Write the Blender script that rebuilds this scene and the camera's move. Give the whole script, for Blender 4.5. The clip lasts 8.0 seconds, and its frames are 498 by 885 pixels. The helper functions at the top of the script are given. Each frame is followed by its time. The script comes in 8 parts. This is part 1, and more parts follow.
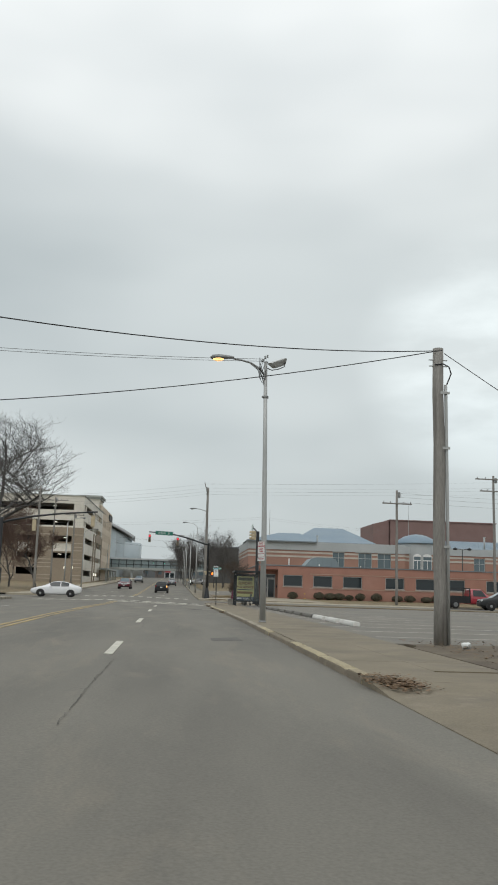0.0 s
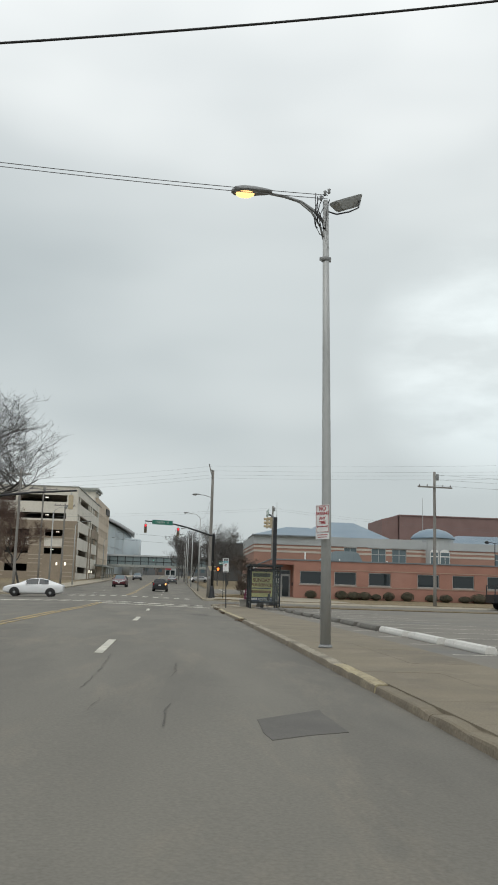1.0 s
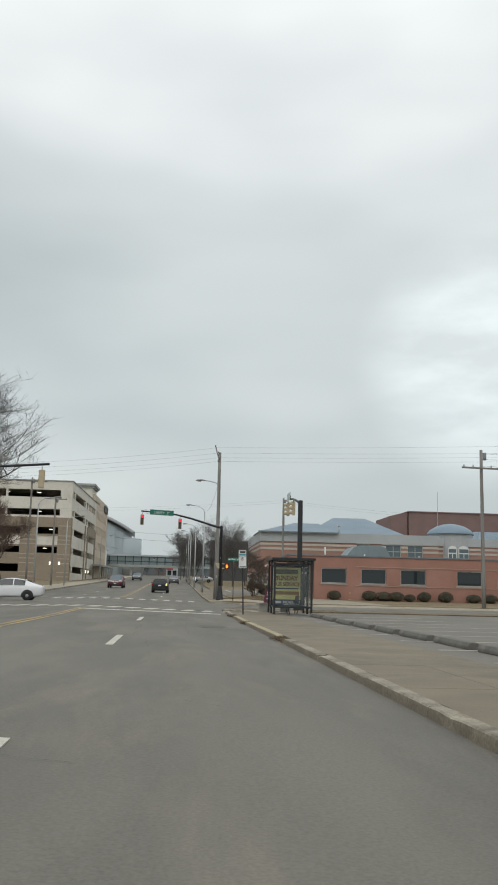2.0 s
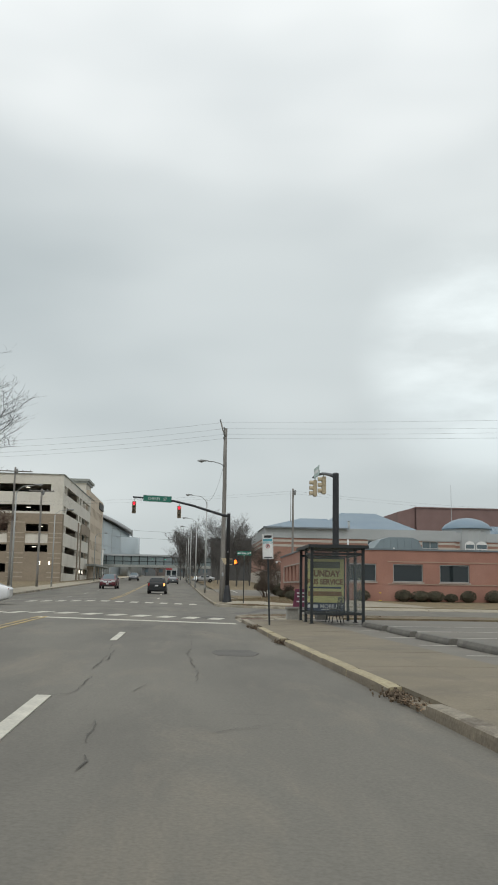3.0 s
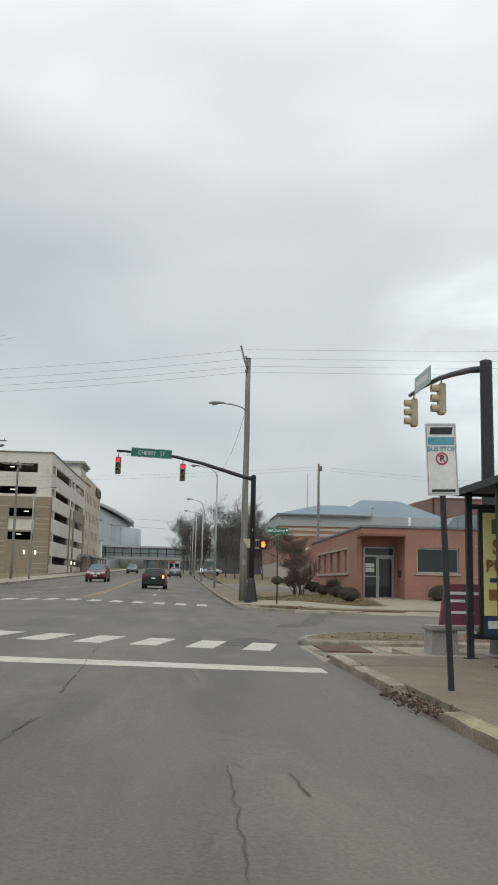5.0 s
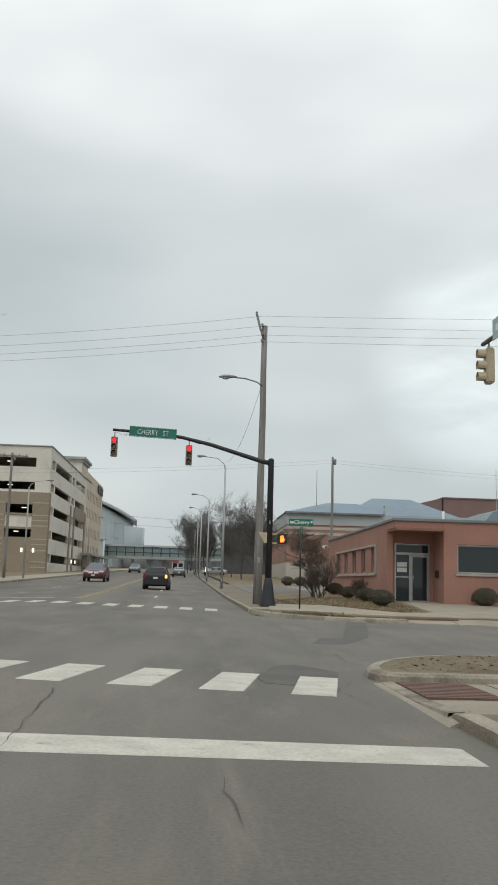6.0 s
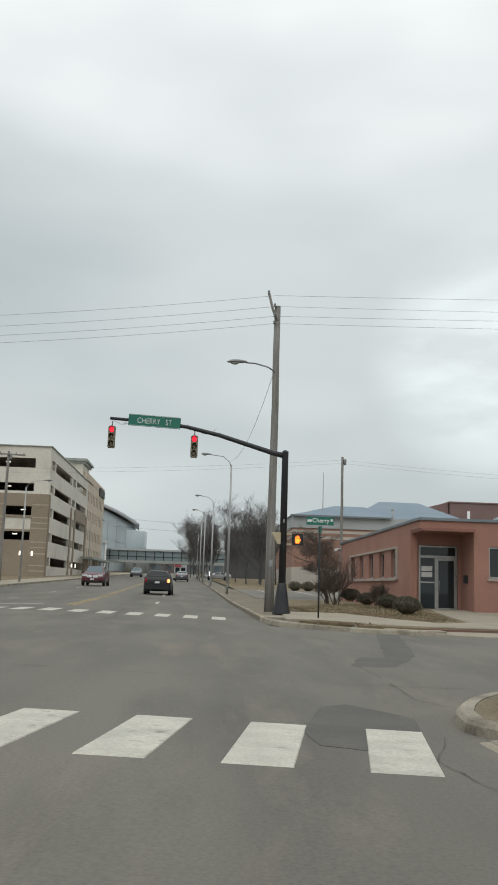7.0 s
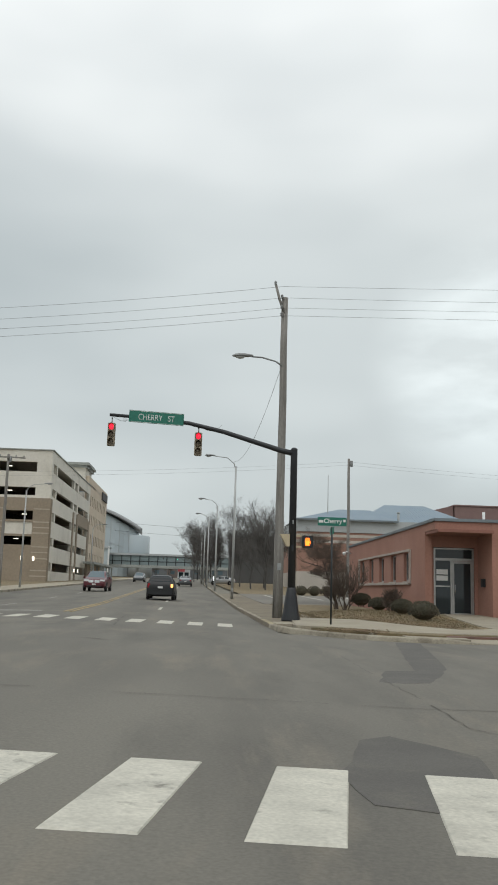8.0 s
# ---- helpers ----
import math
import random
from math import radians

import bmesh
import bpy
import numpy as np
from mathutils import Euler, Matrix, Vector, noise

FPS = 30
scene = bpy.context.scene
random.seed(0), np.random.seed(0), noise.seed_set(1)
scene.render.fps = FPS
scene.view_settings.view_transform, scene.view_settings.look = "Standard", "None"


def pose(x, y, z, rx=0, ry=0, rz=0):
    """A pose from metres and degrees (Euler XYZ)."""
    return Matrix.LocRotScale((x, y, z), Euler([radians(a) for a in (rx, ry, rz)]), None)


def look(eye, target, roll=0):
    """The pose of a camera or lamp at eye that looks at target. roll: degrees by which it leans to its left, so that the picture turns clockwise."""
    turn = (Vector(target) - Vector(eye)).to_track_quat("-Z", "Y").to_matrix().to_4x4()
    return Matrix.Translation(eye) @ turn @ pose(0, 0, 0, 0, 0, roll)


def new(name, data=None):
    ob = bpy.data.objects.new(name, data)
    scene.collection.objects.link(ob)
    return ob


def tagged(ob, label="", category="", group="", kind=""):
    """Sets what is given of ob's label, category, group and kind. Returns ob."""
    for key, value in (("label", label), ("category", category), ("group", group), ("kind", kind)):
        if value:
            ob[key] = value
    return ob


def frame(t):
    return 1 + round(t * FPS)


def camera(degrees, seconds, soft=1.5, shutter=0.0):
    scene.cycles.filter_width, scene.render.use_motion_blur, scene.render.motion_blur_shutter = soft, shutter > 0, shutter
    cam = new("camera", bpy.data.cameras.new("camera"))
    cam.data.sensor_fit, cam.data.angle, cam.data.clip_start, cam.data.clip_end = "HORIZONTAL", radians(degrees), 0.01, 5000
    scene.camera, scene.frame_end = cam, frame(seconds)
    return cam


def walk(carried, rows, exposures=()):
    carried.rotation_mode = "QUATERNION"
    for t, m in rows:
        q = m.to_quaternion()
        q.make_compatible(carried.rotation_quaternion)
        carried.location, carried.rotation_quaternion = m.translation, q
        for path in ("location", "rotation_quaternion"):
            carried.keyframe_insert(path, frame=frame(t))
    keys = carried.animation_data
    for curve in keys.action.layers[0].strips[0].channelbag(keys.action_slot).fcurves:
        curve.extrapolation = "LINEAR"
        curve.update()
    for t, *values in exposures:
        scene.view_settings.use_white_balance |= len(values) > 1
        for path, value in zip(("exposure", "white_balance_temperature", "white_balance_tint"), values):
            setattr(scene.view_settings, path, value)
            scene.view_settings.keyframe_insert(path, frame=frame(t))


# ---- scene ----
cam = camera(31.9, 8.0, soft=1.8)
PATH = [
    (0, (0.596, 0.922, 1.301), (0.733, 2.89, 1.632), 1.8),
    (0.5, (0.609, 7.07, 1.314), (0.743, 9.038, 1.644), 1.6),
    (1, (0.585, 13.873, 1.303), (0.72, 15.842, 1.629), 1.8),
    (1.5, (0.523, 19.705, 1.284), (0.656, 21.674, 1.61), 1.7),
    (3, (0.403, 36.344, 1.216), (0.539, 38.313, 1.542), 1.0),
    (3.5, (0.36, 41.73, 1.17), (0.498, 43.699, 1.495), 1.2),
    (4, (0.363, 46.165, 1.182), (0.501, 48.135, 1.499), 1.2),
    (4.5, (0.342, 50.381, 1.157), (0.475, 52.352, 1.47), 1.2),
    (6, (0.164, 59.758, 1.119), (0.282, 61.73, 1.433), 1.7),
    (6.5, (0.128, 61.743, 1.12), (0.242, 63.714, 1.44), 1.7),
    (7, (0.062, 63.174, 1.127), (0.173, 65.144, 1.451), 1.9),
    (7.5, (0.029, 64.218, 1.148), (0.136, 66.188, 1.477), 1.8),
    (8, (0.023, 64.767, 1.13), (0.127, 66.736, 1.464), 1.7),
]
walk(cam, [(t, look(eye, target, roll)) for t, eye, target, roll in PATH])

# ---------------------------------------------------------------- light: overcast winter day
world = bpy.data.worlds.new("overcast_sky")
scene.world = world
world.use_nodes = True
wn, wl = world.node_tree.nodes, world.node_tree.links
wn.clear()
w_out = wn.new("ShaderNodeOutputWorld")
w_bg = wn.new("ShaderNodeBackground")
w_sky = wn.new("ShaderNodeTexSky")
w_sky.sky_type, w_sky.sun_disc = "NISHITA", False
w_sky.sun_elevation, w_sky.sun_rotation = radians(38), radians(150)
w_sky.air_density, w_sky.dust_density = 1.0, 4.0
w_co = wn.new("ShaderNodeTexCoord")
w_map = wn.new("ShaderNodeMapping")
w_map.inputs["Scale"].default_value = (1.0, 1.0, 2.6)
w_map.inputs["Location"].default_value = (0.35, 0.2, 0.55)
w_n1 = wn.new("ShaderNodeTexNoise")
w_n1.inputs["Scale"].default_value, w_n1.inputs["Detail"].default_value = 2.1, 3.0
w_n1.inputs["Roughness"].default_value = 0.38
w_ramp = wn.new("ShaderNodeValToRGB")
w_ramp.color_ramp.interpolation = "EASE"
w_ramp.color_ramp.elements[0].position, w_ramp.color_ramp.elements[0].color = 0.36, (0.88, 0.895, 0.9, 1)
w_ramp.color_ramp.elements[1].position, w_ramp.color_ramp.elements[1].color = 0.66, (1.16, 1.15, 1.14, 1)
# the cloud layer is thinner and brighter overhead
w_sep = wn.new("ShaderNodeSeparateXYZ")
w_high = wn.new("ShaderNodeValToRGB")
w_high.color_ramp.interpolation = "EASE"
w_high.color_ramp.elements[0].position, w_high.color_ramp.elements[0].color = 0.0, (0.632, 0.683, 0.686, 1)
w_high.color_ramp.elements[1].position, w_high.color_ramp.elements[1].color = 0.6, (0.955, 0.99, 0.99, 1)
w_mid = w_high.color_ramp.elements.new(0.32)
w_mid.color = (0.582, 0.635, 0.642, 1)
w_mul = wn.new("ShaderNodeMix")
w_mul.data_type, w_mul.blend_type = "RGBA", "MULTIPLY"
w_mul.inputs["Factor"].default_value = 1.0
wl.new(w_co.outputs["Generated"], w_sep.inputs["Vector"])
wl.new(w_sep.outputs["Z"], w_high.inputs["Fac"])
wl.new(w_high.outputs["Color"], w_mul.inputs["A"])
wl.new(w_ramp.outputs["Color"], w_mul.inputs["B"])
w_mix = wn.new("ShaderNodeMix")
w_mix.data_type, w_mix.blend_type = "RGBA", "MIX"
w_mix.inputs["Factor"].default_value = 0.93
w_dim = wn.new("ShaderNodeVectorMath")
w_dim.operation = "SCALE"
w_dim.inputs["Scale"].default_value = 0.1
wl.new(w_co.outputs["Generated"], w_map.inputs["Vector"])
wl.new(w_map.outputs["Vector"], w_n1.inputs["Vector"])
wl.new(w_n1.outputs["Fac"], w_ramp.inputs["Fac"])
wl.new(w_sky.outputs["Color"], w_dim.inputs[0])
wl.new(w_dim.outputs["Vector"], w_mix.inputs["A"])
# a thinner, brighter break low in the cloud
w_dir = wn.new("ShaderNodeVectorMath")
w_dir.operation = "DOT_PRODUCT"
w_dir.inputs[1].default_value = Vector((0.335, 0.906, 0.247)).normalized()
wl.new(w_co.outputs["Generated"], w_dir.inputs[0])
w_thin = wn.new("ShaderNodeMapRange")
w_thin.interpolation_type = "SMOOTHSTEP"
w_thin.inputs["From Min"].default_value, w_thin.inputs["From Max"].default_value = 0.986, 1.0
w_thin.inputs["To Min"].default_value, w_thin.inputs["To Max"].default_value = 0.0, 1.0
wl.new(w_dir.outputs["Value"], w_thin.inputs["Value"])
w_n2 = wn.new("ShaderNodeTexNoise")
w_n2.inputs["Scale"].default_value, w_n2.inputs["Detail"].default_value = 6.0, 5.0
wl.new(w_map.outputs["Vector"], w_n2.inputs["Vector"])
w_rag = wn.new("ShaderNodeMapRange")
w_rag.inputs["From Min"].default_value, w_rag.inputs["From Max"].default_value = 0.36, 0.62
w_rag.inputs["To Min"].default_value, w_rag.inputs["To Max"].default_value = 0.12, 0.5
wl.new(w_n2.outputs["Fac"], w_rag.inputs["Value"])
w_gain = wn.new("ShaderNodeMath")
w_gain.operation = "MULTIPLY_ADD"
w_gain.inputs[2].default_value = 1.0
wl.new(w_rag.outputs["Result"], w_gain.inputs[0])
wl.new(w_thin.outputs["Result"], w_gain.inputs[1])
w_lift = wn.new("ShaderNodeVectorMath")
w_lift.operation = "SCALE"
wl.new(w_mul.outputs["Result"], w_lift.inputs[0])
wl.new(w_gain.outputs["Value"], w_lift.inputs["Scale"])
wl.new(w_lift.outputs["Vector"], w_mix.inputs["B"])
wl.new(w_mix.outputs["Result"], w_bg.inputs["Color"])
w_bg.inputs["Strength"].default_value = 1.0
wl.new(w_bg.outputs["Background"], w_out.inputs["Surface"])

sun_data = bpy.data.lights.new("sun", "SUN")
sun_data.energy, sun_data.angle, sun_data.color = 0.7, radians(40), (1.0, 0.97, 0.93)
sun = new("sun", sun_data)
sun.matrix_world = look((0, 0, 60), (20, 40, 0))
scene.view_settings.exposure = 0.0

# ---------------------------------------------------------------- materials
def mat(name, base, alt=None, scale=3.0, rough=0.8, metal=0.0, bump=0.2, fine=40.0, fine_amt=0.25, stain=None, stain_scale=0.35, stain_cut=(0.52, 0.7), coat=0.0, per_object=0.0, streak=None, emit=None, emit_strength=0.0, stretch=(1, 1, 1), even=False):
    """A worn surface: two scales of colour, a stain layer, fine relief. World-sized by object coordinates."""
    m = bpy.data.materials.new(name)
    m.use_nodes = True
    n, l = m.node_tree.nodes, m.node_tree.links
    b = n["Principled BSDF"]
    b.inputs["Roughness"].default_value, b.inputs["Metallic"].default_value = rough, metal
    b.inputs["Coat Weight"].default_value = coat
    b.inputs["Coat Roughness"].default_value = 0.04
    co = n.new("ShaderNodeTexCoord")
    mp = n.new("ShaderNodeMapping")
    mp.inputs["Scale"].default_value = stretch
    l.new(co.outputs["Object"], mp.inputs["Vector"])
    big = n.new("ShaderNodeTexNoise")
    big.inputs["Scale"].default_value, big.inputs["Detail"].default_value = scale, 4.0
    small = n.new("ShaderNodeTexNoise")
    small.inputs["Scale"].default_value, small.inputs["Detail"].default_value = fine, 3.0
    l.new(mp.outputs["Vector"], big.inputs["Vector"])
    l.new(co.outputs["Object"] if even else mp.outputs["Vector"], small.inputs["Vector"])
    c0 = (*base, 1)
    c1 = (*(alt or [v * 0.78 for v in base]), 1)
    mx = n.new("ShaderNodeMix")
    mx.data_type = "RGBA"
    mx.inputs["A"].default_value, mx.inputs["B"].default_value = c0, c1
    rng = n.new("ShaderNodeMapRange")
    rng.inputs["From Min"].default_value, rng.inputs["From Max"].default_value = 0.35, 0.65
    l.new(big.outputs["Fac"], rng.inputs["Value"])
    l.new(rng.outputs["Result"], mx.inputs["Factor"])
    last = mx.outputs["Result"]
    if stain:
        st = n.new("ShaderNodeTexNoise")
        st.inputs["Scale"].default_value, st.inputs["Detail"].default_value = stain_scale, 6.0
        st.inputs["Roughness"].default_value = 0.62
        l.new(mp.outputs["Vector"], st.inputs["Vector"])
        sr = n.new("ShaderNodeMapRange")
        sr.inputs["From Min"].default_value, sr.inputs["From Max"].default_value = stain_cut
        l.new(st.outputs["Fac"], sr.inputs["Value"])
        m2 = n.new("ShaderNodeMix")
        m2.data_type = "RGBA"
        m2.inputs["B"].default_value = (*stain, 1)
        l.new(sr.outputs["Result"], m2.inputs["Factor"])
        l.new(last, m2.inputs["A"])
        last = m2.outputs["Result"]
    if streak:
        # a third layer: (colour, scale, low, high) of broad worn or dusty patches
        sk = n.new("ShaderNodeTexNoise")
        sk.inputs["Scale"].default_value, sk.inputs["Detail"].default_value = streak[1], 8.0
        sk.inputs["Roughness"].default_value, sk.inputs["Distortion"].default_value = 0.7, 0.4
        l.new(mp.outputs["Vector"], sk.inputs["Vector"])
        kr = n.new("ShaderNodeMapRange")
        kr.inputs["From Min"].default_value, kr.inputs["From Max"].default_value = streak[2], streak[3]
        l.new(sk.outputs["Fac"], kr.inputs["Value"])
        m3 = n.new("ShaderNodeMix")
        m3.data_type = "RGBA"
        m3.inputs["B"].default_value = (*streak[0], 1)
        l.new(kr.outputs["Result"], m3.inputs["Factor"])
        l.new(last, m3.inputs["A"])
        last = m3.outputs["Result"]
    fr = n.new("ShaderNodeMapRange")
    fr.inputs["From Min"].default_value, fr.inputs["From Max"].default_value = 0.25, 0.75
    fr.inputs["To Min"].default_value, fr.inputs["To Max"].default_value = 1 - fine_amt, 1 + fine_amt
    l.new(small.outputs["Fac"], fr.inputs["Value"])
    sc = n.new("ShaderNodeVectorMath")
    sc.operation = "SCALE"
    l.new(last, sc.inputs[0])
    l.new(fr.outputs["Result"], sc.inputs["Scale"])
    last = sc.outputs["Vector"]
    if per_object:
        oi = n.new("ShaderNodeObjectInfo")
        orr = n.new("ShaderNodeMapRange")
        orr.inputs["To Min"].default_value, orr.inputs["To Max"].default_value = 1 - per_object, 1 + per_object
        l.new(oi.outputs["Random"], orr.inputs["Value"])
        s2 = n.new("ShaderNodeVectorMath")
        s2.operation = "SCALE"
        l.new(last, s2.inputs[0])
        l.new(orr.outputs["Result"], s2.inputs["Scale"])
        last = s2.outputs["Vector"]
    l.new(last, b.inputs["Base Color"])
    if bump:
        bp = n.new("ShaderNodeBump")
        bp.inputs["Strength"].default_value, bp.inputs["Distance"].default_value = bump, 0.01
        l.new(small.outputs["Fac"], bp.inputs["Height"])
        l.new(bp.outputs["Normal"], b.inputs["Normal"])
    if emit:
        b.inputs["Emission Color"].default_value = (*emit, 1)
        b.inputs["Emission Strength"].default_value = emit_strength
    return m


def glass(name, tint, rough=0.03, alpha=1.0):
    m = bpy.data.materials.new(name)
    m.use_nodes = True
    b = m.node_tree.nodes["Principled BSDF"]
    b.inputs["Base Color"].default_value = (*tint, 1)
    b.inputs["Roughness"].default_value = rough
    b.inputs["IOR"].default_value = 1.5
    b.inputs["Alpha"].default_value = alpha
    return m


M = {}
M["asphalt"] = mat("old_asphalt", (0.162, 0.152, 0.128), (0.128, 0.12, 0.102), 0.55, 0.86, fine=42, fine_amt=0.16, stain=(0.096, 0.09, 0.078), stain_scale=0.5, stain_cut=(0.5, 0.74), streak=(((0.19, 0.17, 0.135)), 0.9, 0.52, 0.72), bump=0.12, stretch=(1, 0.22, 1), even=True)
M["patch"] = mat("asphalt_patch", (0.092, 0.087, 0.079), (0.108, 0.102, 0.092), 1.6, 0.9, fine=60, fine_amt=0.16, bump=0.2, stain=(0.125, 0.116, 0.1), stain_scale=2.2, stain_cut=(0.55, 0.72))
M["crack"] = mat("tar_crack", (0.092, 0.086, 0.075), None, 4, 0.9, fine=50)
M["lot"] = mat("lot_asphalt", (0.182, 0.168, 0.143), (0.15, 0.138, 0.118), 0.35, 0.88, fine=45, fine_amt=0.2, stain=(0.13, 0.13, 0.125), stain_scale=0.18, bump=0.3)
M["ground"] = mat("dull_earth", (0.2, 0.185, 0.15), (0.15, 0.14, 0.11), 0.3, 0.95, fine=25, fine_amt=0.3, bump=0.4)
M["concrete"] = mat("pavement_concrete", (0.2, 0.17, 0.12), (0.168, 0.142, 0.1), 0.8, 0.88, fine=40, fine_amt=0.16, stain=(0.128, 0.108, 0.083), stain_scale=0.5, stain_cut=(0.5, 0.74), streak=((0.235, 0.2, 0.155), 1.4, 0.56, 0.74), bump=0.25, per_object=0.025)
M["concrete_light"] = mat("light_concrete", (0.325, 0.292, 0.225), (0.28, 0.248, 0.188), 0.9, 0.88, fine=40, fine_amt=0.14, stain=(0.25, 0.22, 0.18), stain_scale=0.6, bump=0.2, per_object=0.06)
M["kerb"] = mat("kerb_concrete", (0.33, 0.3, 0.235), (0.25, 0.22, 0.17), 1.8, 0.9, fine=30, fine_amt=0.25, stain=(0.13, 0.11, 0.085), stain_scale=1.3, stain_cut=(0.48, 0.66), bump=0.5, per_object=0.08)
# kerb face: splashed dirt plus the upright side's shade, in one darker colour
M["kerb_grime_shade"] = mat("grimy_shaded_kerb_face", (0.185, 0.155, 0.112), (0.15, 0.125, 0.092), 1.8, 0.92, fine=30, fine_amt=0.25, stain=(0.27, 0.235, 0.165), stain_scale=1.1, stain_cut=(0.56, 0.74), bump=0.4)
M["kerb_yellow"] = mat("faded_yellow_kerb", (0.37, 0.318, 0.2), (0.32, 0.275, 0.178), 2.2, 0.85, fine=30, fine_amt=0.2, stain=(0.2, 0.168, 0.12), stain_scale=2.0, stain_cut=(0.52, 0.7), bump=0.35, stretch=(1, 0.5, 1))
M["paint_white"] = mat("worn_white_paint", (0.56, 0.54, 0.465), (0.46, 0.445, 0.385), 3.0, 0.75, fine=35, fine_amt=0.15, stain=(0.22, 0.21, 0.18), stain_scale=4.5, stain_cut=(0.6, 0.74), streak=((0.38, 0.365, 0.315), 1.1, 0.52, 0.72), bump=0.15)
M["paint_faint"] = mat("faint_white_paint", (0.42, 0.41, 0.38), (0.3, 0.29, 0.27), 2.0, 0.8, fine=35, fine_amt=0.2, stain=(0.2, 0.19, 0.18), stain_scale=1.2, stain_cut=(0.45, 0.62))
M["paint_yellow"] = mat("worn_yellow_paint", (0.4, 0.29, 0.12), (0.34, 0.265, 0.14), 2.0, 0.8, fine=35, fine_amt=0.2, stain=(0.21, 0.18, 0.13), stain_scale=0.9, stain_cut=(0.44, 0.62))
M["grass"] = mat("winter_grass", (0.22, 0.165, 0.095), (0.15, 0.125, 0.07), 1.3, 0.95, fine=45, fine_amt=0.4, stain=(0.12, 0.095, 0.06), stain_scale=0.8, bump=0.8)
M["dirt"] = mat("wet_leaf_litter", (0.085, 0.062, 0.042), (0.125, 0.092, 0.06), 3, 0.95, fine=40, fine_amt=0.5, bump=0.8)
M["bare_soil"] = mat("bare_olive_soil", (0.115, 0.092, 0.064), (0.09, 0.07, 0.05), 1.4, 0.95, fine=35, fine_amt=0.4, stain=(0.15, 0.125, 0.085), stain_scale=0.9, stain_cut=(0.5, 0.7), bump=0.6)
M["steel_grey"] = mat("galvanised_steel", (0.42, 0.43, 0.425), (0.36, 0.37, 0.365), 1.2, 0.5, 0.35, fine=25, fine_amt=0.07, bump=0.05, stretch=(1, 1, 0.3))
M["lamp_grey"] = mat("lamp_housing_grey", (0.26, 0.27, 0.27), (0.21, 0.215, 0.215), 2, 0.55, 0.3, fine=25, fine_amt=0.1, bump=0.05)
M["black_metal"] = mat("black_painted_steel", (0.022, 0.024, 0.028), (0.03, 0.032, 0.035), 2, 0.45, 0.2, fine=30, fine_amt=0.2, bump=0.08)
M["wood_pole"] = mat("weathered_pole_wood", (0.262, 0.252, 0.234), (0.2, 0.19, 0.175), 2.2, 0.92, fine=22, fine_amt=0.28, stain=(0.135, 0.125, 0.112), stain_scale=1.2, stain_cut=(0.54, 0.72), bump=0.5, stretch=(6, 6, 0.35))
M["wire"] = mat("black_cable", (0.02, 0.02, 0.022), None, 5, 0.6, fine=30)
M["wire_thin"] = mat("thin_grey_line", (0.16, 0.165, 0.17), None, 5, 0.6, fine=30)
M["ad_title"] = mat("grey_olive_poster_ink", (0.15, 0.155, 0.09), None, 2, 0.6, fine=20, bump=0)
M["twig_dark"] = mat("dark_grey_twigs", (0.125, 0.118, 0.112), (0.095, 0.09, 0.086), 3, 0.95, fine=10, fine_amt=0.2, bump=0)
M["brick"] = mat("painted_brick", (0.35, 0.182, 0.138), (0.31, 0.16, 0.122), 0.7, 0.85, fine=14, fine_amt=0.1, bump=0.25, stain=(0.385, 0.215, 0.17), stain_scale=0.25, stain_cut=(0.55, 0.8))
M["brick_band"] = mat("brick_band", (0.275, 0.13, 0.1), None, 0.9, 0.85, fine=16, fine_amt=0.12, bump=0.25)
M["brick_dark"] = mat("dark_red_brick", (0.22, 0.145, 0.135), (0.2, 0.13, 0.12), 0.3, 0.88, fine=8, fine_amt=0.12)
M["brick_pale"] = mat("pale_red_brick", (0.35, 0.205, 0.16), (0.3, 0.175, 0.135), 0.4, 0.88, fine=10, fine_amt=0.12)
M["band_pale"] = mat("limestone_band", (0.5, 0.46, 0.41), (0.43, 0.4, 0.36), 0.5, 0.85, fine=8, fine_amt=0.08)
M["roof_blue"] = mat("blue_grey_roof_metal", (0.17, 0.24, 0.3), (0.2, 0.265, 0.32), 0.3, 0.45, 0.15, fine=10, fine_amt=0.06, bump=0.02)
M["roof_teal"] = mat("teal_grey_cladding", (0.22, 0.27, 0.285), (0.185, 0.225, 0.24), 0.4, 0.5, 0.1, fine=10, fine_amt=0.06)
M["cladding"] = mat("pale_metal_cladding", (0.42, 0.445, 0.455), (0.37, 0.395, 0.405), 0.3, 0.55, 0.1, fine=8, fine_amt=0.05)
M["coping"] = mat("grey_metal_coping", (0.2, 0.235, 0.26), None, 1, 0.5, 0.2, fine=15, fine_amt=0.08)
M["sill"] = mat("stone_sill", (0.42, 0.37, 0.33), (0.36, 0.31, 0.27), 2, 0.85, fine=25, fine_amt=0.12)
M["alu"] = mat("aluminium_frame", (0.45, 0.45, 0.44), None, 3, 0.4, 0.7, fine=30, fine_amt=0.05, bump=0.02)
M["pane_dark"] = glass("dark_window_glass", (0.018, 0.026, 0.03))
M["pane_blue"] = glass("blue_grey_window_glass", (0.1, 0.14, 0.16), 0.06)
M["pane_pale"] = glass("pale_curtain_glass", (0.42, 0.48, 0.51), 0.15)
M["pane_clear"] = glass("shelter_glass", (0.2, 0.23, 0.23), 0.05, 0.14)
M["course"] = mat("pale_tan_course_brick", (0.4, 0.285, 0.225), (0.35, 0.245, 0.19), 0.9, 0.85, fine=16, fine_amt=0.12, bump=0.2)
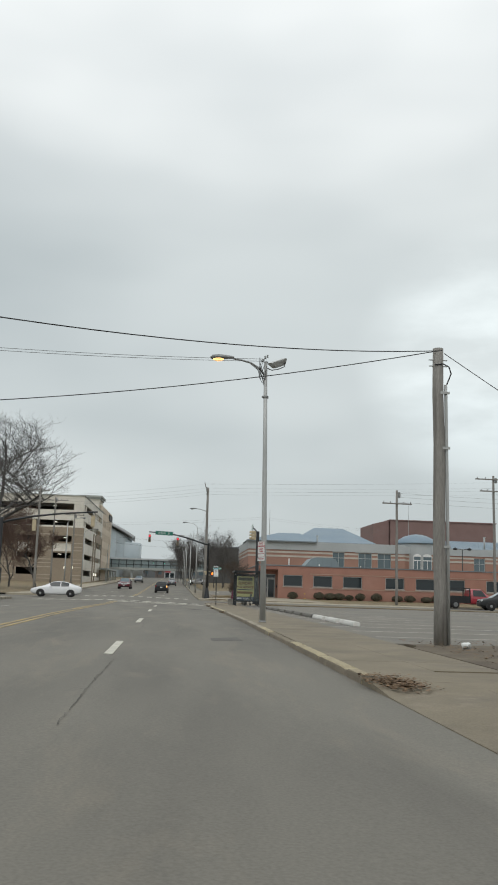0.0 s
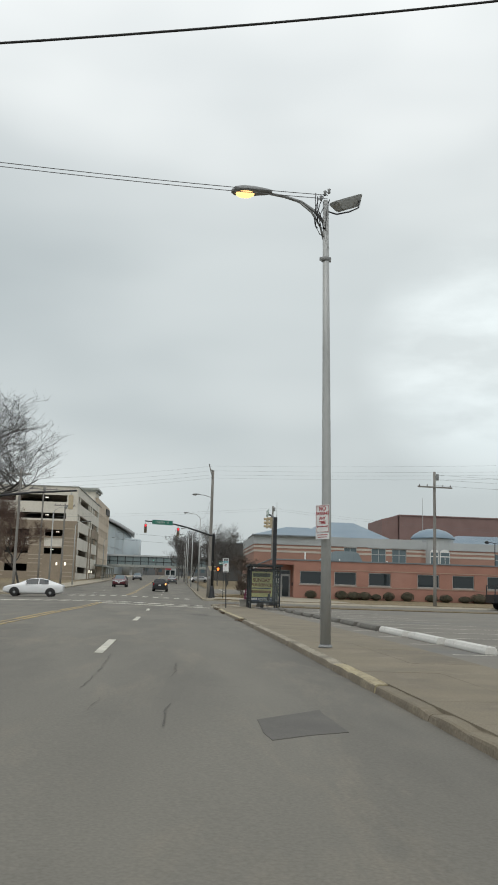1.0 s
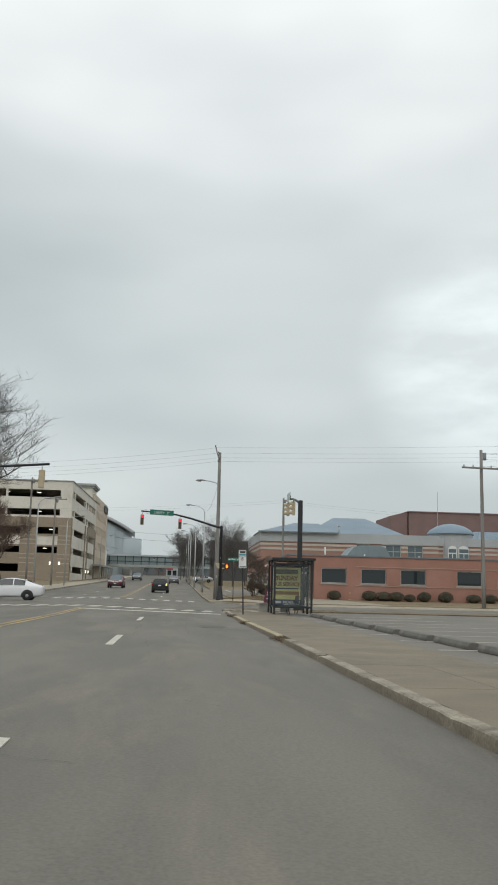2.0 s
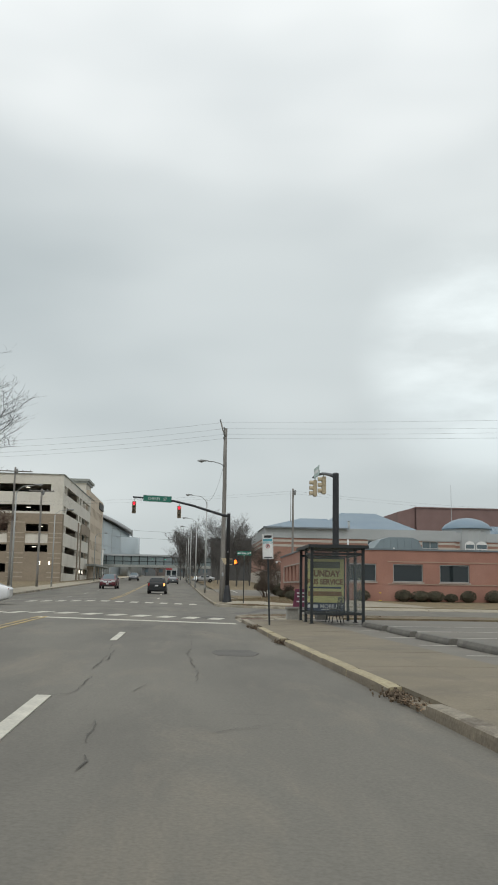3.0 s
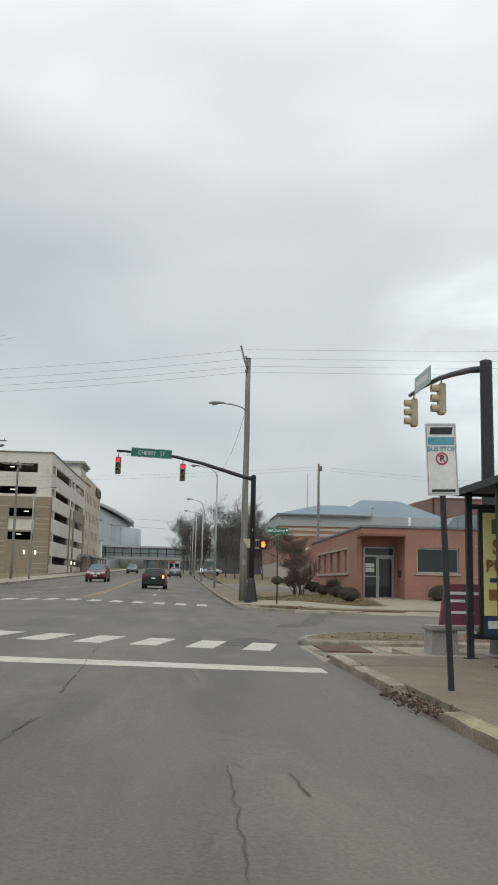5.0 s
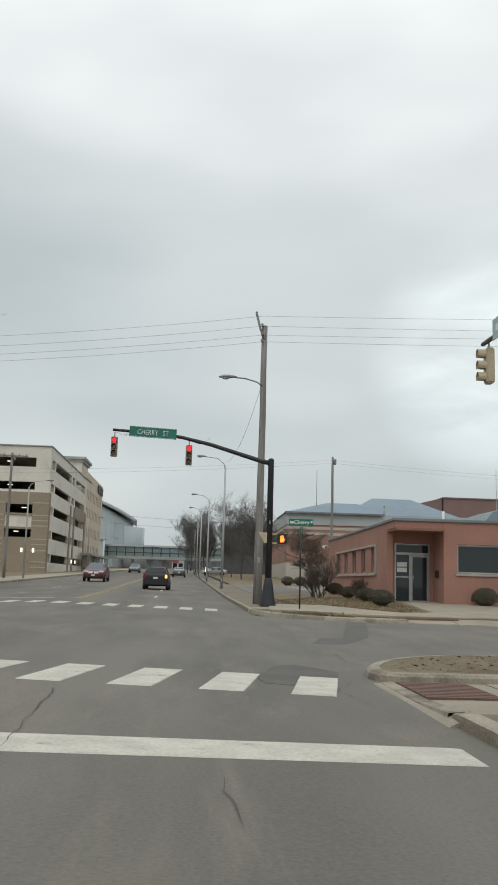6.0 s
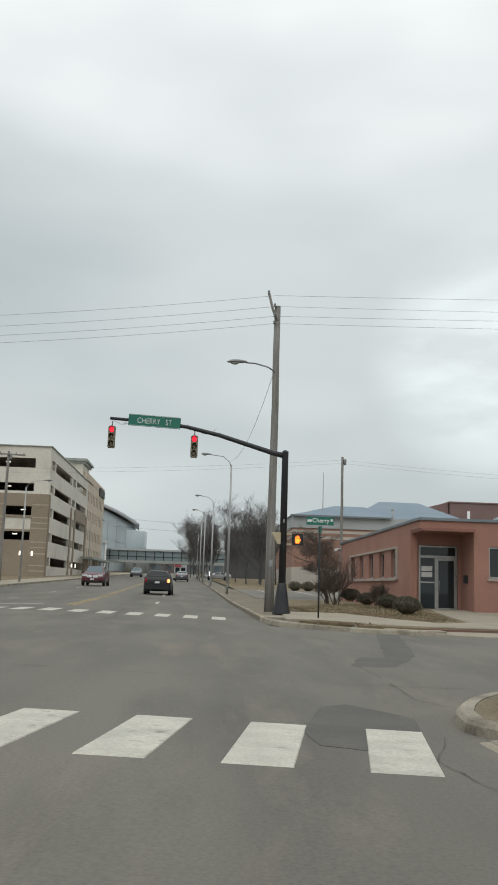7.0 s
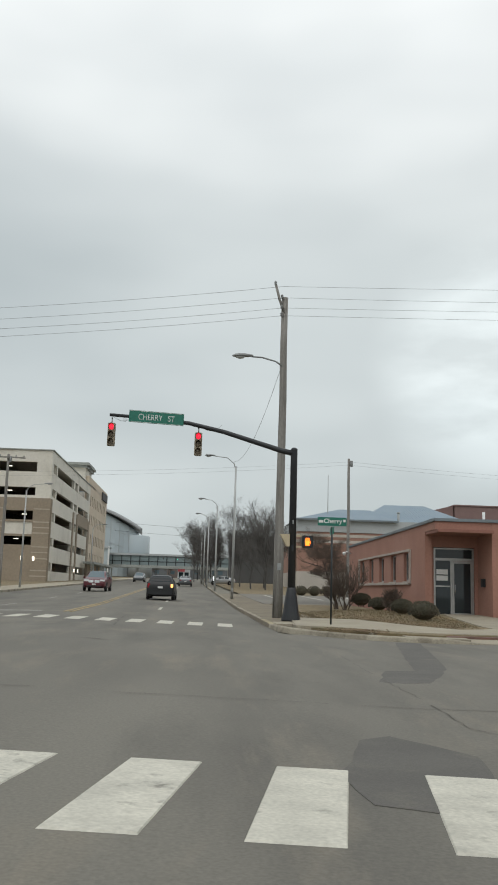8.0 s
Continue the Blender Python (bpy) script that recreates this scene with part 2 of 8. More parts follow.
M["stop_grey"] = mat("tarred_grey_concrete", (0.15, 0.142, 0.125), (0.11, 0.104, 0.092), 2.0, 0.9, fine=30, fine_amt=0.25, stain=(0.2, 0.19, 0.165), stain_scale=1.6, stain_cut=(0.52, 0.7), bump=0.4)
M["stop_white"] = mat("white_painted_concrete", (0.6, 0.59, 0.56), (0.53, 0.52, 0.49), 1.6, 0.8, fine=30, fine_amt=0.12, stain=(0.36, 0.345, 0.31), stain_scale=2.4, stain_cut=(0.6, 0.74), bump=0.3)
M["leaf"] = mat("dry_brown_leaves", (0.15, 0.095, 0.055), (0.21, 0.14, 0.08), 6, 0.9, fine=30, fine_amt=0.4, bump=0)
# near-black colour standing in for the shade inside the garage
M["void"] = mat("painted_interior_shade", (0.03, 0.03, 0.03), (0.05, 0.048, 0.045), 0.4, 0.9, fine=3)
M["garage_cream"] = mat("cream_precast", (0.68, 0.65, 0.58), (0.62, 0.595, 0.53), 0.12, 0.85, fine=3, fine_amt=0.06, stain=(0.52, 0.49, 0.43), stain_scale=0.2)
M["garage_tan"] = mat("tan_brick_veneer", (0.3, 0.248, 0.188), (0.265, 0.218, 0.165), 0.2, 0.88, fine=4, fine_amt=0.1)
M["garage_trim"] = mat("grey_green_cornice", (0.33, 0.35, 0.33), None, 0.4, 0.7, fine=5)
M["sign_green"] = mat("green_sign_sheeting", (0.014, 0.16, 0.115), (0.012, 0.145, 0.103), 3, 0.5, fine=20, fine_amt=0.06, bump=0)
M["sign_white"] = mat("white_sign_sheeting", (0.72, 0.73, 0.72), (0.64, 0.65, 0.64), 3, 0.5, fine=20, fine_amt=0.06, bump=0)
M["sign_back"] = mat("bare_sign_metal", (0.4, 0.42, 0.43), None, 2, 0.45, 0.5, fine=20, fine_amt=0.1)
M["ink_red"] = mat("red_sign_ink", (0.4, 0.07, 0.08), None, 3, 0.5, fine=20, bump=0)
M["ink_black"] = mat("black_sign_ink", (0.025, 0.025, 0.03), None, 3, 0.5, fine=20, bump=0)
M["ink_teal"] = mat("teal_sign_ink", (0.1, 0.35, 0.42), None, 3, 0.5, fine=20, bump=0)
M["ad_yellow"] = mat("yellow_poster", (0.72, 0.69, 0.28), (0.66, 0.63, 0.25), 1.2, 0.6, fine=20, fine_amt=0.06, bump=0)
M["ad_navy"] = mat("navy_poster_ink", (0.03, 0.05, 0.11), None, 2, 0.6, fine=20, bump=0)
M["ad_orange"] = mat("brown_orange_poster_ink", (0.3, 0.16, 0.05), None, 2, 0.6, fine=20, bump=0)
M["banner"] = mat("maroon_banner", (0.19, 0.05, 0.09), (0.16, 0.042, 0.075), 2, 0.7, fine=20, fine_amt=0.1)
M["signal_yellow"] = mat("faded_signal_housing", (0.5, 0.42, 0.285), (0.43, 0.36, 0.245), 3, 0.6, fine=20, fine_amt=0.1, bump=0.05)
M["signal_face"] = mat("signal_tan_face", (0.27, 0.23, 0.17), (0.23, 0.195, 0.145), 3, 0.6, fine=20, fine_amt=0.1, bump=0.05)
M["lens_red"] = mat("lit_red_lens", (0.7, 0.02, 0.03), None, 3, 0.3, fine=30, emit=(1.0, 0.02, 0.045), emit_strength=1.6)
M["lens_dark"] = mat("unlit_lens", (0.3, 0.255, 0.2), None, 3, 0.3, fine=30)
M["lens_green"] = mat("lit_green_lens", (0.02, 0.5, 0.35), None, 3, 0.3, fine=30, emit=(0.05, 1.0, 0.7), emit_strength=1.2)
M["hand_orange"] = mat("lit_orange_hand", (0.8, 0.25, 0.03), None, 3, 0.3, fine=30, emit=(1.0, 0.22, 0.02), emit_strength=2.2)
M["sodium"] = mat("lit_sodium_lens", (0.8, 0.45, 0.18), None, 3, 0.3, fine=30, emit=(1.0, 0.55, 0.2), emit_strength=1.9)
M["lamp_white"] = mat("lit_white_lamp", (0.9, 0.88, 0.8), None, 3, 0.3, fine=30, emit=(1.0, 0.93, 0.78), emit_strength=1.6)
M["lens_clear"] = mat("frosted_lamp_glass", (0.45, 0.46, 0.45), None, 3, 0.25, fine=20, bump=0)
M["bark"] = mat("grey_brown_bark", (0.08, 0.078, 0.074), (0.06, 0.059, 0.056), 4, 0.95, fine=20, fine_amt=0.3, bump=0.5, stretch=(2, 2, 0.5))
M["twig"] = mat("bare_twigs", (0.115, 0.112, 0.108), (0.09, 0.088, 0.085), 3, 0.95, fine=10, fine_amt=0.2, bump=0)
M["twig_red"] = mat("reddish_twigs", (0.15, 0.1, 0.08), (0.12, 0.08, 0.065), 3, 0.95, fine=10, fine_amt=0.2, bump=0)
M["twig_brown"] = mat("brown_twigs", (0.105, 0.08, 0.062), (0.08, 0.062, 0.05), 3, 0.95, fine=10, fine_amt=0.2, bump=0)
M["shrub"] = mat("evergreen_shrub", (0.058, 0.056, 0.036), (0.088, 0.074, 0.048), 2, 0.9, fine=20, fine_amt=0.4, bump=0.3)
M["hydrant"] = mat("yellow_hydrant_paint", (0.65, 0.42, 0.05), None, 4, 0.55, fine=30, fine_amt=0.1)
M["stone"] = mat("cast_stone", (0.32, 0.31, 0.28), (0.26, 0.25, 0.23), 2, 0.9, fine=30, fine_amt=0.15)
M["rubber"] = mat("tyre_rubber", (0.018, 0.018, 0.019), None, 6, 0.85, fine=30)
M["rim"] = mat("alloy_rim", (0.35, 0.36, 0.37), None, 6, 0.35, 0.8, fine=30, fine_amt=0.05, bump=0)
M["car_white"] = mat("white_car_paint", (0.72, 0.73, 0.74), (0.68, 0.69, 0.7), 0.6, 0.35, fine=60, fine_amt=0.02, bump=0, coat=1.0)
M["car_black"] = mat("black_car_paint", (0.008, 0.01, 0.012), (0.01, 0.012, 0.014), 0.6, 0.5, fine=60, fine_amt=0.05, bump=0, coat=0.1)
M["car_maroon"] = mat("maroon_car_paint", (0.1, 0.008, 0.016), (0.085, 0.007, 0.014), 0.6, 0.4, 0.0, fine=60, fine_amt=0.05, bump=0, coat=0.35)
M["car_red"] = mat("red_car_paint", (0.36, 0.025, 0.04), (0.32, 0.02, 0.035), 0.6, 0.35, fine=60, fine_amt=0.04, bump=0, coat=1.0)
M["car_grey"] = mat("grey_car_paint", (0.12, 0.13, 0.14), (0.1, 0.11, 0.12), 0.6, 0.35, 0.4, fine=60, fine_amt=0.05, bump=0, coat=1.0)
M["car_silver"] = mat("silver_car_paint", (0.42, 0.43, 0.44), (0.38, 0.39, 0.4), 0.6, 0.35, 0.5, fine=60, fine_amt=0.04, bump=0, coat=1.0)
M["tail_red"] = mat("tail_lamp_red", (0.3, 0.012, 0.015), None, 4, 0.2, fine=30, bump=0)
M["blinker_lit"] = mat("lit_indicator", (0.9, 0.5, 0.2), None, 4, 0.2, fine=30, bump=0, emit=(1.0, 0.42, 0.12), emit_strength=2.0)
M["head_clear"] = mat("clear_headlamp", (0.75, 0.77, 0.78), None, 4, 0.15, fine=30, bump=0)
M["chrome"] = mat("chrome", (0.78, 0.79, 0.8), None, 4, 0.08, 1.0, fine=30, fine_amt=0.02, bump=0)
M["plastic"] = mat("black_plastic", (0.022, 0.023, 0.024), (0.03, 0.031, 0.032), 2, 0.55, fine=60, fine_amt=0.15, bump=0.15)
M["steel_frame"] = mat("dark_bronze_frame", (0.022, 0.027, 0.03), (0.03, 0.034, 0.036), 3, 0.5, 0.3, fine=30, fine_amt=0.15, bump=0.05)
M["brown_block"] = mat("dark_brown_brick", (0.095, 0.095, 0.094), (0.08, 0.08, 0.08), 0.3, 0.9, fine=6, fine_amt=0.12)
M["tactile_red"] = mat("red_tactile_paving", (0.165, 0.09, 0.07), (0.135, 0.085, 0.068), 3, 0.85, fine=30, fine_amt=0.2)
M["screen_white"] = mat("lit_white_panel", (0.85, 0.87, 0.88), None, 3, 0.3, fine=30, emit=(0.95, 0.98, 1.0), emit_strength=0.7)
M["far_grey"] = mat("dull_grey_facade", (0.14, 0.148, 0.152), (0.115, 0.122, 0.127), 0.2, 0.9, fine=3, fine_amt=0.15)
M["far_brown"] = mat("dull_brown_facade", (0.17, 0.14, 0.128), (0.14, 0.118, 0.108), 0.2, 0.9, fine=3, fine_amt=0.1)
# sign green lightened to paint in the glare on the plate
M["sign_glare"] = mat("glare_green_sheeting", (0.3, 0.42, 0.38), (0.26, 0.38, 0.34), 3, 0.3, fine=20, fine_amt=0.06, bump=0)
M["pane_bridge"] = glass("grey_green_bridge_glass", (0.2, 0.25, 0.26), 0.08)
M["corner_soil"] = mat("thin_corner_grass", (0.15, 0.125, 0.075), (0.19, 0.15, 0.095), 1.1, 0.92, fine=30, fine_amt=0.35, stain=(0.11, 0.078, 0.05), stain_scale=0.9, stain_cut=(0.48, 0.66), bump=0.5)
M["office_tan"] = mat("tan_office_stucco", (0.6, 0.51, 0.405), (0.55, 0.465, 0.365), 0.15, 0.88, fine=4, fine_amt=0.06)
M["garage_band"] = mat("pale_tan_course", (0.43, 0.375, 0.3), (0.38, 0.33, 0.265), 0.3, 0.88, fine=4, fine_amt=0.08)

# ---------------------------------------------------------------- building tools
PROFILE = ((-400, 0.06), (5, 0.075), (20, 0.085), (32, 0.095), (45, 0.05), (57, -0.03), (70, -0.02), (92, 0.0), (110, 0.12), (160, 0.9), (240, 2.2), (420, 5.0), (3000, 25.0))
SKEW = -0.012


def gz(y):
    """The height of the road along the street."""
    return float(np.interp(y, [p[0] for p in PROFILE], [p[1] for p in PROFILE]))


def rx(u, y):
    """x of a line that runs along the street, u metres right of it at y = 20."""
    return u + SKEW * (y - 20)


def crown(x, y):
    """How far the road rises above its gutters at a point: a two per cent fall to each side."""
    return max(0.0, 0.022 * (7.15 - abs(x - SKEW * (y - 20) + 4.2)))


def road_z(x, y):
    return gz(y) + crown(x, y)


def box(bm, x0, x1, y0, y1, z0, z1, bevel=0.0, m=None):
    r = bmesh.ops.create_cube(bm, size=1)
    vs = r["verts"]
    for v in vs:
        v.co = Vector((x0 + (v.co.x + 0.5) * (x1 - x0), y0 + (v.co.y + 0.5) * (y1 - y0), z0 + (v.co.z + 0.5) * (z1 - z0)))
    if bevel:
        es = list({e for v in vs for e in v.link_edges})
        r2 = bmesh.ops.bevel(bm, geom=es, offset=bevel, segments=2, affect="EDGES", clamp_overlap=True)
        vs = r2["verts"]
    if m is not None:
        bmesh.ops.transform(bm, matrix=m, verts=list(vs))
    return vs


def frustum(bm, p0, p1, r0, r1, n=10, caps=True):
    p0, p1 = Vector(p0), Vector(p1)
    d = (p1 - p0).normalized()
    a = d.orthogonal().normalized()
    b = d.cross(a)
    rings = []
    for p, r in ((p0, r0), (p1, r1)):
        rings.append([bm.verts.new(p + (a * math.cos(2 * math.pi * k / n) + b * math.sin(2 * math.pi * k / n)) * r) for k in range(n)])
    for k in range(n):
        f = bm.faces.new((rings[0][k], rings[0][(k + 1) % n], rings[1][(k + 1) % n], rings[1][k]))
        f.smooth = n > 6
    if caps:
        bm.faces.new(rings[0][::-1])
        bm.faces.new(rings[1])


def tube(bm, pts, r, n=8, r1=None):
    pts = [Vector(p) for p in pts]
    r1 = r if r1 is None else r1
    rings = []
    side = None
    for i, p in enumerate(pts):
        d = (pts[min(i + 1, len(pts) - 1)] - pts[max(i - 1, 0)]).normalized()
        if side is None:
            side = d.orthogonal().normalized()
        side = (side - d * side.dot(d)).normalized()
        up = d.cross(side)
        rr = r + (r1 - r) * i / max(1, len(pts) - 1)
        rings.append([bm.verts.new(p + (side * math.cos(2 * math.pi * k / n) + up * math.sin(2 * math.pi * k / n)) * rr) for k in range(n)])
    for a, b in zip(rings, rings[1:]):
        for k in range(n):
            f = bm.faces.new((a[k], a[(k + 1) % n], b[(k + 1) % n], b[k]))
            f.smooth = True
    bm.faces.new(rings[0][::-1])
    bm.faces.new(rings[-1])


def lathe(bm, profile, n=16, at=(0, 0, 0), axis="z"):
    """profile: (radius, height) pairs, turned round the axis."""
    at = Vector(at)
    rings = []
    for r, h in profile:
        ring = []
        for k in range(n):
            c, s = math.cos(2 * math.pi * k / n) * r, math.sin(2 * math.pi * k / n) * r
            ring.append(bm.verts.new(at + Vector({"z": (c, s, h), "y": (c, h, -s), "x": (h, c, s)}[axis])))
        rings.append(ring)
    for a, b in zip(rings, rings[1:]):
        for k in range(n):
            f = bm.faces.new((a[k], a[(k + 1) % n], b[(k + 1) % n], b[k]))
            f.smooth = True
    bm.faces.new(rings[0][::-1])
    bm.faces.new(rings[-1])


def prism(bm, poly, axis, lo, hi):
    """A polygon in the plane across the axis, drawn out from lo to hi."""
    def put(a, b, h):
        return {"x": (h, a, b), "y": (a, h, b), "z": (a, b, h)}[axis]
    v0 = [bm.verts.new(put(a, b, lo)) for a, b in poly]
    v1 = [bm.verts.new(put(a, b, hi)) for a, b in poly]
    n = len(poly)
    for k in range(n):
        bm.faces.new((v0[k], v0[(k + 1) % n], v1[(k + 1) % n], v1[k]))
    bm.faces.new(v0[::-1])
    bm.faces.new(v1)
    bmesh.ops.recalc_face_normals(bm, faces=bm.faces)


def sheet(bm, rows):
    """A surface through rows of points."""
    vs = [[bm.verts.new(p) for p in row] for row in rows]
    for a, b in zip(vs, vs[1:]):
        for k in range(len(a) - 1):
            bm.faces.new((a[k], a[k + 1], b[k + 1], b[k]))
    return vs


def mesh_of(bm, name, material, smooth=False):
    me = bpy.data.meshes.new(name)
    bmesh.ops.recalc_face_normals(bm, faces=bm.faces)
    if smooth:
        for f in bm.faces:
            f.smooth = True
    bm.to_mesh(me)
    bm.free()
    me.materials.append(material)
    return me


def part(name, bm, material, parent, label="", smooth=False):
    ob = new(name, mesh_of(bm, name, material, smooth))
    ob.parent = parent
    return tagged(ob, label) if label else ob


def solid(name, bm, material, label, category, kind="", group="", smooth=False):
    return tagged(new(name, mesh_of(bm, name, material, smooth)), label, category, group, kind)


def moved(bm, m):
    bmesh.ops.transform(bm, matrix=m, verts=bm.verts)
    return bm


def thing(name, m, label, category, group="", kind=""):
    ob = new(name)
    ob.empty_display_size = 0.2
    ob.matrix_basis = m
    return tagged(ob, label, category, group, kind)


def fresh():
    return bmesh.new()


def boxes(*specs, bevel=0.0):
    bm = fresh()
    for s in specs:
        box(bm, *s, bevel=bevel)
    return bm


def writing(name, text, size, material, parent, m, label="", bold=0.0, wide=1.0):
    """Raised lettering in the built-in font, as a mesh. Stands in the xz plane, facing -y."""
    cu = bpy.data.curves.new(name, "FONT")
    cu.body, cu.size, cu.align_x, cu.align_y = text, size, "CENTER", "CENTER"
    cu.extrude, cu.offset = 0.002, bold
    tmp = bpy.data.objects.new(name, cu)
    scene.collection.objects.link(tmp)
    bpy.context.view_layer.update()
    me = bpy.data.meshes.new_from_object(tmp.evaluated_get(bpy.context.evaluated_depsgraph_get()))
    bpy.data.objects.remove(tmp)
    me.transform(Matrix.Diagonal((wide, 1, 1, 1)))
    me.materials.clear()
    me.materials.append(material)
    ob = new(name, me)
    ob.parent = parent
    ob.matrix_basis = m @ pose(0, 0, 0, 90, 0, 0)
    return tagged(ob, label) if label else ob

# ---------------------------------------------------------------- ground, road, pavements
YS = [-40, -20, -5, 5, 12, 20, 25, 32, 38, 45, 50, 57, 62, 66, 70, 78, 86, 92, 98, 104, 110, 120, 130, 145, 160, 185, 210, 240, 300, 360, 420]


def strip(bm, u0, u1, y0, y1, h, cols=2, crowned=False):
    """A strip along the street between two lines, h above the road's profile."""
    ys = sorted({y0, y1, *[y for y in YS if y0 < y < y1]})
    us = [u0 + (u1 - u0) * k / cols for k in range(cols + 1)]
    return sheet(bm, [[(rx(u, y), y, gz(y) + h + (crown(rx(u, y), y) if crowned else 0)) for u in us] for y in ys])


def slab(bm, u0, u1, y0, y1, h0, h1, crowned=False):
    """A raised slab along the street, from h0 to h1 above its profile."""
    ys = sorted({y0, y1, *[y for y in YS if y0 < y < y1]})
    sec = [(u0, h0), (u0, h1), (u1, h1), (u1, h0)]
    rows = [[bm.verts.new((rx(u, y), y, gz(y) + h + (crown(rx(u, y), y) if crowned else 0))) for u, h in sec] for y in ys]
    for a, b in zip(rows, rows[1:]):
        for k in range(4):
            bm.faces.new((a[k], a[(k + 1) % 4], b[(k + 1) % 4], b[k]))
    bm.faces.new(rows[0])
    bm.faces.new(rows[-1])


bm = fresh()
far_x = (-2600, -600, -150, -60, -25, 0, 25, 60, 150, 600, 2600)
sheet(bm, [[(x, y, gz(y) - 0.05) for x in far_x] for y in [-400, -120] + YS + [600, 1000, 3000]])
ground = solid("ground", bm, M["ground"], "flat dull earth and worn ground reaching the horizon", "ground", "structure")

road = thing("road", pose(0, 0, 0), "worn grey asphalt street with a crossing and faded markings", "road", kind="structure")
bm = fresh()
strip(bm, -12.0, 3.12, -40, 420, 0.0, 28, True)
part("asphalt_street", bm, M["asphalt"], road)
bm = fresh()
# the side street, a little askew to the main one
CROSS = -0.06
sheet(bm, [[(x, y0 + CROSS * x, gz(y0 + CROSS * x) + (0.004 if x > 1.5 else -0.02)) for x in np.linspace(rx(3.0, 80) - 0.6, 120, 25)] for y0 in np.linspace(69.6, 88.6, 12)])
part("asphalt_side_street", bm, M["asphalt"], road)
bm = fresh()
sheet(bm, [[(x, y0 + CROSS * x, gz(y0 + CROSS * x) + 0.004) for x in np.linspace(-140, rx(-11.9, 80), 24)] for y0 in np.linspace(73.0, 89.6, 9)])
part("asphalt_side_street", bm, M["asphalt"], road)


def marking(name, corners, material, h=0.009):
    """A painted patch on the road, with its own thin edge."""
    b = fresh()
    lo = [b.verts.new((x, y, road_z(x, y) + 0.001)) for x, y in corners]
    mx, my = sum(c[0] for c in corners) / len(corners), sum(c[1] for c in corners) / len(corners)
    hi = [b.verts.new((mx + (x - mx) * 0.97, my + (y - my) * 0.97, road_z(x, y) + h)) for x, y in corners]
    n = len(corners)
    b.faces.new(hi)
    for k in range(n):
        b.faces.new((lo[k], lo[(k + 1) % n], hi[(k + 1) % n], hi[k]))
    return part(name, b, material, road)


def band(name, u0, u1, y0, y1, material, h=0.012):
    b = fresh()
    slab(b, u0, u1, y0, y1, 0.001, h, True)
    return part(name, b, material, road)


# lane dashes: ten feet of paint, thirty of gap
for y0 in (2.8, 15.85, 28.35, 41.9, 55.0, 104.0, 117.1, 130.2, 143.3, 156.4, 169.5):
    band("lane_dash", -0.71, -0.57, y0, y0 + 3.35, M["paint_white"])
for y0 in (2.8, 15.85, 28.35, 41.9, 104.0, 117.1, 130.2, 143.3):
    band("lane_dash", -7.6, -7.48, y0, y0 + 3.35, M["paint_faint"])
for u in (-3.86, -3.64):
    band("centre_line", u, u + 0.11, -40, 66.0, M["paint_yellow"])
    band("centre_line", u, u + 0.11, 97.0, 420, M["paint_yellow"])


def across(name, x0, x1, y_at0, slope, depth, material, shear=0.0):
    marking(name, [(x0, y_at0 + slope * x0), (x1, y_at0 + slope * x1), (x1 + shear, y_at0 + slope * (x1 + shear) + depth), (x0 + shear, y_at0 + slope * (x0 + shear) + depth)], material)


across("stop_line", -4.4, 2.12, 65.42, 0.04, 0.6, M["paint_white"])
for k in range(-12, 2):
    x0 = 0.27 + 0.935 * k
    across("crosswalk_stripe", x0, x0 + 0.46, 68.9, -0.09, 1.75, M["paint_white"], 0.3)
for k in range(-9, 3):
    x0 = -1.2 + 0.925 * k
    across("crosswalk_stripe", x0, x0 + 0.46, 91.5, -0.06, 2.0, M["paint_white"], 0.05)
across("stop_line", -11.5, -5.6, 96.6, -0.1, 0.5, M["paint_faint"])

def patch(corners, material, h=0.005, step=0.07, cols=4):
    """A tar or asphalt patch with a slightly broken edge, laid in thin rows that follow the road."""
    rng = random.Random(len(corners) * 7)
    ring = []
    for (xa, ya), (xb, yb) in zip(corners, corners[1:] + corners[:1]):
        n = max(1, int(math.hypot(xb - xa, yb - ya) / 0.3))
        ring += [(xa + (xb - xa) * k / n + rng.gauss(0, 0.012), ya + (yb - ya) * k / n + rng.gauss(0, 0.012)) for k in range(n)]
    lo, hi = min(y for x, y in ring) + 0.004, max(y for x, y in ring) - 0.004
    b, rows = fresh(), []
    for y in np.linspace(lo, hi, int((hi - lo) / step) + 2):
        cuts = sorted(xa + (xb - xa) * (y - ya) / (yb - ya) for (xa, ya), (xb, yb) in zip(ring, ring[1:] + ring[:1]) if (ya - y) * (yb - y) < 0)
        if len(cuts) >= 2:
            rows.append([(x, float(y), road_z(x, float(y)) + h) for x in np.linspace(cuts[0], cuts[-1], cols + 1)])
    rows = [[(r[0][0], r[0][1], r[0][2] - 0.03), *r, (r[-1][0], r[-1][1], r[-1][2] - 0.03)] for r in rows]
    sheet(b, [[(x, y, z - 0.03) for x, y, z in rows[0]], *rows, [(x, y, z - 0.03) for x, y, z in rows[-1]]])
    return part("dark_patch", b, material, road)


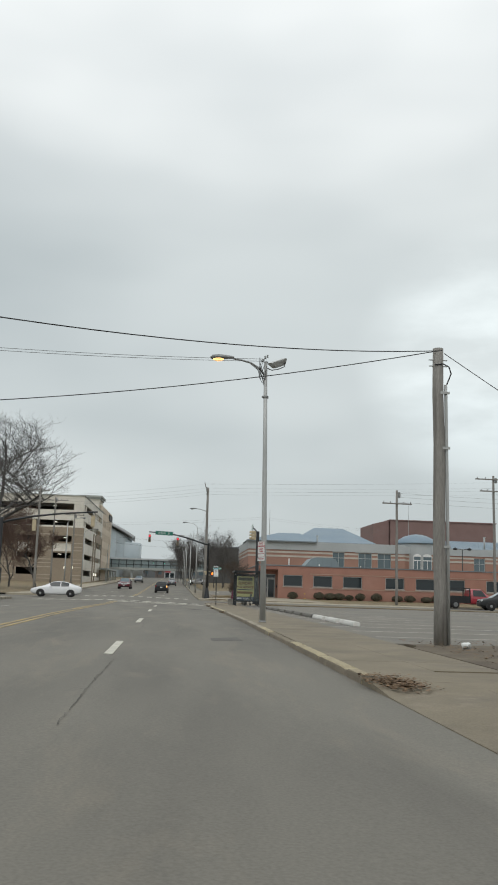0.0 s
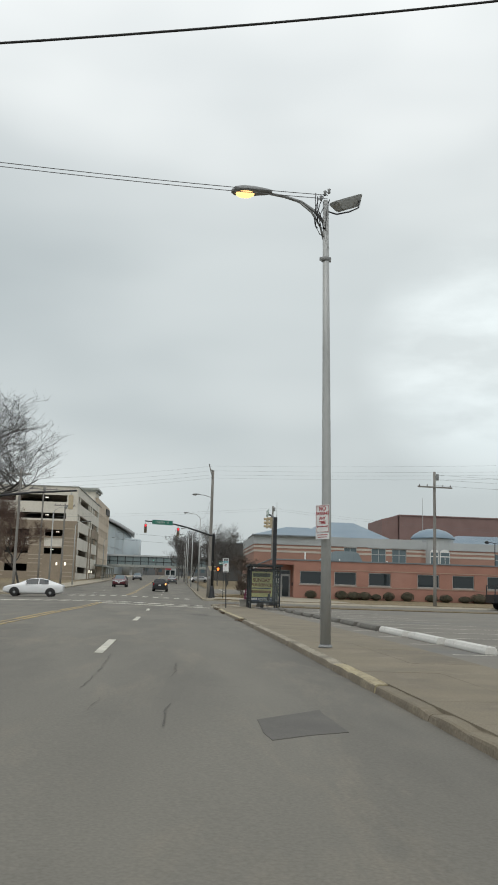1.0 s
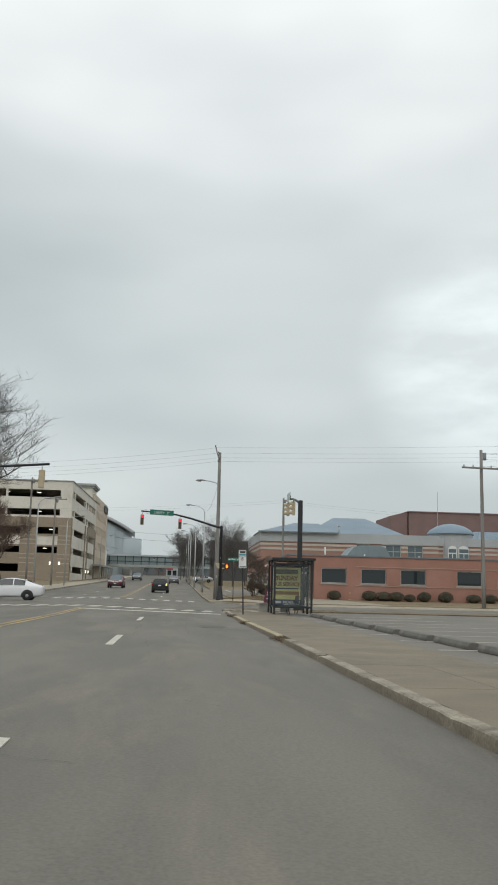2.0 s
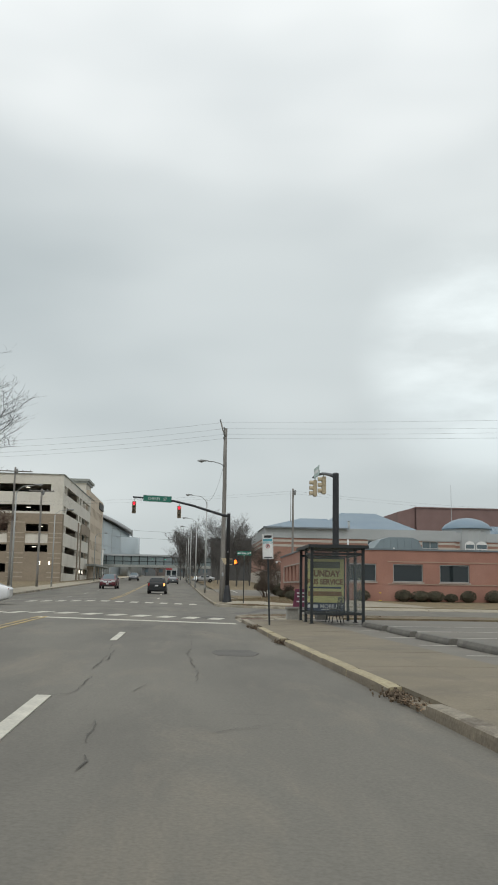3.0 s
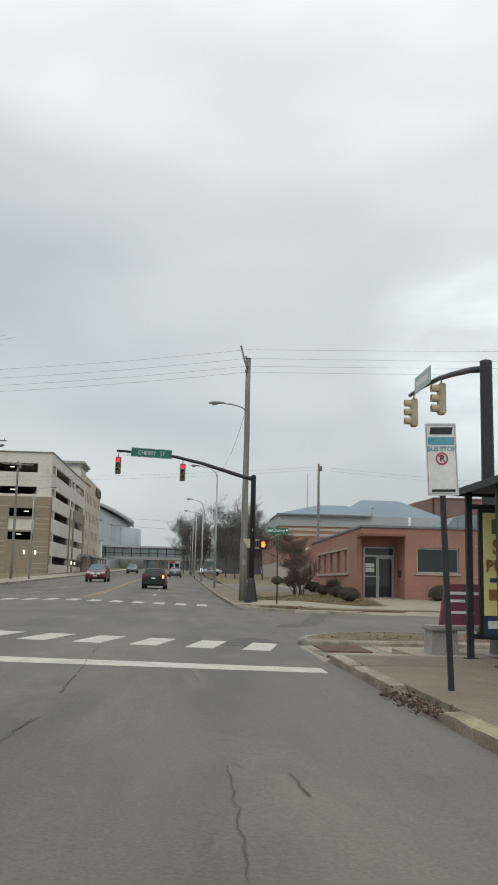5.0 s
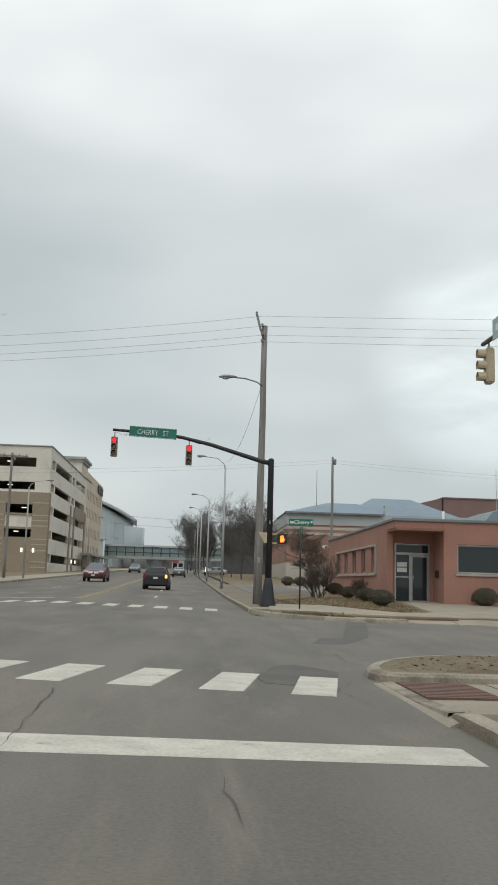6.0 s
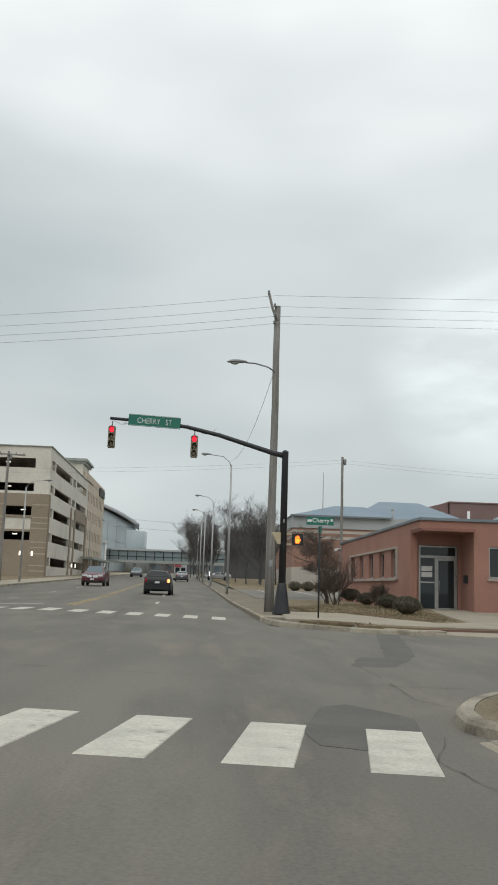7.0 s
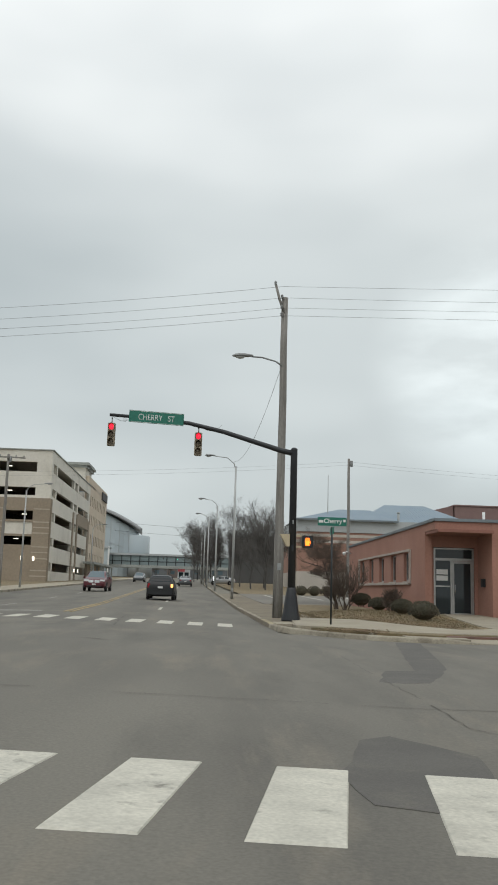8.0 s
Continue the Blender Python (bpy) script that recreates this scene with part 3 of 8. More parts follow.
# patches, tar cracks
for cs in ([(4.75, 85.72), (5.13, 85.88), (5.31, 85.54), (4.52, 81.38), (4.04, 78.91), (3.59, 77.62), (3.15, 76.46), (2.78, 76.31), (2.45, 76.44), (2.86, 78.12), (3.37, 78.25), (3.88, 81.16)],
           [(0.95, 70.32), (1.34, 71.79), (1.60, 71.99), (2.10, 71.25), (1.82, 69.76), (1.53, 69.30), (1.32, 69.57), (1.01, 69.61)],
           [(0.89, 52.19), (1.00, 53.04), (1.23, 53.27), (1.67, 53.29), (1.77, 52.49), (1.62, 51.72), (1.29, 51.62), (0.98, 51.63)],
           [(1.29, 21.97), (1.99, 22.80), (2.01, 21.47), (1.31, 20.91)]):
    patch(cs, M["patch"])


def crack(points, width=0.035, seed=1):
    rng = random.Random(seed)
    b = fresh()
    pts = []
    for (xa, ya), (xb, yb) in zip(points, points[1:]):
        n = max(2, int(math.hypot(xb - xa, yb - ya) / 0.16))
        for i in range(n):
            f = i / n
            pts.append((xa + (xb - xa) * f + rng.uniform(-0.022, 0.022), ya + (yb - ya) * f + rng.uniform(-0.05, 0.05)))
    pts.append(points[-1])
    rows = []
    for i, (x, y) in enumerate(pts):
        w = width * 0.15 * rng.uniform(0.2, 1.2)
        d = Vector((pts[min(i + 1, len(pts) - 1)][0] - pts[max(i - 1, 0)][0], pts[min(i + 1, len(pts) - 1)][1] - pts[max(i - 1, 0)][1])).normalized()
        rows.append([(x - d.y * w, y + d.x * w, road_z(x, y) + 0.009), (x + d.y * w, y - d.x * w, road_z(x, y) + 0.009)])
    at = 0
    while at < len(rows) - 2:
        run = rng.randint(4, 16)
        sheet(b, rows[at:at + run + 1])
        at += run + rng.choice((0, 1, 2, 3, 6))
    return part("tar_crack", b, M["crack"], road)


crack([(-0.43, 14.96), (-0.41, 13.80), (-0.43, 12.22), (-0.42, 10.90), (-0.41, 10.03), (-0.38, 8.57), (-0.38, 8.06)], 0.05, 100)
crack([(-0.44, 10.89), (-0.65, 10.97)], 0.03, 101)
crack([(-0.30, 12.86), (-0.19, 12.40)], 0.03, 102)
crack([(0.83, 33.84), (0.49, 34.21)], 0.03, 103)
crack([(0.51, 27.24), (0.53, 26.06), (0.45, 24.96)], 0.04, 104)
crack([(0.49, 22.78), (0.46, 22.23), (0.48, 21.80), (0.46, 21.33)], 0.05, 105)
crack([(0.43, 23.01), (0.34, 23.15)], 0.03, 106)
crack([(-0.54, 28.28), (-0.47, 25.96), (-0.48, 24.26), (-0.49, 23.40)], 0.035, 107)
crack([(-0.20, 22.96), (-0.21, 22.46), (-0.23, 22.02)], 0.03, 108)
crack([(0.75, 24.43), (1.35, 24.44)], 0.03, 109)
crack([(-0.97, 53.66), (-0.83, 50.77), (-0.78, 48.36)], 0.04, 110)
crack([(-0.70, 47.27), (-0.69, 46.05), (-0.73, 45.47)], 0.05, 111)
crack([(-0.73, 45.47), (-1.02, 45.13)], 0.04, 112)
crack([(-0.28, 43.73), (-0.27, 42.88), (-0.19, 42.05), (-0.21, 41.77)], 0.05, 113)
crack([(0.46, 43.16), (0.81, 43.49), (1.20, 43.85)], 0.03, 114)
crack([(0.60, 48.67), (0.56, 47.02)], 0.03, 115)
crack([(-0.02, 46.59), (-0.11, 45.87)], 0.03, 116)
crack([(-0.79, 52.05), (-0.78, 51.18), (-0.73, 49.83), (-0.77, 49.28), (-0.80, 48.81)], 0.05, 117)
crack([(-0.80, 48.81), (-0.66, 48.53)], 0.03, 118)
crack([(0.54, 53.24), (0.46, 51.86), (0.53, 50.59), (0.53, 49.78), (0.56, 48.95)], 0.05, 119)
crack([(0.42, 51.91), (0.58, 51.84)], 0.03, 120)
crack([(0.31, 50.53), (0.50, 50.45)], 0.03, 121)
crack([(0.56, 59.62), (0.56, 56.13), (0.55, 53.64)], 0.03, 122)
crack([(-1.10, 68.46), (-1.00, 65.99), (-0.92, 64.00), (-0.89, 62.63)], 0.05, 123)
crack([(-0.84, 61.19), (-0.89, 60.57), (-0.91, 59.77), (-0.82, 58.73)], 0.05, 124)
crack([(0.54, 60.84), (0.77, 60.92)], 0.03, 125)
crack([(0.58, 59.72), (0.66, 59.60)], 0.04, 126)
crack([(0.94, 59.46), (0.97, 58.94)], 0.04, 127)
crack([(0.37, 64.92), (0.44, 63.90)], 0.03, 128)
crack([(-4.0, 43.2), (0.3, 43.6), (2.7, 43.4)], 0.02, 16)
crack([(-3.4, 35.0), (-0.5, 35.2), (1.5, 34.9)], 0.02, 17)
crack([(-6.0, 74.6), (-1.66, 74.27), (-0.5, 74.1), (0.6, 74.0), (4.0, 73.7)], 0.06, 11)
crack([(-2.2, 89.0), (-2.35, 91.5), (-2.5, 96.5)], 0.16, 31)
crack([(-2.3, 82.9), (-1.7, 82.5)], 0.22, 32)
crack([(-3.2, 103.6), (-2.3, 106.0)], 0.2, 33)
crack([(1.0, 79.0), (2.1, 78.6), (2.6, 79.1)], 0.05, 34)
crack([(0.4, 76.2), (1.6, 76.0)], 0.05, 35)
crack([(1.6, 86.0), (3.0, 83.0), (4.2, 79.4), (5.4, 76.0)], 0.035, 12)
crack([(2.4, 88.3), (4.5, 84.7)], 0.03, 13)
crack([(2.66, 80.8), (2.56, 77.1), (2.54, 74.3), (2.46, 72.6), (2.66, 72.1)], 0.045, 41)
crack([(2.1, 70.2), (1.75, 69.2), (1.9, 68.2)], 0.03, 43)
crack([(0.6, 80.9), (1.3, 81.0)], 0.08, 45)
crack([(-2.2, 84.0), (0.8, 86.6)], 0.025, 14)
crack([(-0.2, 31), (-1.5, 31.3), (-3.5, 31.1)], 0.025, 15)
crack([(-4.0, 44), (0.3, 44.4), (2.7, 44.2)], 0.025, 16)

# pavement on the right: separate slabs with open joints, and the drive that crosses it
pavement = thing("pavement", pose(0, 0, 0), "stained brown-grey concrete pavement of large slabs", "pavement", kind="structure")
yy = -12.0
while yy < 70.0:
    y1 = min(yy + 1.52, 70.12)
    h = 0.115 if not (12.9 > yy > 1.0) else 0.1
    u1 = 5.35
    bm = fresh()
    if h < 0.11:
        # the drive's apron falls to the gutter
        rise = lambda y: float(np.interp(y, (1.6, 3.2, 11.2, 12.9), (1, 0, 0, 1)))
        hs = [[(rx(u, y), y, gz(y) + (hh + (0.115 - hh) * rise(y) if hh > 0 else hh)) for u, hh in ((2.96, -0.05), (2.97, 0.012), (3.6, 0.07), (4.22, 0.1), (4.225, -0.05))] for y in np.linspace(yy, y1 - 0.006, 4)]
        sheet(bm, hs)
    elif yy > 66.5:
        # the dropped corner ramp
        tops = [(y, float(np.interp(y, (67.3, 68.6), (0.115, 0.022)))) for y in np.linspace(yy, y1 - 0.009, 5)]
        edge = [(2.8, -0.04), (2.93, 0.3), (3.13, 0.8), (3.6, 1.0), (4.22, 1.0), (4.225, -0.04)]
        rows = [[(rx(u, y), y, gz(y) + (k if k < 0 else max(0.012, k * h_))) for u, k in edge] for y, h_ in tops]
        low = [[(x, y, gz(y) - 0.04) for x, y, z in r] for r in (rows[0], rows[-1])]
        sheet(bm, [low[0]] + rows + [low[1]])
    else:
        slab(bm, 3.13, 4.231, yy, y1 - 0.003, -0.03, h + random.uniform(-0.0015, 0.0015))
    part("paving_slab", bm, M["concrete"] if yy < 66.5 else M["concrete_light"], pavement)
    bm = fresh()
    slab(bm, 4.234, u1, yy, y1 - 0.003, -0.03, (h if yy < 67.8 else 0.03) + random.uniform(-0.0015, 0.0015))
    part("paving_slab", bm, M["concrete"] if yy < 66.5 else M["concrete_light"], pavement)
    yy = y1

kerb = thing("kerb", pose(0, 0, 0), "chipped concrete kerb with worn yellow paint", "kerb", kind="structure")


def kerb_stone(u0, y0, y1, h, material, parent, rounded=True):
    b = fresh()
    sec = [(0, -0.03), (0.008, h * 0.6), (0.016, h * 0.88), (0.038, h), (0.16, h + 0.004), (0.175, h), (0.175, -0.03)]
    ys_ = list(np.linspace(y0, y1, max(3, int((y1 - y0) / 0.3) + 1)))
    r2 = random.Random(int(y0 * 100))
    rows = []
    for j, y in enumerate(ys_):
        chip = r2.choice((0, 0, 0, 0, 0, 0.003, 0.004, 0.006, 0.022))
        end = 1.0 if 0 < j < len(ys_) - 1 else 0.93
        rows.append([b.verts.new((rx(u0 + a + (chip if 0 < q < 4 else 0), y), y, gz(y) + (z * end - (chip if 1 < q < 5 else 0) if z > 0 else z))) for q, (a, z) in enumerate(sec)])
    for ra, rb in zip(rows, rows[1:]):
        for q in range(len(sec) - 1):
            f = b.faces.new((ra[q], ra[q + 1], rb[q + 1], rb[q]))
            f.material_index = 1 if q < 2 else 0
    b.faces.new(rows[0])
    b.faces.new(rows[-1])
    stone = part("kerb_stone", b, material, parent)
    stone.data.materials.append(M["kerb_grime_shade"])  # road dirt on the face, with its shade painted into the colour
    return stone


for y0, y1, yel in [(-12, -9, 0), (-9, -6, 0), (-6, -3, 0), (-3, 0, 0), (0, 3, 0), (12.85, 16.4, 1), (16.42, 20.2, 1), (24.5, 27.2, 1), (27.24, 30.4, 0),
                    (30.44, 33.6, 0), (33.65, 36.9, 0), (36.95, 40.1, 0), (40.15, 44.6, 0), (46.1, 48.4, 1), (48.45, 51.4, 1), (51.45, 55.3, 1),
                    (56.15, 58.6, 1), (58.65, 61.6, 1), (63.4, 65.4, 0), (65.6, 67.3, 0)]:
    kerb_stone(2.95, y0, y1, 0.118, M["kerb_yellow"] if yel else M["kerb"], kerb)
# broken or dropped stretches between the kerb stones
for y0, y1, h in ((20.22, 22.3, 0.1), (22.33, 24.48, 0.098), (44.62, 46.08, 0.06), (55.32, 56.13, 0.06), (61.62, 63.38, 0.07)):
    kerb_stone(2.965, y0, y1, h, M["concrete"], kerb)

# leaf litter in the gutter and at the broken kerb end
bm = fresh()
rng = random.Random(11)
for k in range(560):
    y = rng.choice((rng.uniform(44.6, 46.1), rng.uniform(61.6, 63.4), rng.uniform(55.3, 56.2)))
    x = rx(2.95 + abs(rng.gauss(0, 0.16)) - 0.05, y)
    s = rng.uniform(0.008, 0.026)
    c = Vector((x, y, gz(y) + rng.uniform(0.012, 0.03) + 0.04))
    a = rng.uniform(0, 6.28)
    d = Vector((math.cos(a), math.sin(a), rng.uniform(-0.25, 0.25))) * s
    e = Vector((-math.sin(a), math.cos(a), rng.uniform(-0.5, 0.5))) * s * 0.6
    bm.faces.new([bm.verts.new(c + q) for q in (d, e, -d, -e)])
for k in range(5700):
    # scattered over the corner soil, a drift at the yellow kerb, a drift at the far sign post, the shrub bed and the near corner
    if k < 1300:
        x, y = rx(5.5 + abs(rng.gauss(0, 1.6)), 15), rng.uniform(8.0, 21.2)
        z = gz(y) + 0.165
    elif k >= 4200:
        x, y = rng.uniform(2.5, 8.5), rng.uniform(70.5, 72.9)
        if x < 4.7 and ((4.7 - x) / 2.2) ** 2 + ((y - 69.6) / 3.3) ** 2 > 1:
            continue
        z = gz(y) + 0.115
    elif k >= 3100:
        x, y = rng.gauss(3.33, 0.16), rng.gauss(12.2, 0.3)
        x, y = max(3.0, x), min(12.8, y + (3.33 - x) * 0.8)
        rise = float(np.interp(y, (11.2, 12.9), (0, 1)))
        z = gz(y) + (0.012 + (x - 2.97) * 0.092) * (1 - rise) + 0.115 * rise + abs(rng.gauss(0, 0.025))
    elif k >= 1900:
        x = rng.uniform(5.4, 8.6)
        y = float(np.interp(x, (5.2, 6.4, 7.4, 8.6), (94.2, 91.3, 89.7, 91.6))) + abs(rng.gauss(0, 2.2))
        z = gz(y) + float(np.interp(y, (86, 88, 99, 106), (0.14, 0.165, 0.385, 0.3))) + 0.005
    else:
        x, y = 4.05 + rng.gauss(0, 0.5), 87.35 + rng.gauss(0, 0.3)
        z = gz(y) + 0.17 + rng.uniform(0, 0.05)
    s_ = rng.uniform(0.015, 0.04)
    a = rng.uniform(0, 6.28)
    d = Vector((math.cos(a), math.sin(a), rng.uniform(-0.2, 0.2))) * s_
    e = Vector((-math.sin(a), math.cos(a), rng.uniform(-0.4, 0.4))) * s_ * 0.6
    c = Vector((x, y, z + rng.uniform(0.0, 0.02)))
    bm.faces.new([bm.verts.new(c + q) for q in (d, e, -d, -e)])
solid("leaf_litter", bm, M["leaf"], "dry brown leaf litter in the gutter and on bare soil", "leaves", "stuff")

bm = fresh()
rng = random.Random(23)
for k in range(900):
    y = rng.choice((rng.gauss(45.7, 0.35), rng.uniform(61.7, 63.3), rng.gauss(55.7, 0.25)))
    turn = pose(rx(3.02 + rng.gauss(0, 0.1), y), y, gz(y) + 0.03 + abs(rng.gauss(0, 0.026)), rng.uniform(0, 90), rng.uniform(0, 90), rng.uniform(0, 90))
    bmesh.ops.create_cube(bm, size=rng.uniform(0.008, 0.034), matrix=turn @ Matrix.Diagonal((rng.uniform(0.7, 1.5), rng.uniform(0.7, 1.4), rng.uniform(0.4, 0.8), 1)))
solid("kerb_rubble", bm, M["dirt"], "brown dirt and concrete crumbs where the kerb has failed", "rubble", "stuff")

# the corner plot beside the drive, bare soil and thin grass
def mound(bm, rows):
    """A surface through rows of points, with skirts down into the ground on all four sides."""
    rows = [[(r[0][0], r[0][1], r[0][2] - 0.3), *r, (r[-1][0], r[-1][1], r[-1][2] - 0.3)] for r in rows]
    low = lambda r: [(x, y, z - (0.3 if 0 < i < len(r) - 1 else 0)) for i, (x, y, z) in enumerate(r)]
    sheet(bm, [low(rows[0]), *rows, low(rows[-1])])


bm = fresh()
mound(bm, [[(x, y, gz(y) + 0.122 * float(np.interp(y, (19.0, 21.4), (1, 0.52))) + 0.02 * (1 + math.sin(x * 1.3 + y)) * (0 if i in (0, 9) or y > 21 else 1)) for i, x in enumerate(np.linspace(rx(5.37 + (0.45 if y > 19.4 else 0), y), 24, 10))] for y in (-2, 3, 8, 12, 16, 19.0, 20.3, 21.4)])
lawn_soil = solid("corner_lawn", bm, M["bare_soil"], "bare brown soil and leaf litter beside the pavement", "lawn", "structure")

# parking lot
lot = thing("parking_lot", pose(0, 0, 0), "weathered grey asphalt parking lot with faded white bay lines", "parking lot", kind="structure")
bm = fresh()
mound(bm, [[(x if k else rx(5.36, y), y, gz(y) + 0.06) for k, x in enumerate((5.4, 12, 20, 30, 45, 70))] for y in (21.45, 32, 38, 45, 50, 57, 62, 66, 69.5)])
part("lot_surface", bm, M["lot"], lot)


def lot_line(x0, x1, y0, y1, h=0.066):
    b = fresh()
    sheet(b, [[(x0, y0, gz(y0) + h), (x1, y0, gz(y0) + h)], [(x0, y1, gz(y1) + h), (x1, y1, gz(y1) + h)]])
    part("bay_line", b, M["paint_white"], lot)


for k in range(14):
    y = 24.1 + 3.08 * k
    lot_line(rx(5.8, y), rx(11.6, y), y, y + 0.12)
    lot_line(19.5, 25.0, y, y + 0.13)
    lot_line(25.1, 30.6, y, y + 0.13)

# grass, path and kerbs at the low brick building, far side of the side street
bm = fresh()
mound(bm, [[(x, y + CROSS * x * 0.5, gz(y) + 0.16 + (float(np.interp(y, (88, 99, 106, 116), (0.16, 0.38, 0.3, 0.18))) - 0.16) * min(1, max(0, (x - 3.4) / 3.0))) for x in np.linspace(rx(5.4, y), 60, 12)] for y in (87.2, 92, 95, 98.9, 104, 110, 115.9)])
solid("front_lawn", bm, M["grass"], "patchy tan winter lawn before the brick building", "lawn", "structure")
far_path = thing("far_pavement", pose(0, 0, 0), "pale concrete pavement round the far corner", "pavement", kind="structure")
for k in range(36):
    y = 87.2 + 1.5 * k
    bm = fresh()
    slab(bm, 3.29 + max(0, 2.0 - (y - 87.2) * 0.5), 5.35, y, y + 1.485, -0.02, 0.15)
    part("paving_slab", bm, M["concrete"] if k > 3 else M["concrete_light"], far_path)
for k in range(26):
    x = 5.2 + 1.5 * k
    bm = fresh()
    y = 86.1 + CROSS * (x - 6)
    prism(bm, [(y - 0.1, gz(y) - 0.03), (y - 0.1, gz(y) + (0.02 if k else 0.11)), (y + 0.95, gz(y) + 0.13), (y + 1.25, gz(y) + 0.13), (y + 1.25, gz(y) - 0.03)], "x", x, x + 1.485)
    part("paving_slab", bm, M["concrete_light"], far_path)


def laid(rows, up, n=5):
    """A paved or grown sheet lying on the front lawn, between pairs of points."""
    b = fresh()
    vs = []
    for (xa, ya), (xb, yb) in rows:
        row = []
        for k in range(n + 1):
            x, y = xa + (xb - xa) * k / n, ya + (yb - ya) * k / n
            row.append((x, y, gz(y) + 0.14 + (float(np.interp(y, (86, 88, 99, 106), (0.14, 0.165, 0.385, 0.3))) - 0.14) * min(1, max(0, (x - 2.6) / 3.0)) + up))
        vs.append(row)
    mound(b, vs)
    return b


part("corner_walk", laid([((2.9, 90.4), (3.3, 96.0)), ((4.2, 89.2), (5.2, 93.6)), ((5.3, 87.6), (6.4, 90.8)), ((6.5, 87.3), (7.4, 89.3)), ((8.3, 87.3), (8.35, 89.9)), ((9.1, 87.3), (9.11, 91.0))], 0.02), M["concrete_light"], far_path)
part("entrance_path", laid([((9.11, 87.4), (15.0, 87.0)), ((8.6, 90.9), (14.6, 90.3)), ((8.8, 92.8), (13.8, 92.8)), ((9.1, 95.5), (13.0, 95.5)), ((9.42, 98.15), (11.6, 98.15)), ((9.42, 99.6), (11.5, 99.6))], 0.021), M["concrete_light"], far_path)
part("grass_strip", laid([((3.2, 89.3), (3.5, 89.85)), ((4.2, 87.9), (4.6, 88.75)), ((5.2, 86.9), (5.5, 87.55)), ((6.2, 86.5), (6.3, 87.3))], 0.012), M["grass"], far_path)
far_kerb = thing("far_kerb", pose(0, 0, 0), "worn grey concrete kerb round the far corner", "kerb", kind="structure")
for k in range(40):
    kerb_stone(3.1, 92.2 + 3.0 * k, 92.2 + 3.0 * k + 2.97, 0.15, M["kerb_yellow"] if k == 0 else M["kerb"], far_kerb)
# rounded corner and the kerb along the side street
bm = fresh()
pts = [(rx(3.1, 92.2) + (3.7 - 3.7 * math.cos(a)), 92.2 - 6.4 * math.sin(a)) for a in np.linspace(0, math.pi / 2, 12)]
pts += [(x, 85.8 + CROSS * (x - 6)) for x in (7, 9, 12, 16, 20, 26, 34, 44)]
rows = []
for i, (x, y) in enumerate(pts):
    a, b = Vector(pts[max(i - 1, 0)]), Vector(pts[min(i + 1, len(pts) - 1)])
    d = (b - a).normalized()
    nrm = Vector((-d.y, d.x)) if i else Vector((1, 0))
    if nrm.x < 0 and i < 5:
        nrm = -nrm
    if i >= 5 and nrm.y < 0:
        nrm = -nrm
    rows.append([(x + nrm.x * o, y + nrm.y * o, gz(y) + (z * float(np.interp(x, (6.1, 6.5), (1, 0.15))) if z > 0 else z)) for o, z in ((0, -0.03), (0.03, 0.1), (0.06, 0.128), (0.18, 0.13), (0.19, -0.03))])
sheet(bm, rows)
part("corner_kerb", bm, M["kerb"], far_kerb)
# the near corner kerb of the side street
bm = fresh()
pts = [(6.5, 70.13), (2.66, 70.13), (2.5, 70.19), (2.39, 70.37), (2.34, 70.56)] + [(2.2 + 2.5 * (1 - math.cos(a)), 69.6 + 3.7 * math.sin(a)) for a in np.linspace(0.42, math.pi / 2, 14)] + [(x, 73.3 + CROSS * (x - 4.7)) for x in (5.5, 7, 10, 14, 20, 30, 45, 62)]
inner = [Vector((0, 1)), Vector((0.1, 1)), Vector((0.5, 0.8)), Vector((0.9, 0.4)), Vector((1, 0.05))] + [Vector((math.cos(a), -math.sin(a))).normalized() for a in np.linspace(0.42, math.pi / 2, 14)] + [Vector((0, -1))] * 8
sheet(bm, [[(x + n_.x * 0.18 * q, y + n_.y * 0.18 * q, gz(y) + z) for q, z in ((0, -0.03), (0.1, 0.08), (0.3, 0.112), (1, 0.118), (1.02, -0.03))] for n_, (x, y) in zip(inner, pts)])
part("corner_kerb", bm, M["kerb"], kerb)
# pale flush edging of the dropped ramp
bm = fresh()
sheet(bm, [[(2.38 + o, y, gz(y) + z + float(np.interp(y, (67.3, 68.6), (0.06, 0.0)))) for o, z in ((0, -0.04), (0.02, 0.02), (0.16, 0.032), (0.165, -0.02))] for y in np.linspace(67.36, 70.1, 8)])
part("ramp_edging", bm, M["kerb"], kerb)
bm = fresh()
rows = []
for n_, (x, y) in list(zip(inner, pts))[1:19]:
    xi, yi = x + n_.x * 0.185, y + n_.y * 0.185
    rows.append([(xi + (x2 - 3.0) / 59.0 * (62 - xi) if x2 > 3.0 else xi, yi + CROSS * max(0, x2 - 4.63), gz(yi) + 0.112) for x2 in (3.0, 8, 16, 30, 62)])
mound(bm, rows)
solid("corner_pavement", bm, M["corner_soil"], "thin grass and soil at the street corner", "lawn", "structure")

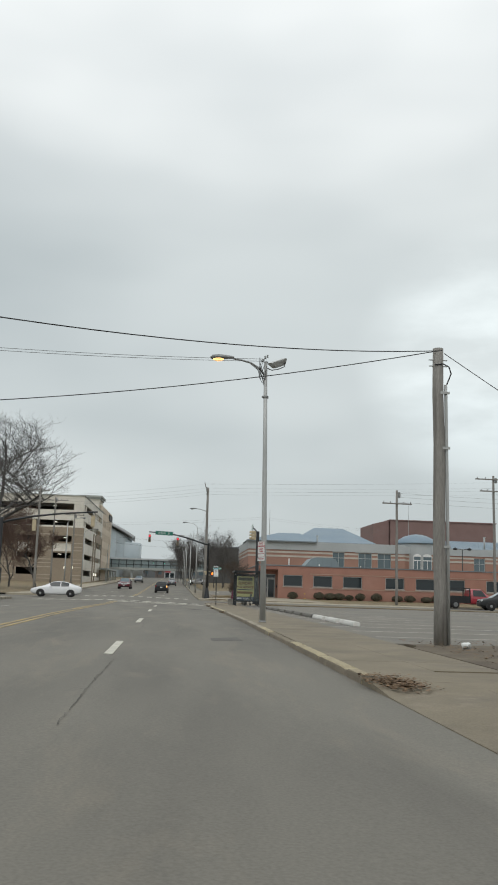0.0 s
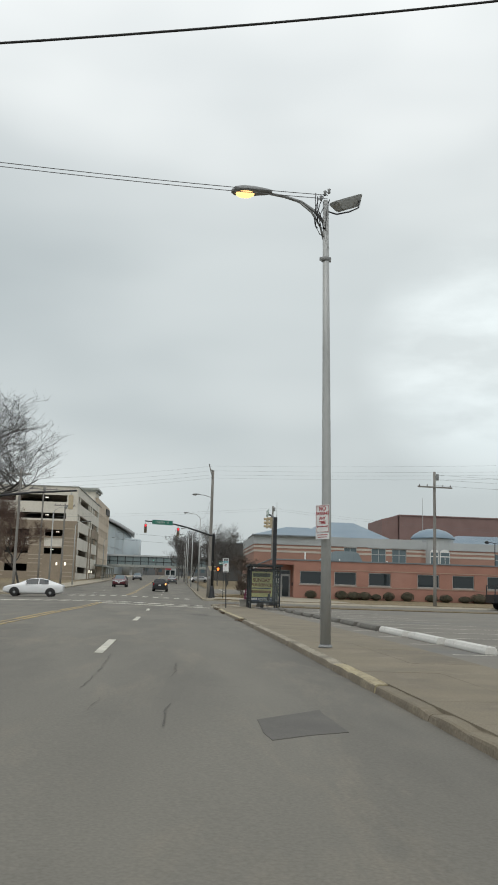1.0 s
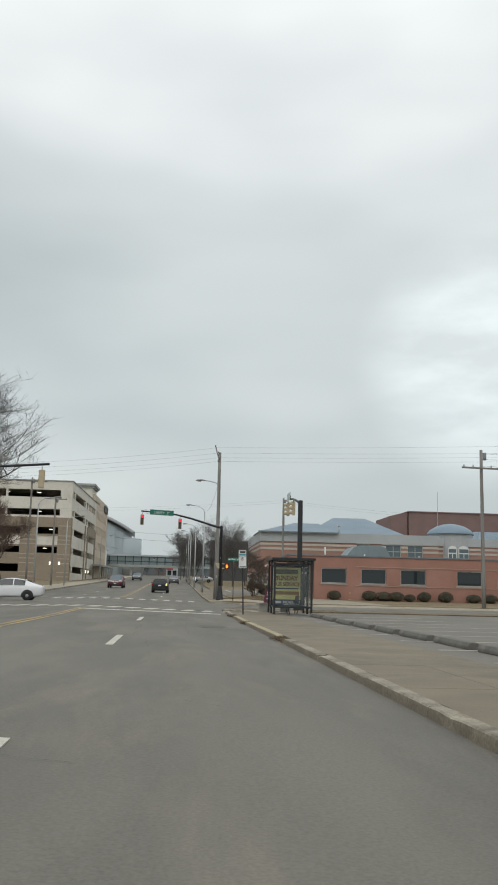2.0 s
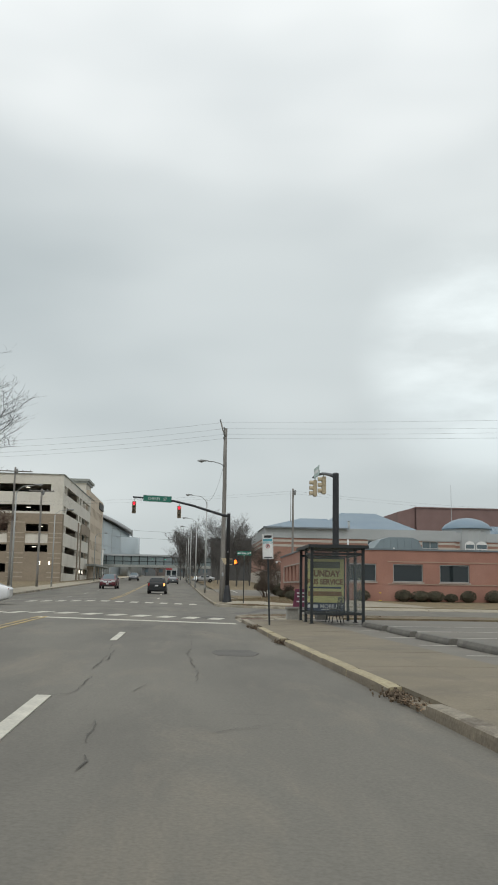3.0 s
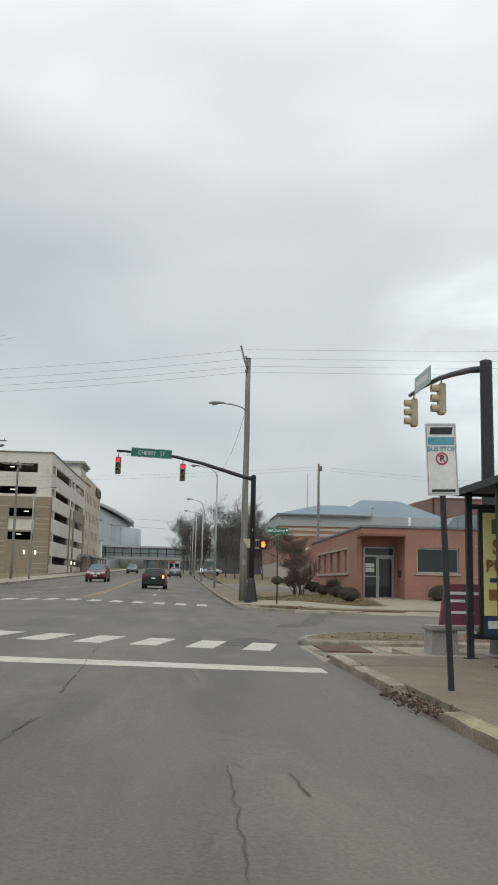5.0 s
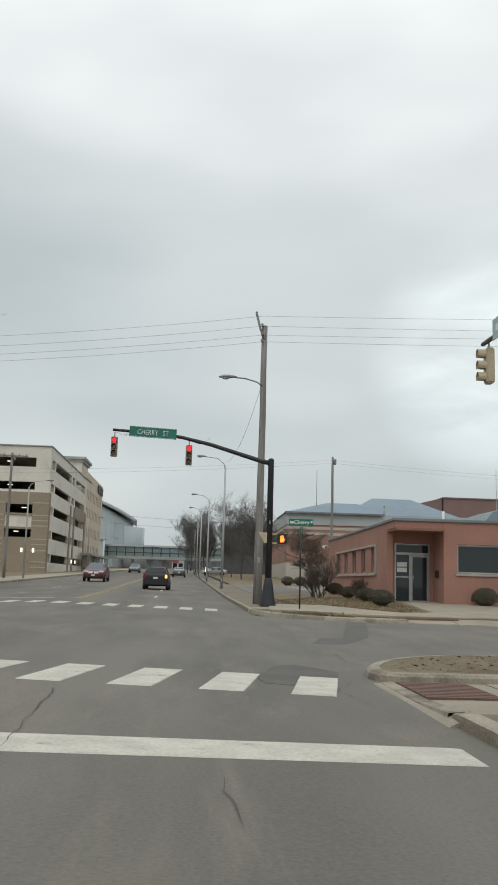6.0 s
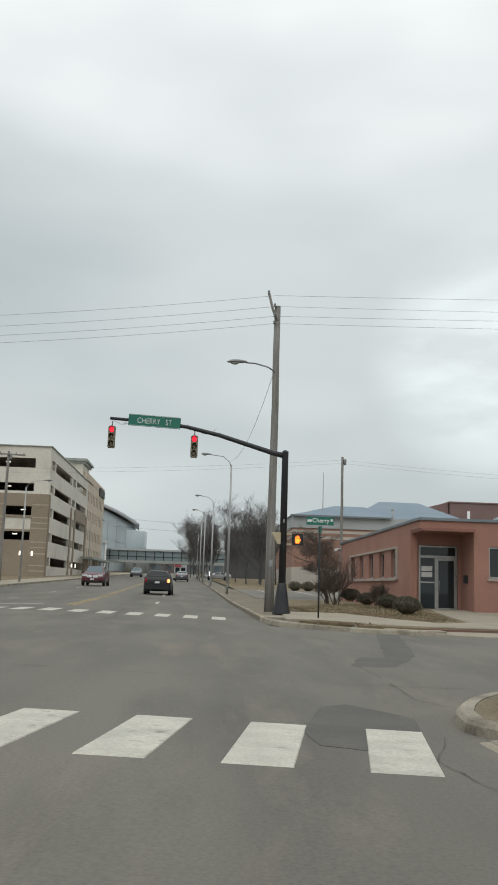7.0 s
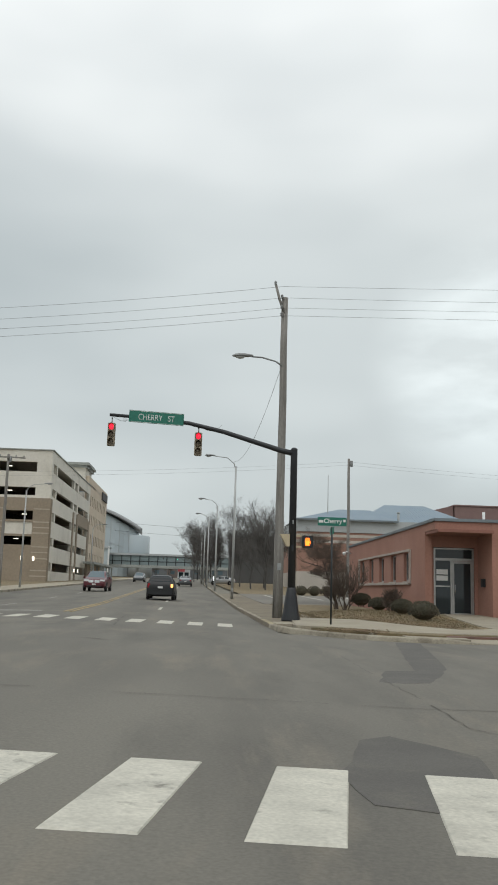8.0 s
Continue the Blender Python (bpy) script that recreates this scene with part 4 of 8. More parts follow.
# left side of the street
left_pave = thing("left_pavement", pose(0, 0, 0), "grey concrete pavement with a low kerb across the street", "pavement", kind="structure")
for y0, y1 in ((-40, 70.5), (92.5, 420)):
    bm = fresh()
    slab(bm, -15.0 if y0 < 0 else -16.5, -12.15 if y0 < 0 else -13.2, y0, y1, -0.03, 0.15)
    part("pavement_strip", bm, M["concrete_light"], left_pave)
    bm = fresh()
    slab(bm, -12.14 if y0 < 0 else -13.19, -11.98 if y0 < 0 else -13.0, y0, y1, -0.03, 0.16)
    part("kerb_strip", bm, M["kerb"], left_pave)
    bm = fresh()
    strip(bm, -60, -15.0 if y0 < 0 else -16.5, y0, y1, 0.14, 4)
    part("grass_verge", bm, M["grass"], left_pave)
bm = fresh()
strip(bm, -13.0, -12.0, 92.5, 420, -0.001, 1)
part("asphalt_edge", bm, M["asphalt"], road)
bm = fresh()
strip(bm, 5.36, 60, 120, 420, 0.1, 6)
solid("verge", bm, M["grass"], "tan winter grass verge beyond the brick building", "lawn", "structure")

# small parking court beyond the office corner
court = thing("parking_court", pose(0, 0, 0), "small grey asphalt parking court with white bay lines", "parking lot", kind="structure")
bm = fresh()
slab(bm, 5.0, 26, 116, 142, 0.0, 0.17)
part("court_surface", bm, M["lot"], court)
for k in range(5):
    u = 7.0 + 3.2 * k
    bm = fresh()
    slab(bm, u, u + 0.13, 127.5, 140.5, 0.1, 0.175)
    part("bay_line", bm, M["paint_white"], court)

# ---------------------------------------------------------------- buildings
def wall_with_holes(bm, x0, x1, z0, z1, holes, y0, y1):
    """A wall along x, y0 to y1 thick, with rectangular openings (xa, xb, za, zb) right through it."""
    xs = sorted({x0, x1, *[h[0] for h in holes], *[h[1] for h in holes]})
    zs = sorted({z0, z1, *[h[2] for h in holes], *[h[3] for h in holes]})
    def solid_at(i, k):
        if not (0 <= i < len(xs) - 1 and 0 <= k < len(zs) - 1):
            return False
        cx, cz = (xs[i] + xs[i + 1]) / 2, (zs[k] + zs[k + 1]) / 2
        return not any(h[0] < cx < h[1] and h[2] < cz < h[3] for h in holes)
    made = {}
    def v(x, y, z):
        key = (round(x, 4), round(y, 4), round(z, 4))
        if key not in made:
            made[key] = bm.verts.new((x, y, z))
        return made[key]
    for i in range(len(xs) - 1):
        for k in range(len(zs) - 1):
            if not solid_at(i, k):
                continue
            a, b, c, d = xs[i], xs[i + 1], zs[k], zs[k + 1]
            bm.faces.new((v(a, y0, c), v(b, y0, c), v(b, y0, d), v(a, y0, d)))
            bm.faces.new((v(a, y1, c), v(a, y1, d), v(b, y1, d), v(b, y1, c)))
            if not solid_at(i - 1, k):
                bm.faces.new((v(a, y0, c), v(a, y0, d), v(a, y1, d), v(a, y1, c)))
            if not solid_at(i + 1, k):
                bm.faces.new((v(b, y0, c), v(b, y1, c), v(b, y1, d), v(b, y0, d)))
            if not solid_at(i, k - 1):
                bm.faces.new((v(a, y0, c), v(a, y1, c), v(b, y1, c), v(b, y0, c)))
            if not solid_at(i, k + 1):
                bm.faces.new((v(a, y0, d), v(b, y0, d), v(b, y1, d), v(a, y1, d)))


ALONG_Y = Matrix.Rotation(math.radians(90), 4, "Z")  # turns a wall along x into one along y, facing +x


def low_brick_building():
    """The one-storey painted brick office at the corner."""
    b = thing("brick_office_building", pose(8.8, 97.3, 0.2, 0, 0, -1.2) @ Matrix.Diagonal((0.94, 1.05, 1, 1)), "one-storey orange-red painted brick office with flat roof", "building")
    top = 3.68
    fy = -0.3  # the street front stands forward of the open entrance corner
    front_windows = [(2.9 + k, 5.15 + k) for k in (0, 3.5, 7.0, 12.0, 15.6, 19.2, 24.0, 27.6)]
    holes = [(a, c, 1.5, 2.74) for a, c in front_windows]
    bm = fresh()
    wall_with_holes(bm, 2.27, 40, -0.4, top, holes, fy, fy + 0.3)
    part("front_wall", bm, M["brick"], b)
    bm = fresh()
    wall_with_holes(bm, 0.0, 2.57, -0.4, top, [(0.41, 2.13, 0.14, 2.82)], 1.45, 1.7)
    box(bm, 2.275, 2.565, fy + 0.305, 1.445, -0.4, top)
    part("entrance_wall", bm, M["brick"], b)
    bm = fresh()
    slits = [(3.85 + 2.75 * k, 5.0 + 2.75 * k, 1.5, 2.7) for k in range(5)]
    wall_with_holes(bm, 1.71, 20, -0.4, top, slits, -0.3, 0.0)
    box(bm, 1.25, 1.445, -0.3, 0.0, -0.4, top)
    bmesh.ops.transform(bm, matrix=ALONG_Y, verts=bm.verts)
    part("side_wall", bm, M["brick"], b)
    bm = fresh()
    box(bm, 39.7, 40, fy + 0.305, 20, -0.4, top)
    box(bm, 0.31, 39.69, 19.7, 20, -0.4, top)
    part("back_wall", bm, M["brick"], b)
    bm = fresh()
    box(bm, 0.31, 39.69, 1.71, 19.69, top - 0.35, top - 0.1)
    box(bm, 2.58, 39.69, fy + 0.31, 1.705, top - 0.35, top - 0.1)
    part("roof", bm, M["coping"], b)
    # the beam over the open corner, with a shallow slab canopy under it
    part("entrance_lintel", boxes((0.0, 2.265, fy, fy + 0.3, top - 0.3, top), (0.0, 0.3, fy + 0.303, 1.244, top - 0.3, top)), M["brick"], b)
    part("entrance_canopy", boxes((0.02, 2.262, fy - 0.3, 1.443, top - 0.42, top - 0.303), bevel=0.012), M["brick_band"], b, "red-brown slab canopy over the door")
    bm = fresh()
    box(bm, -0.07, 40.07, fy - 0.07, fy + 0.33, top + 0.003, top + 0.12, 0.01)
    box(bm, -0.07, 0.33, fy + 0.331, 20.07, top + 0.003, top + 0.12, 0.01)
    part("coping", bm, M["coping"], b, "grey metal coping strip")
    bm = fresh()
    box(bm, 6.0, 40, fy - 0.035, fy - 0.003, 1.32, 1.39)
    box(bm, 6.0, 40, fy - 0.03, fy - 0.003, 2.86, 2.93)
    part("brick_course", bm, M["course"], b)
    # windows
    def window(a, c, z0, z1, m, d=0.08):
        f = fresh()
        for s in ((a + 0.01, c - 0.01, d, d + 0.07, z0 + 0.01, z0 + 0.07), (a + 0.01, c - 0.01, d, d + 0.07, z1 - 0.07, z1 - 0.01), (a + 0.01, a + 0.07, d, d + 0.07, z0 + 0.07, z1 - 0.07), (c - 0.07, c - 0.01, d, d + 0.07, z0 + 0.07, z1 - 0.07)):
            box(f, *s)
        bmesh.ops.transform(f, matrix=m, verts=f.verts)
        w = part("window", f, M["alu"], b)
        g = boxes((a + 0.05, c - 0.05, d + 0.025, d + 0.04, z0 + 0.05, z1 - 0.05))
        bmesh.ops.transform(g, matrix=m, verts=g.verts)
        part("pane", g, M["pane_dark"], w)
        s = boxes((a - 0.08, c + 0.08, -0.06, 0.08, z0 - 0.1, z0 - 0.002), bevel=0.008)
        bmesh.ops.transform(s, matrix=m, verts=s.verts)
        part("sill", s, M["sill"], w)
    for a, c in front_windows:
        window(a, c, 1.5, 2.74, Matrix.Translation((0, fy, 0)))
    side = Matrix(((0, 1, 0, 0), (1, 0, 0, 0), (0, 0, 1, 0), (0, 0, 0, 1)))
    for a, c, z0, z1 in slits:
        window(a, c, z0, z1, side, 0.13)
    bm = fresh()
    box(bm, -0.09, -0.003, 3.6, 3.72, 1.4, 2.83)
    box(bm, -0.09, -0.003, 16.15, 16.27, 1.4, 2.83)
    box(bm, -0.09, -0.003, 3.73, 16.14, 2.74, 2.83)
    box(bm, -0.11, -0.003, 3.73, 16.14, 1.36, 1.46)
    part("window_surround", bm, M["sill"], b, "pale stone surround of the slit windows")
    # glazed entrance: fixed side leaf, door leaf, transom
    bm = fresh()
    for s in ((0.42, 0.5, 1.5, 1.6, 0.14, 2.8), (2.05, 2.12, 1.5, 1.6, 0.14, 2.8), (0.5, 2.05, 1.5, 1.6, 2.74, 2.8), (0.5, 2.05, 1.5, 1.6, 2.3, 2.4), (1.13, 1.21, 1.5, 1.6, 0.14, 2.3), (0.5, 1.13, 1.5, 1.6, 0.14, 0.24), (0.5, 1.13, 1.5, 1.6, 1.28, 1.33)):
        box(bm, *s)
    door_frame = part("door_frame", bm, M["alu"], b, "aluminium entrance frame")
    part("transom_pane", boxes((0.5, 2.05, 1.54, 1.555, 2.4, 2.74)), M["pane_dark"], door_frame)
    part("side_pane", boxes((0.5, 1.13, 1.54, 1.555, 0.24, 2.3)), M["pane_dark"], door_frame)
    bm = fresh()
    for s in ((1.22, 1.29, 1.5, 1.56, 0.16, 2.29), (1.98, 2.045, 1.5, 1.56, 0.16, 2.29), (1.29, 1.98, 1.5, 1.56, 2.2, 2.29), (1.29, 1.98, 1.5, 1.56, 0.16, 0.28)):
        box(bm, *s)
    door = part("door", bm, M["alu"], b, "glass door in an aluminium frame")
    part("door_pane", boxes((1.29, 1.98, 1.52, 1.535, 0.28, 2.2)), M["pane_dark"], door)
    bm = fresh()
    tube(bm, [(1.31, 1.49, 1.0), (1.31, 1.45, 1.02), (1.31, 1.45, 1.38), (1.31, 1.49, 1.4)], 0.012, 6)
    part("door_handle", bm, M["chrome"], door)
    for z in (1.52, 1.76):
        part("notice", boxes((0.55, 1.03, 1.532, 1.538, z, z + 0.2)), M["sign_white"], door_frame, "white paper notice behind the glass")
    part("mail_box", boxes((2.18, 2.272, 0.5, 0.86, 1.3, 1.62), bevel=0.015), M["steel_frame"], b, "dark letter box on the entrance wall")
    # camera and pipes
    bm = fresh()
    tube(bm, [(-0.003, 19.4, 3.3), (-0.3, 19.3, 3.4), (-0.45, 19.2, 3.35)], 0.03, 6)
    lathe(bm, [(0.02, 0.0), (0.1, -0.02), (0.12, -0.1), (0.07, -0.2), (0.01, -0.23)], 10, (-0.47, 19.2, 3.38))
    part("security_camera", bm, M["sign_white"], b, "white dome camera on a bracket")
    for x, y, h in ((4.25, 6.4, 1.08), (8.0, 6.0, 0.5), (13.0, 5.0, 0.4)):
        bm = fresh()
        frustum(bm, (x, y, top - 0.1), (x, y, top + h), 0.07, 0.07, 10)
        part("vent_pipe", bm, M["sign_white"], b)
    return b


low_brick_building()


def curved_unit(x, y, wide, deep, label):
    """Low teal plant housing with sloping sides on the brick building's roof."""
    b = thing("roof_plant_housing", pose(x, y, 3.98), label, "roof unit")
    bm = fresh()
    prism(bm, [(0, 0), (wide * 0.2, 1.05), (wide * 0.34, 1.24), (wide * 0.76, 1.24), (wide * 0.87, 1.05), (wide, 0)], "y", 0, deep)
    housing = part("housing", bm, M["roof_teal"], b)
    for k in range(1, int(wide / 0.55)):
        part("seam", boxes((0.55 * k - 0.015, 0.55 * k + 0.015, -0.02, -0.003, 0.02, min(1.1, 1.05 * 0.55 * k / (wide * 0.2), 1.05 * (wide - 0.55 * k) / (wide * 0.13)))), M["coping"], housing)
    part("base", boxes((-0.2, wide + 0.2, -0.2, deep + 0.2, -0.12, -0.003)), M["coping"], b)


curved_unit(14.7, 104.0, 4.4, 4.0, "teal-grey metal plant housing on the flat roof")


def hip_roof(bm, x0, x1, y0, y1, z0, z1, inl, inr):
    v = [bm.verts.new(p) for p in ((x0, y0, z0), (x1, y0, z0), (x1, y1, z0), (x0, y1, z0), (x0 + inl, (y0 + y1) / 2 - 0.5, z1), (x1 - inr, (y0 + y1) / 2 - 0.5, z1), (x1 - inr, (y0 + y1) / 2 + 0.5, z1), (x0 + inl, (y0 + y1) / 2 + 0.5, z1))]
    for f in ((0, 1, 5, 4), (1, 2, 6, 5), (2, 3, 7, 6), (3, 0, 4, 7), (4, 5, 6, 7), (3, 2, 1, 0)):
        bm.faces.new([v[k] for k in f])


def seams(bm, x0, x1, y0, y1, z0, z1, inl, inr, step=0.32):
    """Standing seams on the front and side slopes of a hip roof."""
    ym = (y0 + y1) / 2 - 0.5
    n = int((x1 - x0) / step)
    for k in range(1, n):
        x = x0 + (x1 - x0) * k / n
        f = min(1, (x - x0) / inl, (x1 - x) / inr)
        p0, p1 = Vector((x, y0, z0 + 0.012)), Vector((x, y0 + (ym - y0) * f, z0 + (z1 - z0) * f + 0.012))
        frustum(bm, p0, p1, 0.018, 0.018, 4, False)


def blue_roof_complex():
    """The long building behind with banded brick walls and blue metal hip roofs."""
    c = Vector((0.2, 47, 1.15))
    b = thing("civic_building", Matrix.Translation(c) @ Matrix.Scale(1.48, 4) @ Matrix.Translation(-c), "long banded brick building with blue metal hip roofs", "building")
    west = [(23.1, 24.95, 4.6, 7.2), (27.1, 29.2, 4.6, 7.2), (30.1, 32.2, 4.6, 7.2)]
    east = [(45.6 + 4.3 * k, 47.4 + 4.3 * k, 4.6, 7.0) for k in range(7)]
    for x0, x1, y0, y1, zt, wins in ((10.15, 34.4, 149, 172, 8.6, west), (34.6, 78.0, 150.2, 180, 8.4, east)):
        bm = fresh()
        wall_with_holes(bm, x0, x1, 0, 7.3, wins, y0, y0 + 0.4)
        box(bm, x0, x0 + 0.4, y0 + 0.41, y1, 0, 7.3)
        box(bm, x1 - 0.4, x1, y0 + 0.41, y1, 0, 7.3)
        part("brick_wall", bm, M["brick_pale"], b)
        bm = fresh()
        box(bm, x0 - 0.05, x1 + 0.05, y0 - 0.1, y1, 7.31, zt)
        part("pale_frieze", bm, M["cladding"], b)
        part("stone_base", boxes((x0 - 0.08, x1 + 0.03, y0 - 0.07, y0 - 0.044, 0, 3.2), (x0 - 0.08, x0 - 0.054, y0 - 0.04, y1, 0, 3.2)), M["band_pale"], b)
        for k, z in enumerate((6.2, 6.8)):
            last = x0
            for wa, wb, za, zb in wins + [(x1, x1, 0, 0)]:
                if za < z < zb or wa == x1:
                    part("stone_band", boxes((last - 0.03, wa, y0 - 0.04, y0 - 0.004, z, z + 0.28)), M["band_pale"], b)
                    last = wb
            part("stone_band", boxes((x0 - 0.05, x0 - 0.004, y0, y1, z, z + 0.28)), M["band_pale"], b)
        for wa, wb, za, zb in wins:
            f = boxes((wa, wa + 0.08, y0 + 0.1, y0 + 0.2, za, zb), (wb - 0.08, wb, y0 + 0.1, y0 + 0.2, za, zb), (wa + 0.08, wb - 0.08, y0 + 0.1, y0 + 0.2, zb - 0.08, zb), ((wa + wb) / 2 - 0.04, (wa + wb) / 2 + 0.04, y0 + 0.1, y0 + 0.2, za, zb - 0.08), (wa + 0.08, wb - 0.08, y0 + 0.1, y0 + 0.2, za, za + 0.08), (wa + 0.08, wb - 0.08, y0 + 0.1, y0 + 0.2, zb - 0.9, zb - 0.82))
            w = part("window", f, M["cladding"], b)
            part("pane", boxes((wa, wb, y0 + 0.14, y0 + 0.15, za, zb)), M["pane_blue"], w)
    for x0, x1 in ((23.05, 25.0), (26.6, 29.7), (29.71, 34.3)):
        part("pale_panel", boxes((x0, x1, 148.93, 148.996, 7.21, 7.6)), M["cladding"], b)
    for x0, x1, y0, y1, z0, z1, inl, inr in ((9.9, 20.5, 148.6, 160, 8.6, 10.15, 5.3, 1.9), (17.6, 31.4, 155, 175, 8.9, 11.9, 4.9, 4.0), (36.5, 80.0, 152.8, 182, 8.42, 10.6, 9.0, 9.0)):
        bm = fresh()
        hip_roof(bm, x0, x1, y0, y1, z0, z1, inl, inr)
        roof = part("roof", bm, M["roof_blue"], b)
        bm = fresh()
        seams(bm, x0, x1, y0, y1, z0, z1, inl, inr)
        part("roof_seams", bm, M["roof_blue"], roof)
        bm = fresh()
        box(bm, x0 - 0.1, x1 + 0.1, y0 - 0.15, y0 - 0.01, z0 - 0.12, z0 + 0.06)
        part("gutter", bm, M["coping"], roof)
    bm = fresh()
    lathe(bm, [(3.25, 0.0), (3.25, 0.16), (2.8, 0.7), (1.95, 1.2), (1.0, 1.48), (0.05, 1.6)], 24, (37.1, 152.6, 9.0))
    dome = part("dome_roof", bm, M["roof_blue"], b)
    ring = [(37.1 + 3.0 * math.cos(a), 152.6 + 3.0 * math.sin(a)) for a in np.linspace(0, 2 * math.pi, 25)]
    bm = fresh()
    sheet(bm, [[(x, y, 0.5) for x, y in ring], [(x, y, 8.99) for x, y in ring]])
    drum = part("drum_wall", bm, M["cladding"], b)
    for a, half in ((-102, 0.6), (-72, 0.85)):
        m = Matrix.Translation((37.1, 152.6, 0)) @ Matrix.Rotation(math.radians(a + 90), 4, "Z")
        bm = fresh()
        arch = [(-half, 4.6), (half, 4.6), (half, 6.9)] + [(half * math.cos(q), 6.9 + 0.5 * math.sin(q)) for q in np.linspace(0.3, math.pi - 0.3, 7)] + [(-half, 6.9)]
        prism(bm, arch, "y", -3.1, -3.02)
        w = part("drum_window", moved(bm, m), M["sign_white"], drum, "white-framed arched window")
        for x0, x1, z0, z1 in ((-half + 0.1, -0.05, 4.75, 6.3), (0.05, half - 0.1, 4.75, 6.3), (-half + 0.1, half - 0.1, 6.45, 6.95)):
            part("pane", moved(boxes((x0, x1, -3.12, -3.104, z0, z1)), m), M["pane_blue"], w)
    for x, y, z0, z1 in ((13.4, 150.0, 9.3, 13.4), (39.8, 168.0, 10.5, 16.8)):
        bm = fresh()
        frustum(bm, (x, y, z0), (x, y, z1), 0.05, 0.025, 6)
        part("antenna", bm, M["steel_grey"], b)
    for x, z in ((20.75, 9.5), (47.0, 10.2)):
        bm = fresh()
        frustum(bm, (x, 149.3, 8.4), (x, 149.3, z), 0.14, 0.14, 10)
        frustum(bm, (x, 149.3, z + 0.003), (x, 149.3, z + 0.14), 0.2, 0.2, 10)
        part("roof_vent", bm, M["cladding"], b)


blue_roof_complex()


def red_box_building():
    b = thing("dark_brick_block", pose(0, 0, 0), "plain dark red brick block behind the blue roofs", "building")
    bm = fresh()
    box(bm, 79.4, 121.0, 333, 360, 2.5, 29.0)
    part("wall", bm, M["brick_dark"], b)
    part("parapet", boxes((79.1, 121.3, 332.7, 360.3, 29.003, 29.4)), M["brick_dark"], b)
    bm = fresh()
    prism(bm, [(73.0, 2.5), (73.0, 27.6), (79.09, 29.2), (79.09, 2.5)], "y", 334, 359)
    part("wing", bm, M["brick_dark"], b)


red_box_building()


def parking_garage():
    """Cream and tan precast car park along the left of the street."""
    g0 = 1.2
    b = thing("parking_garage", pose(-20.8, 186.0, 0) @ Matrix.Diagonal((0.95, 1.15, 0.94, 1)), "five-level cream and tan concrete parking garage with dark openings", "parking garage")
    levels = ((17.5, 18.95), (14.0, 15.2), (10.4, 11.75), (6.75, 8.0), (3.1, 4.4))
    # front, facing the crossing
    holes = []
    for i, (a, c) in enumerate(levels[:4]):
        if i < 2:
            holes += [(-12.2, -2.2, a, c), (-24.0, -12.6, a, c)]
        else:
            holes += [(-6.3, -2.3, a, c), (-14.0, -9.4, a, c), (-22.0, -17.0, a, c)]
    holes.append((-14.0, -9.4, 3.1, 4.6))
    bm = fresh()
    wall_with_holes(bm, -34, 0, g0 - 0.5, 20.7, holes, 0.0, 0.45)
    part("front_wall", bm, M["garage_cream"], b)
    # tan brick cladding on the lower levels
    bm = fresh()
    lower = [h for h in holes if h[3] < 12.5]
    cuts = lower + [(-6.3, -2.3, 8.3, 10.1), (-14.0, -9.4, 8.3, 10.1)]
    wall_with_holes(bm, -34, 0.12, g0 - 0.5, 13.6, cuts, -0.14, -0.004)
    part("tan_cladding", bm, M["garage_tan"], b)
    for z in (2.2, 3.0, 4.7, 5.6, 6.4, 8.4, 9.2, 10.0, 11.9):
        for xa, xb in ((-2.2, 0.14), (-9.3, -6.4), (-17, -14.1)):
            part("stone_course", boxes((xa, xb, -0.17, -0.143, z, z + 0.18)), M["garage_band"], b)
    # side, along the street
    side_holes = []
    for i, (a, c) in enumerate(levels):
        side_holes += [(1.2, 3.6, a, c), (4.4, 19.0, a, c), (20.2, 23.0, a, c), (24.2, 35.6, a, c)]
    bm = fresh()
    wall_with_holes(bm, 0.46, 37.5, g0 - 0.5, 20.7, side_holes, 0.0, 0.45)
    bmesh.ops.transform(bm, matrix=ALONG_Y, verts=bm.verts)
    part("side_wall", bm, M["garage_cream"], b)
    for ya, yb, zt in ((0.5, 1.15, 13.6), (19.1, 20.1, 13.6), (23.1, 24.15, 13.6), (35.7, 37.4, 13.6)):
        part("side_pier", boxes((0.004, 0.16, ya, yb, g0 - 0.5, zt)), M["garage_tan"], b)
    part("side_band", boxes((0.004, 0.14, 24.2, 35.6, 11.8, 13.9)), M["garage_tan"], b)
    # decks inside, seen through the openings
    for z in (2.0, 5.6, 9.2, 12.9, 16.4):
        bm = fresh()
        box(bm, -33.5, -0.5, 0.5, 37.0, z - 0.3, z)
        deck = part("deck", bm, M["garage_tan"], b)
    # added walls across the decks, coloured near black as the depth's shade
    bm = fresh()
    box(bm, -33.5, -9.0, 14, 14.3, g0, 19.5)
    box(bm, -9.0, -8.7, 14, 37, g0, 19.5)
    part("shade_backing", bm, M["void"], b)
    bm = fresh()
    box(bm, -33.5, -0.5, 0.5, 37.0, 19.6, 19.9)
    part("roof_deck", bm, M["garage_cream"], b)
    for x, z in ((-7.2, 18.6), (-6.9, 14.9), (-13.2, 18.6), (-4.5, 11.4), (-19.0, 14.9), (-5.5, 7.7)):
        part("ceiling_light", boxes((x, x + 0.7, 2.5, 2.7, z, z + 0.12)), M["lamp_white"], b, "lit strip light inside a deck")
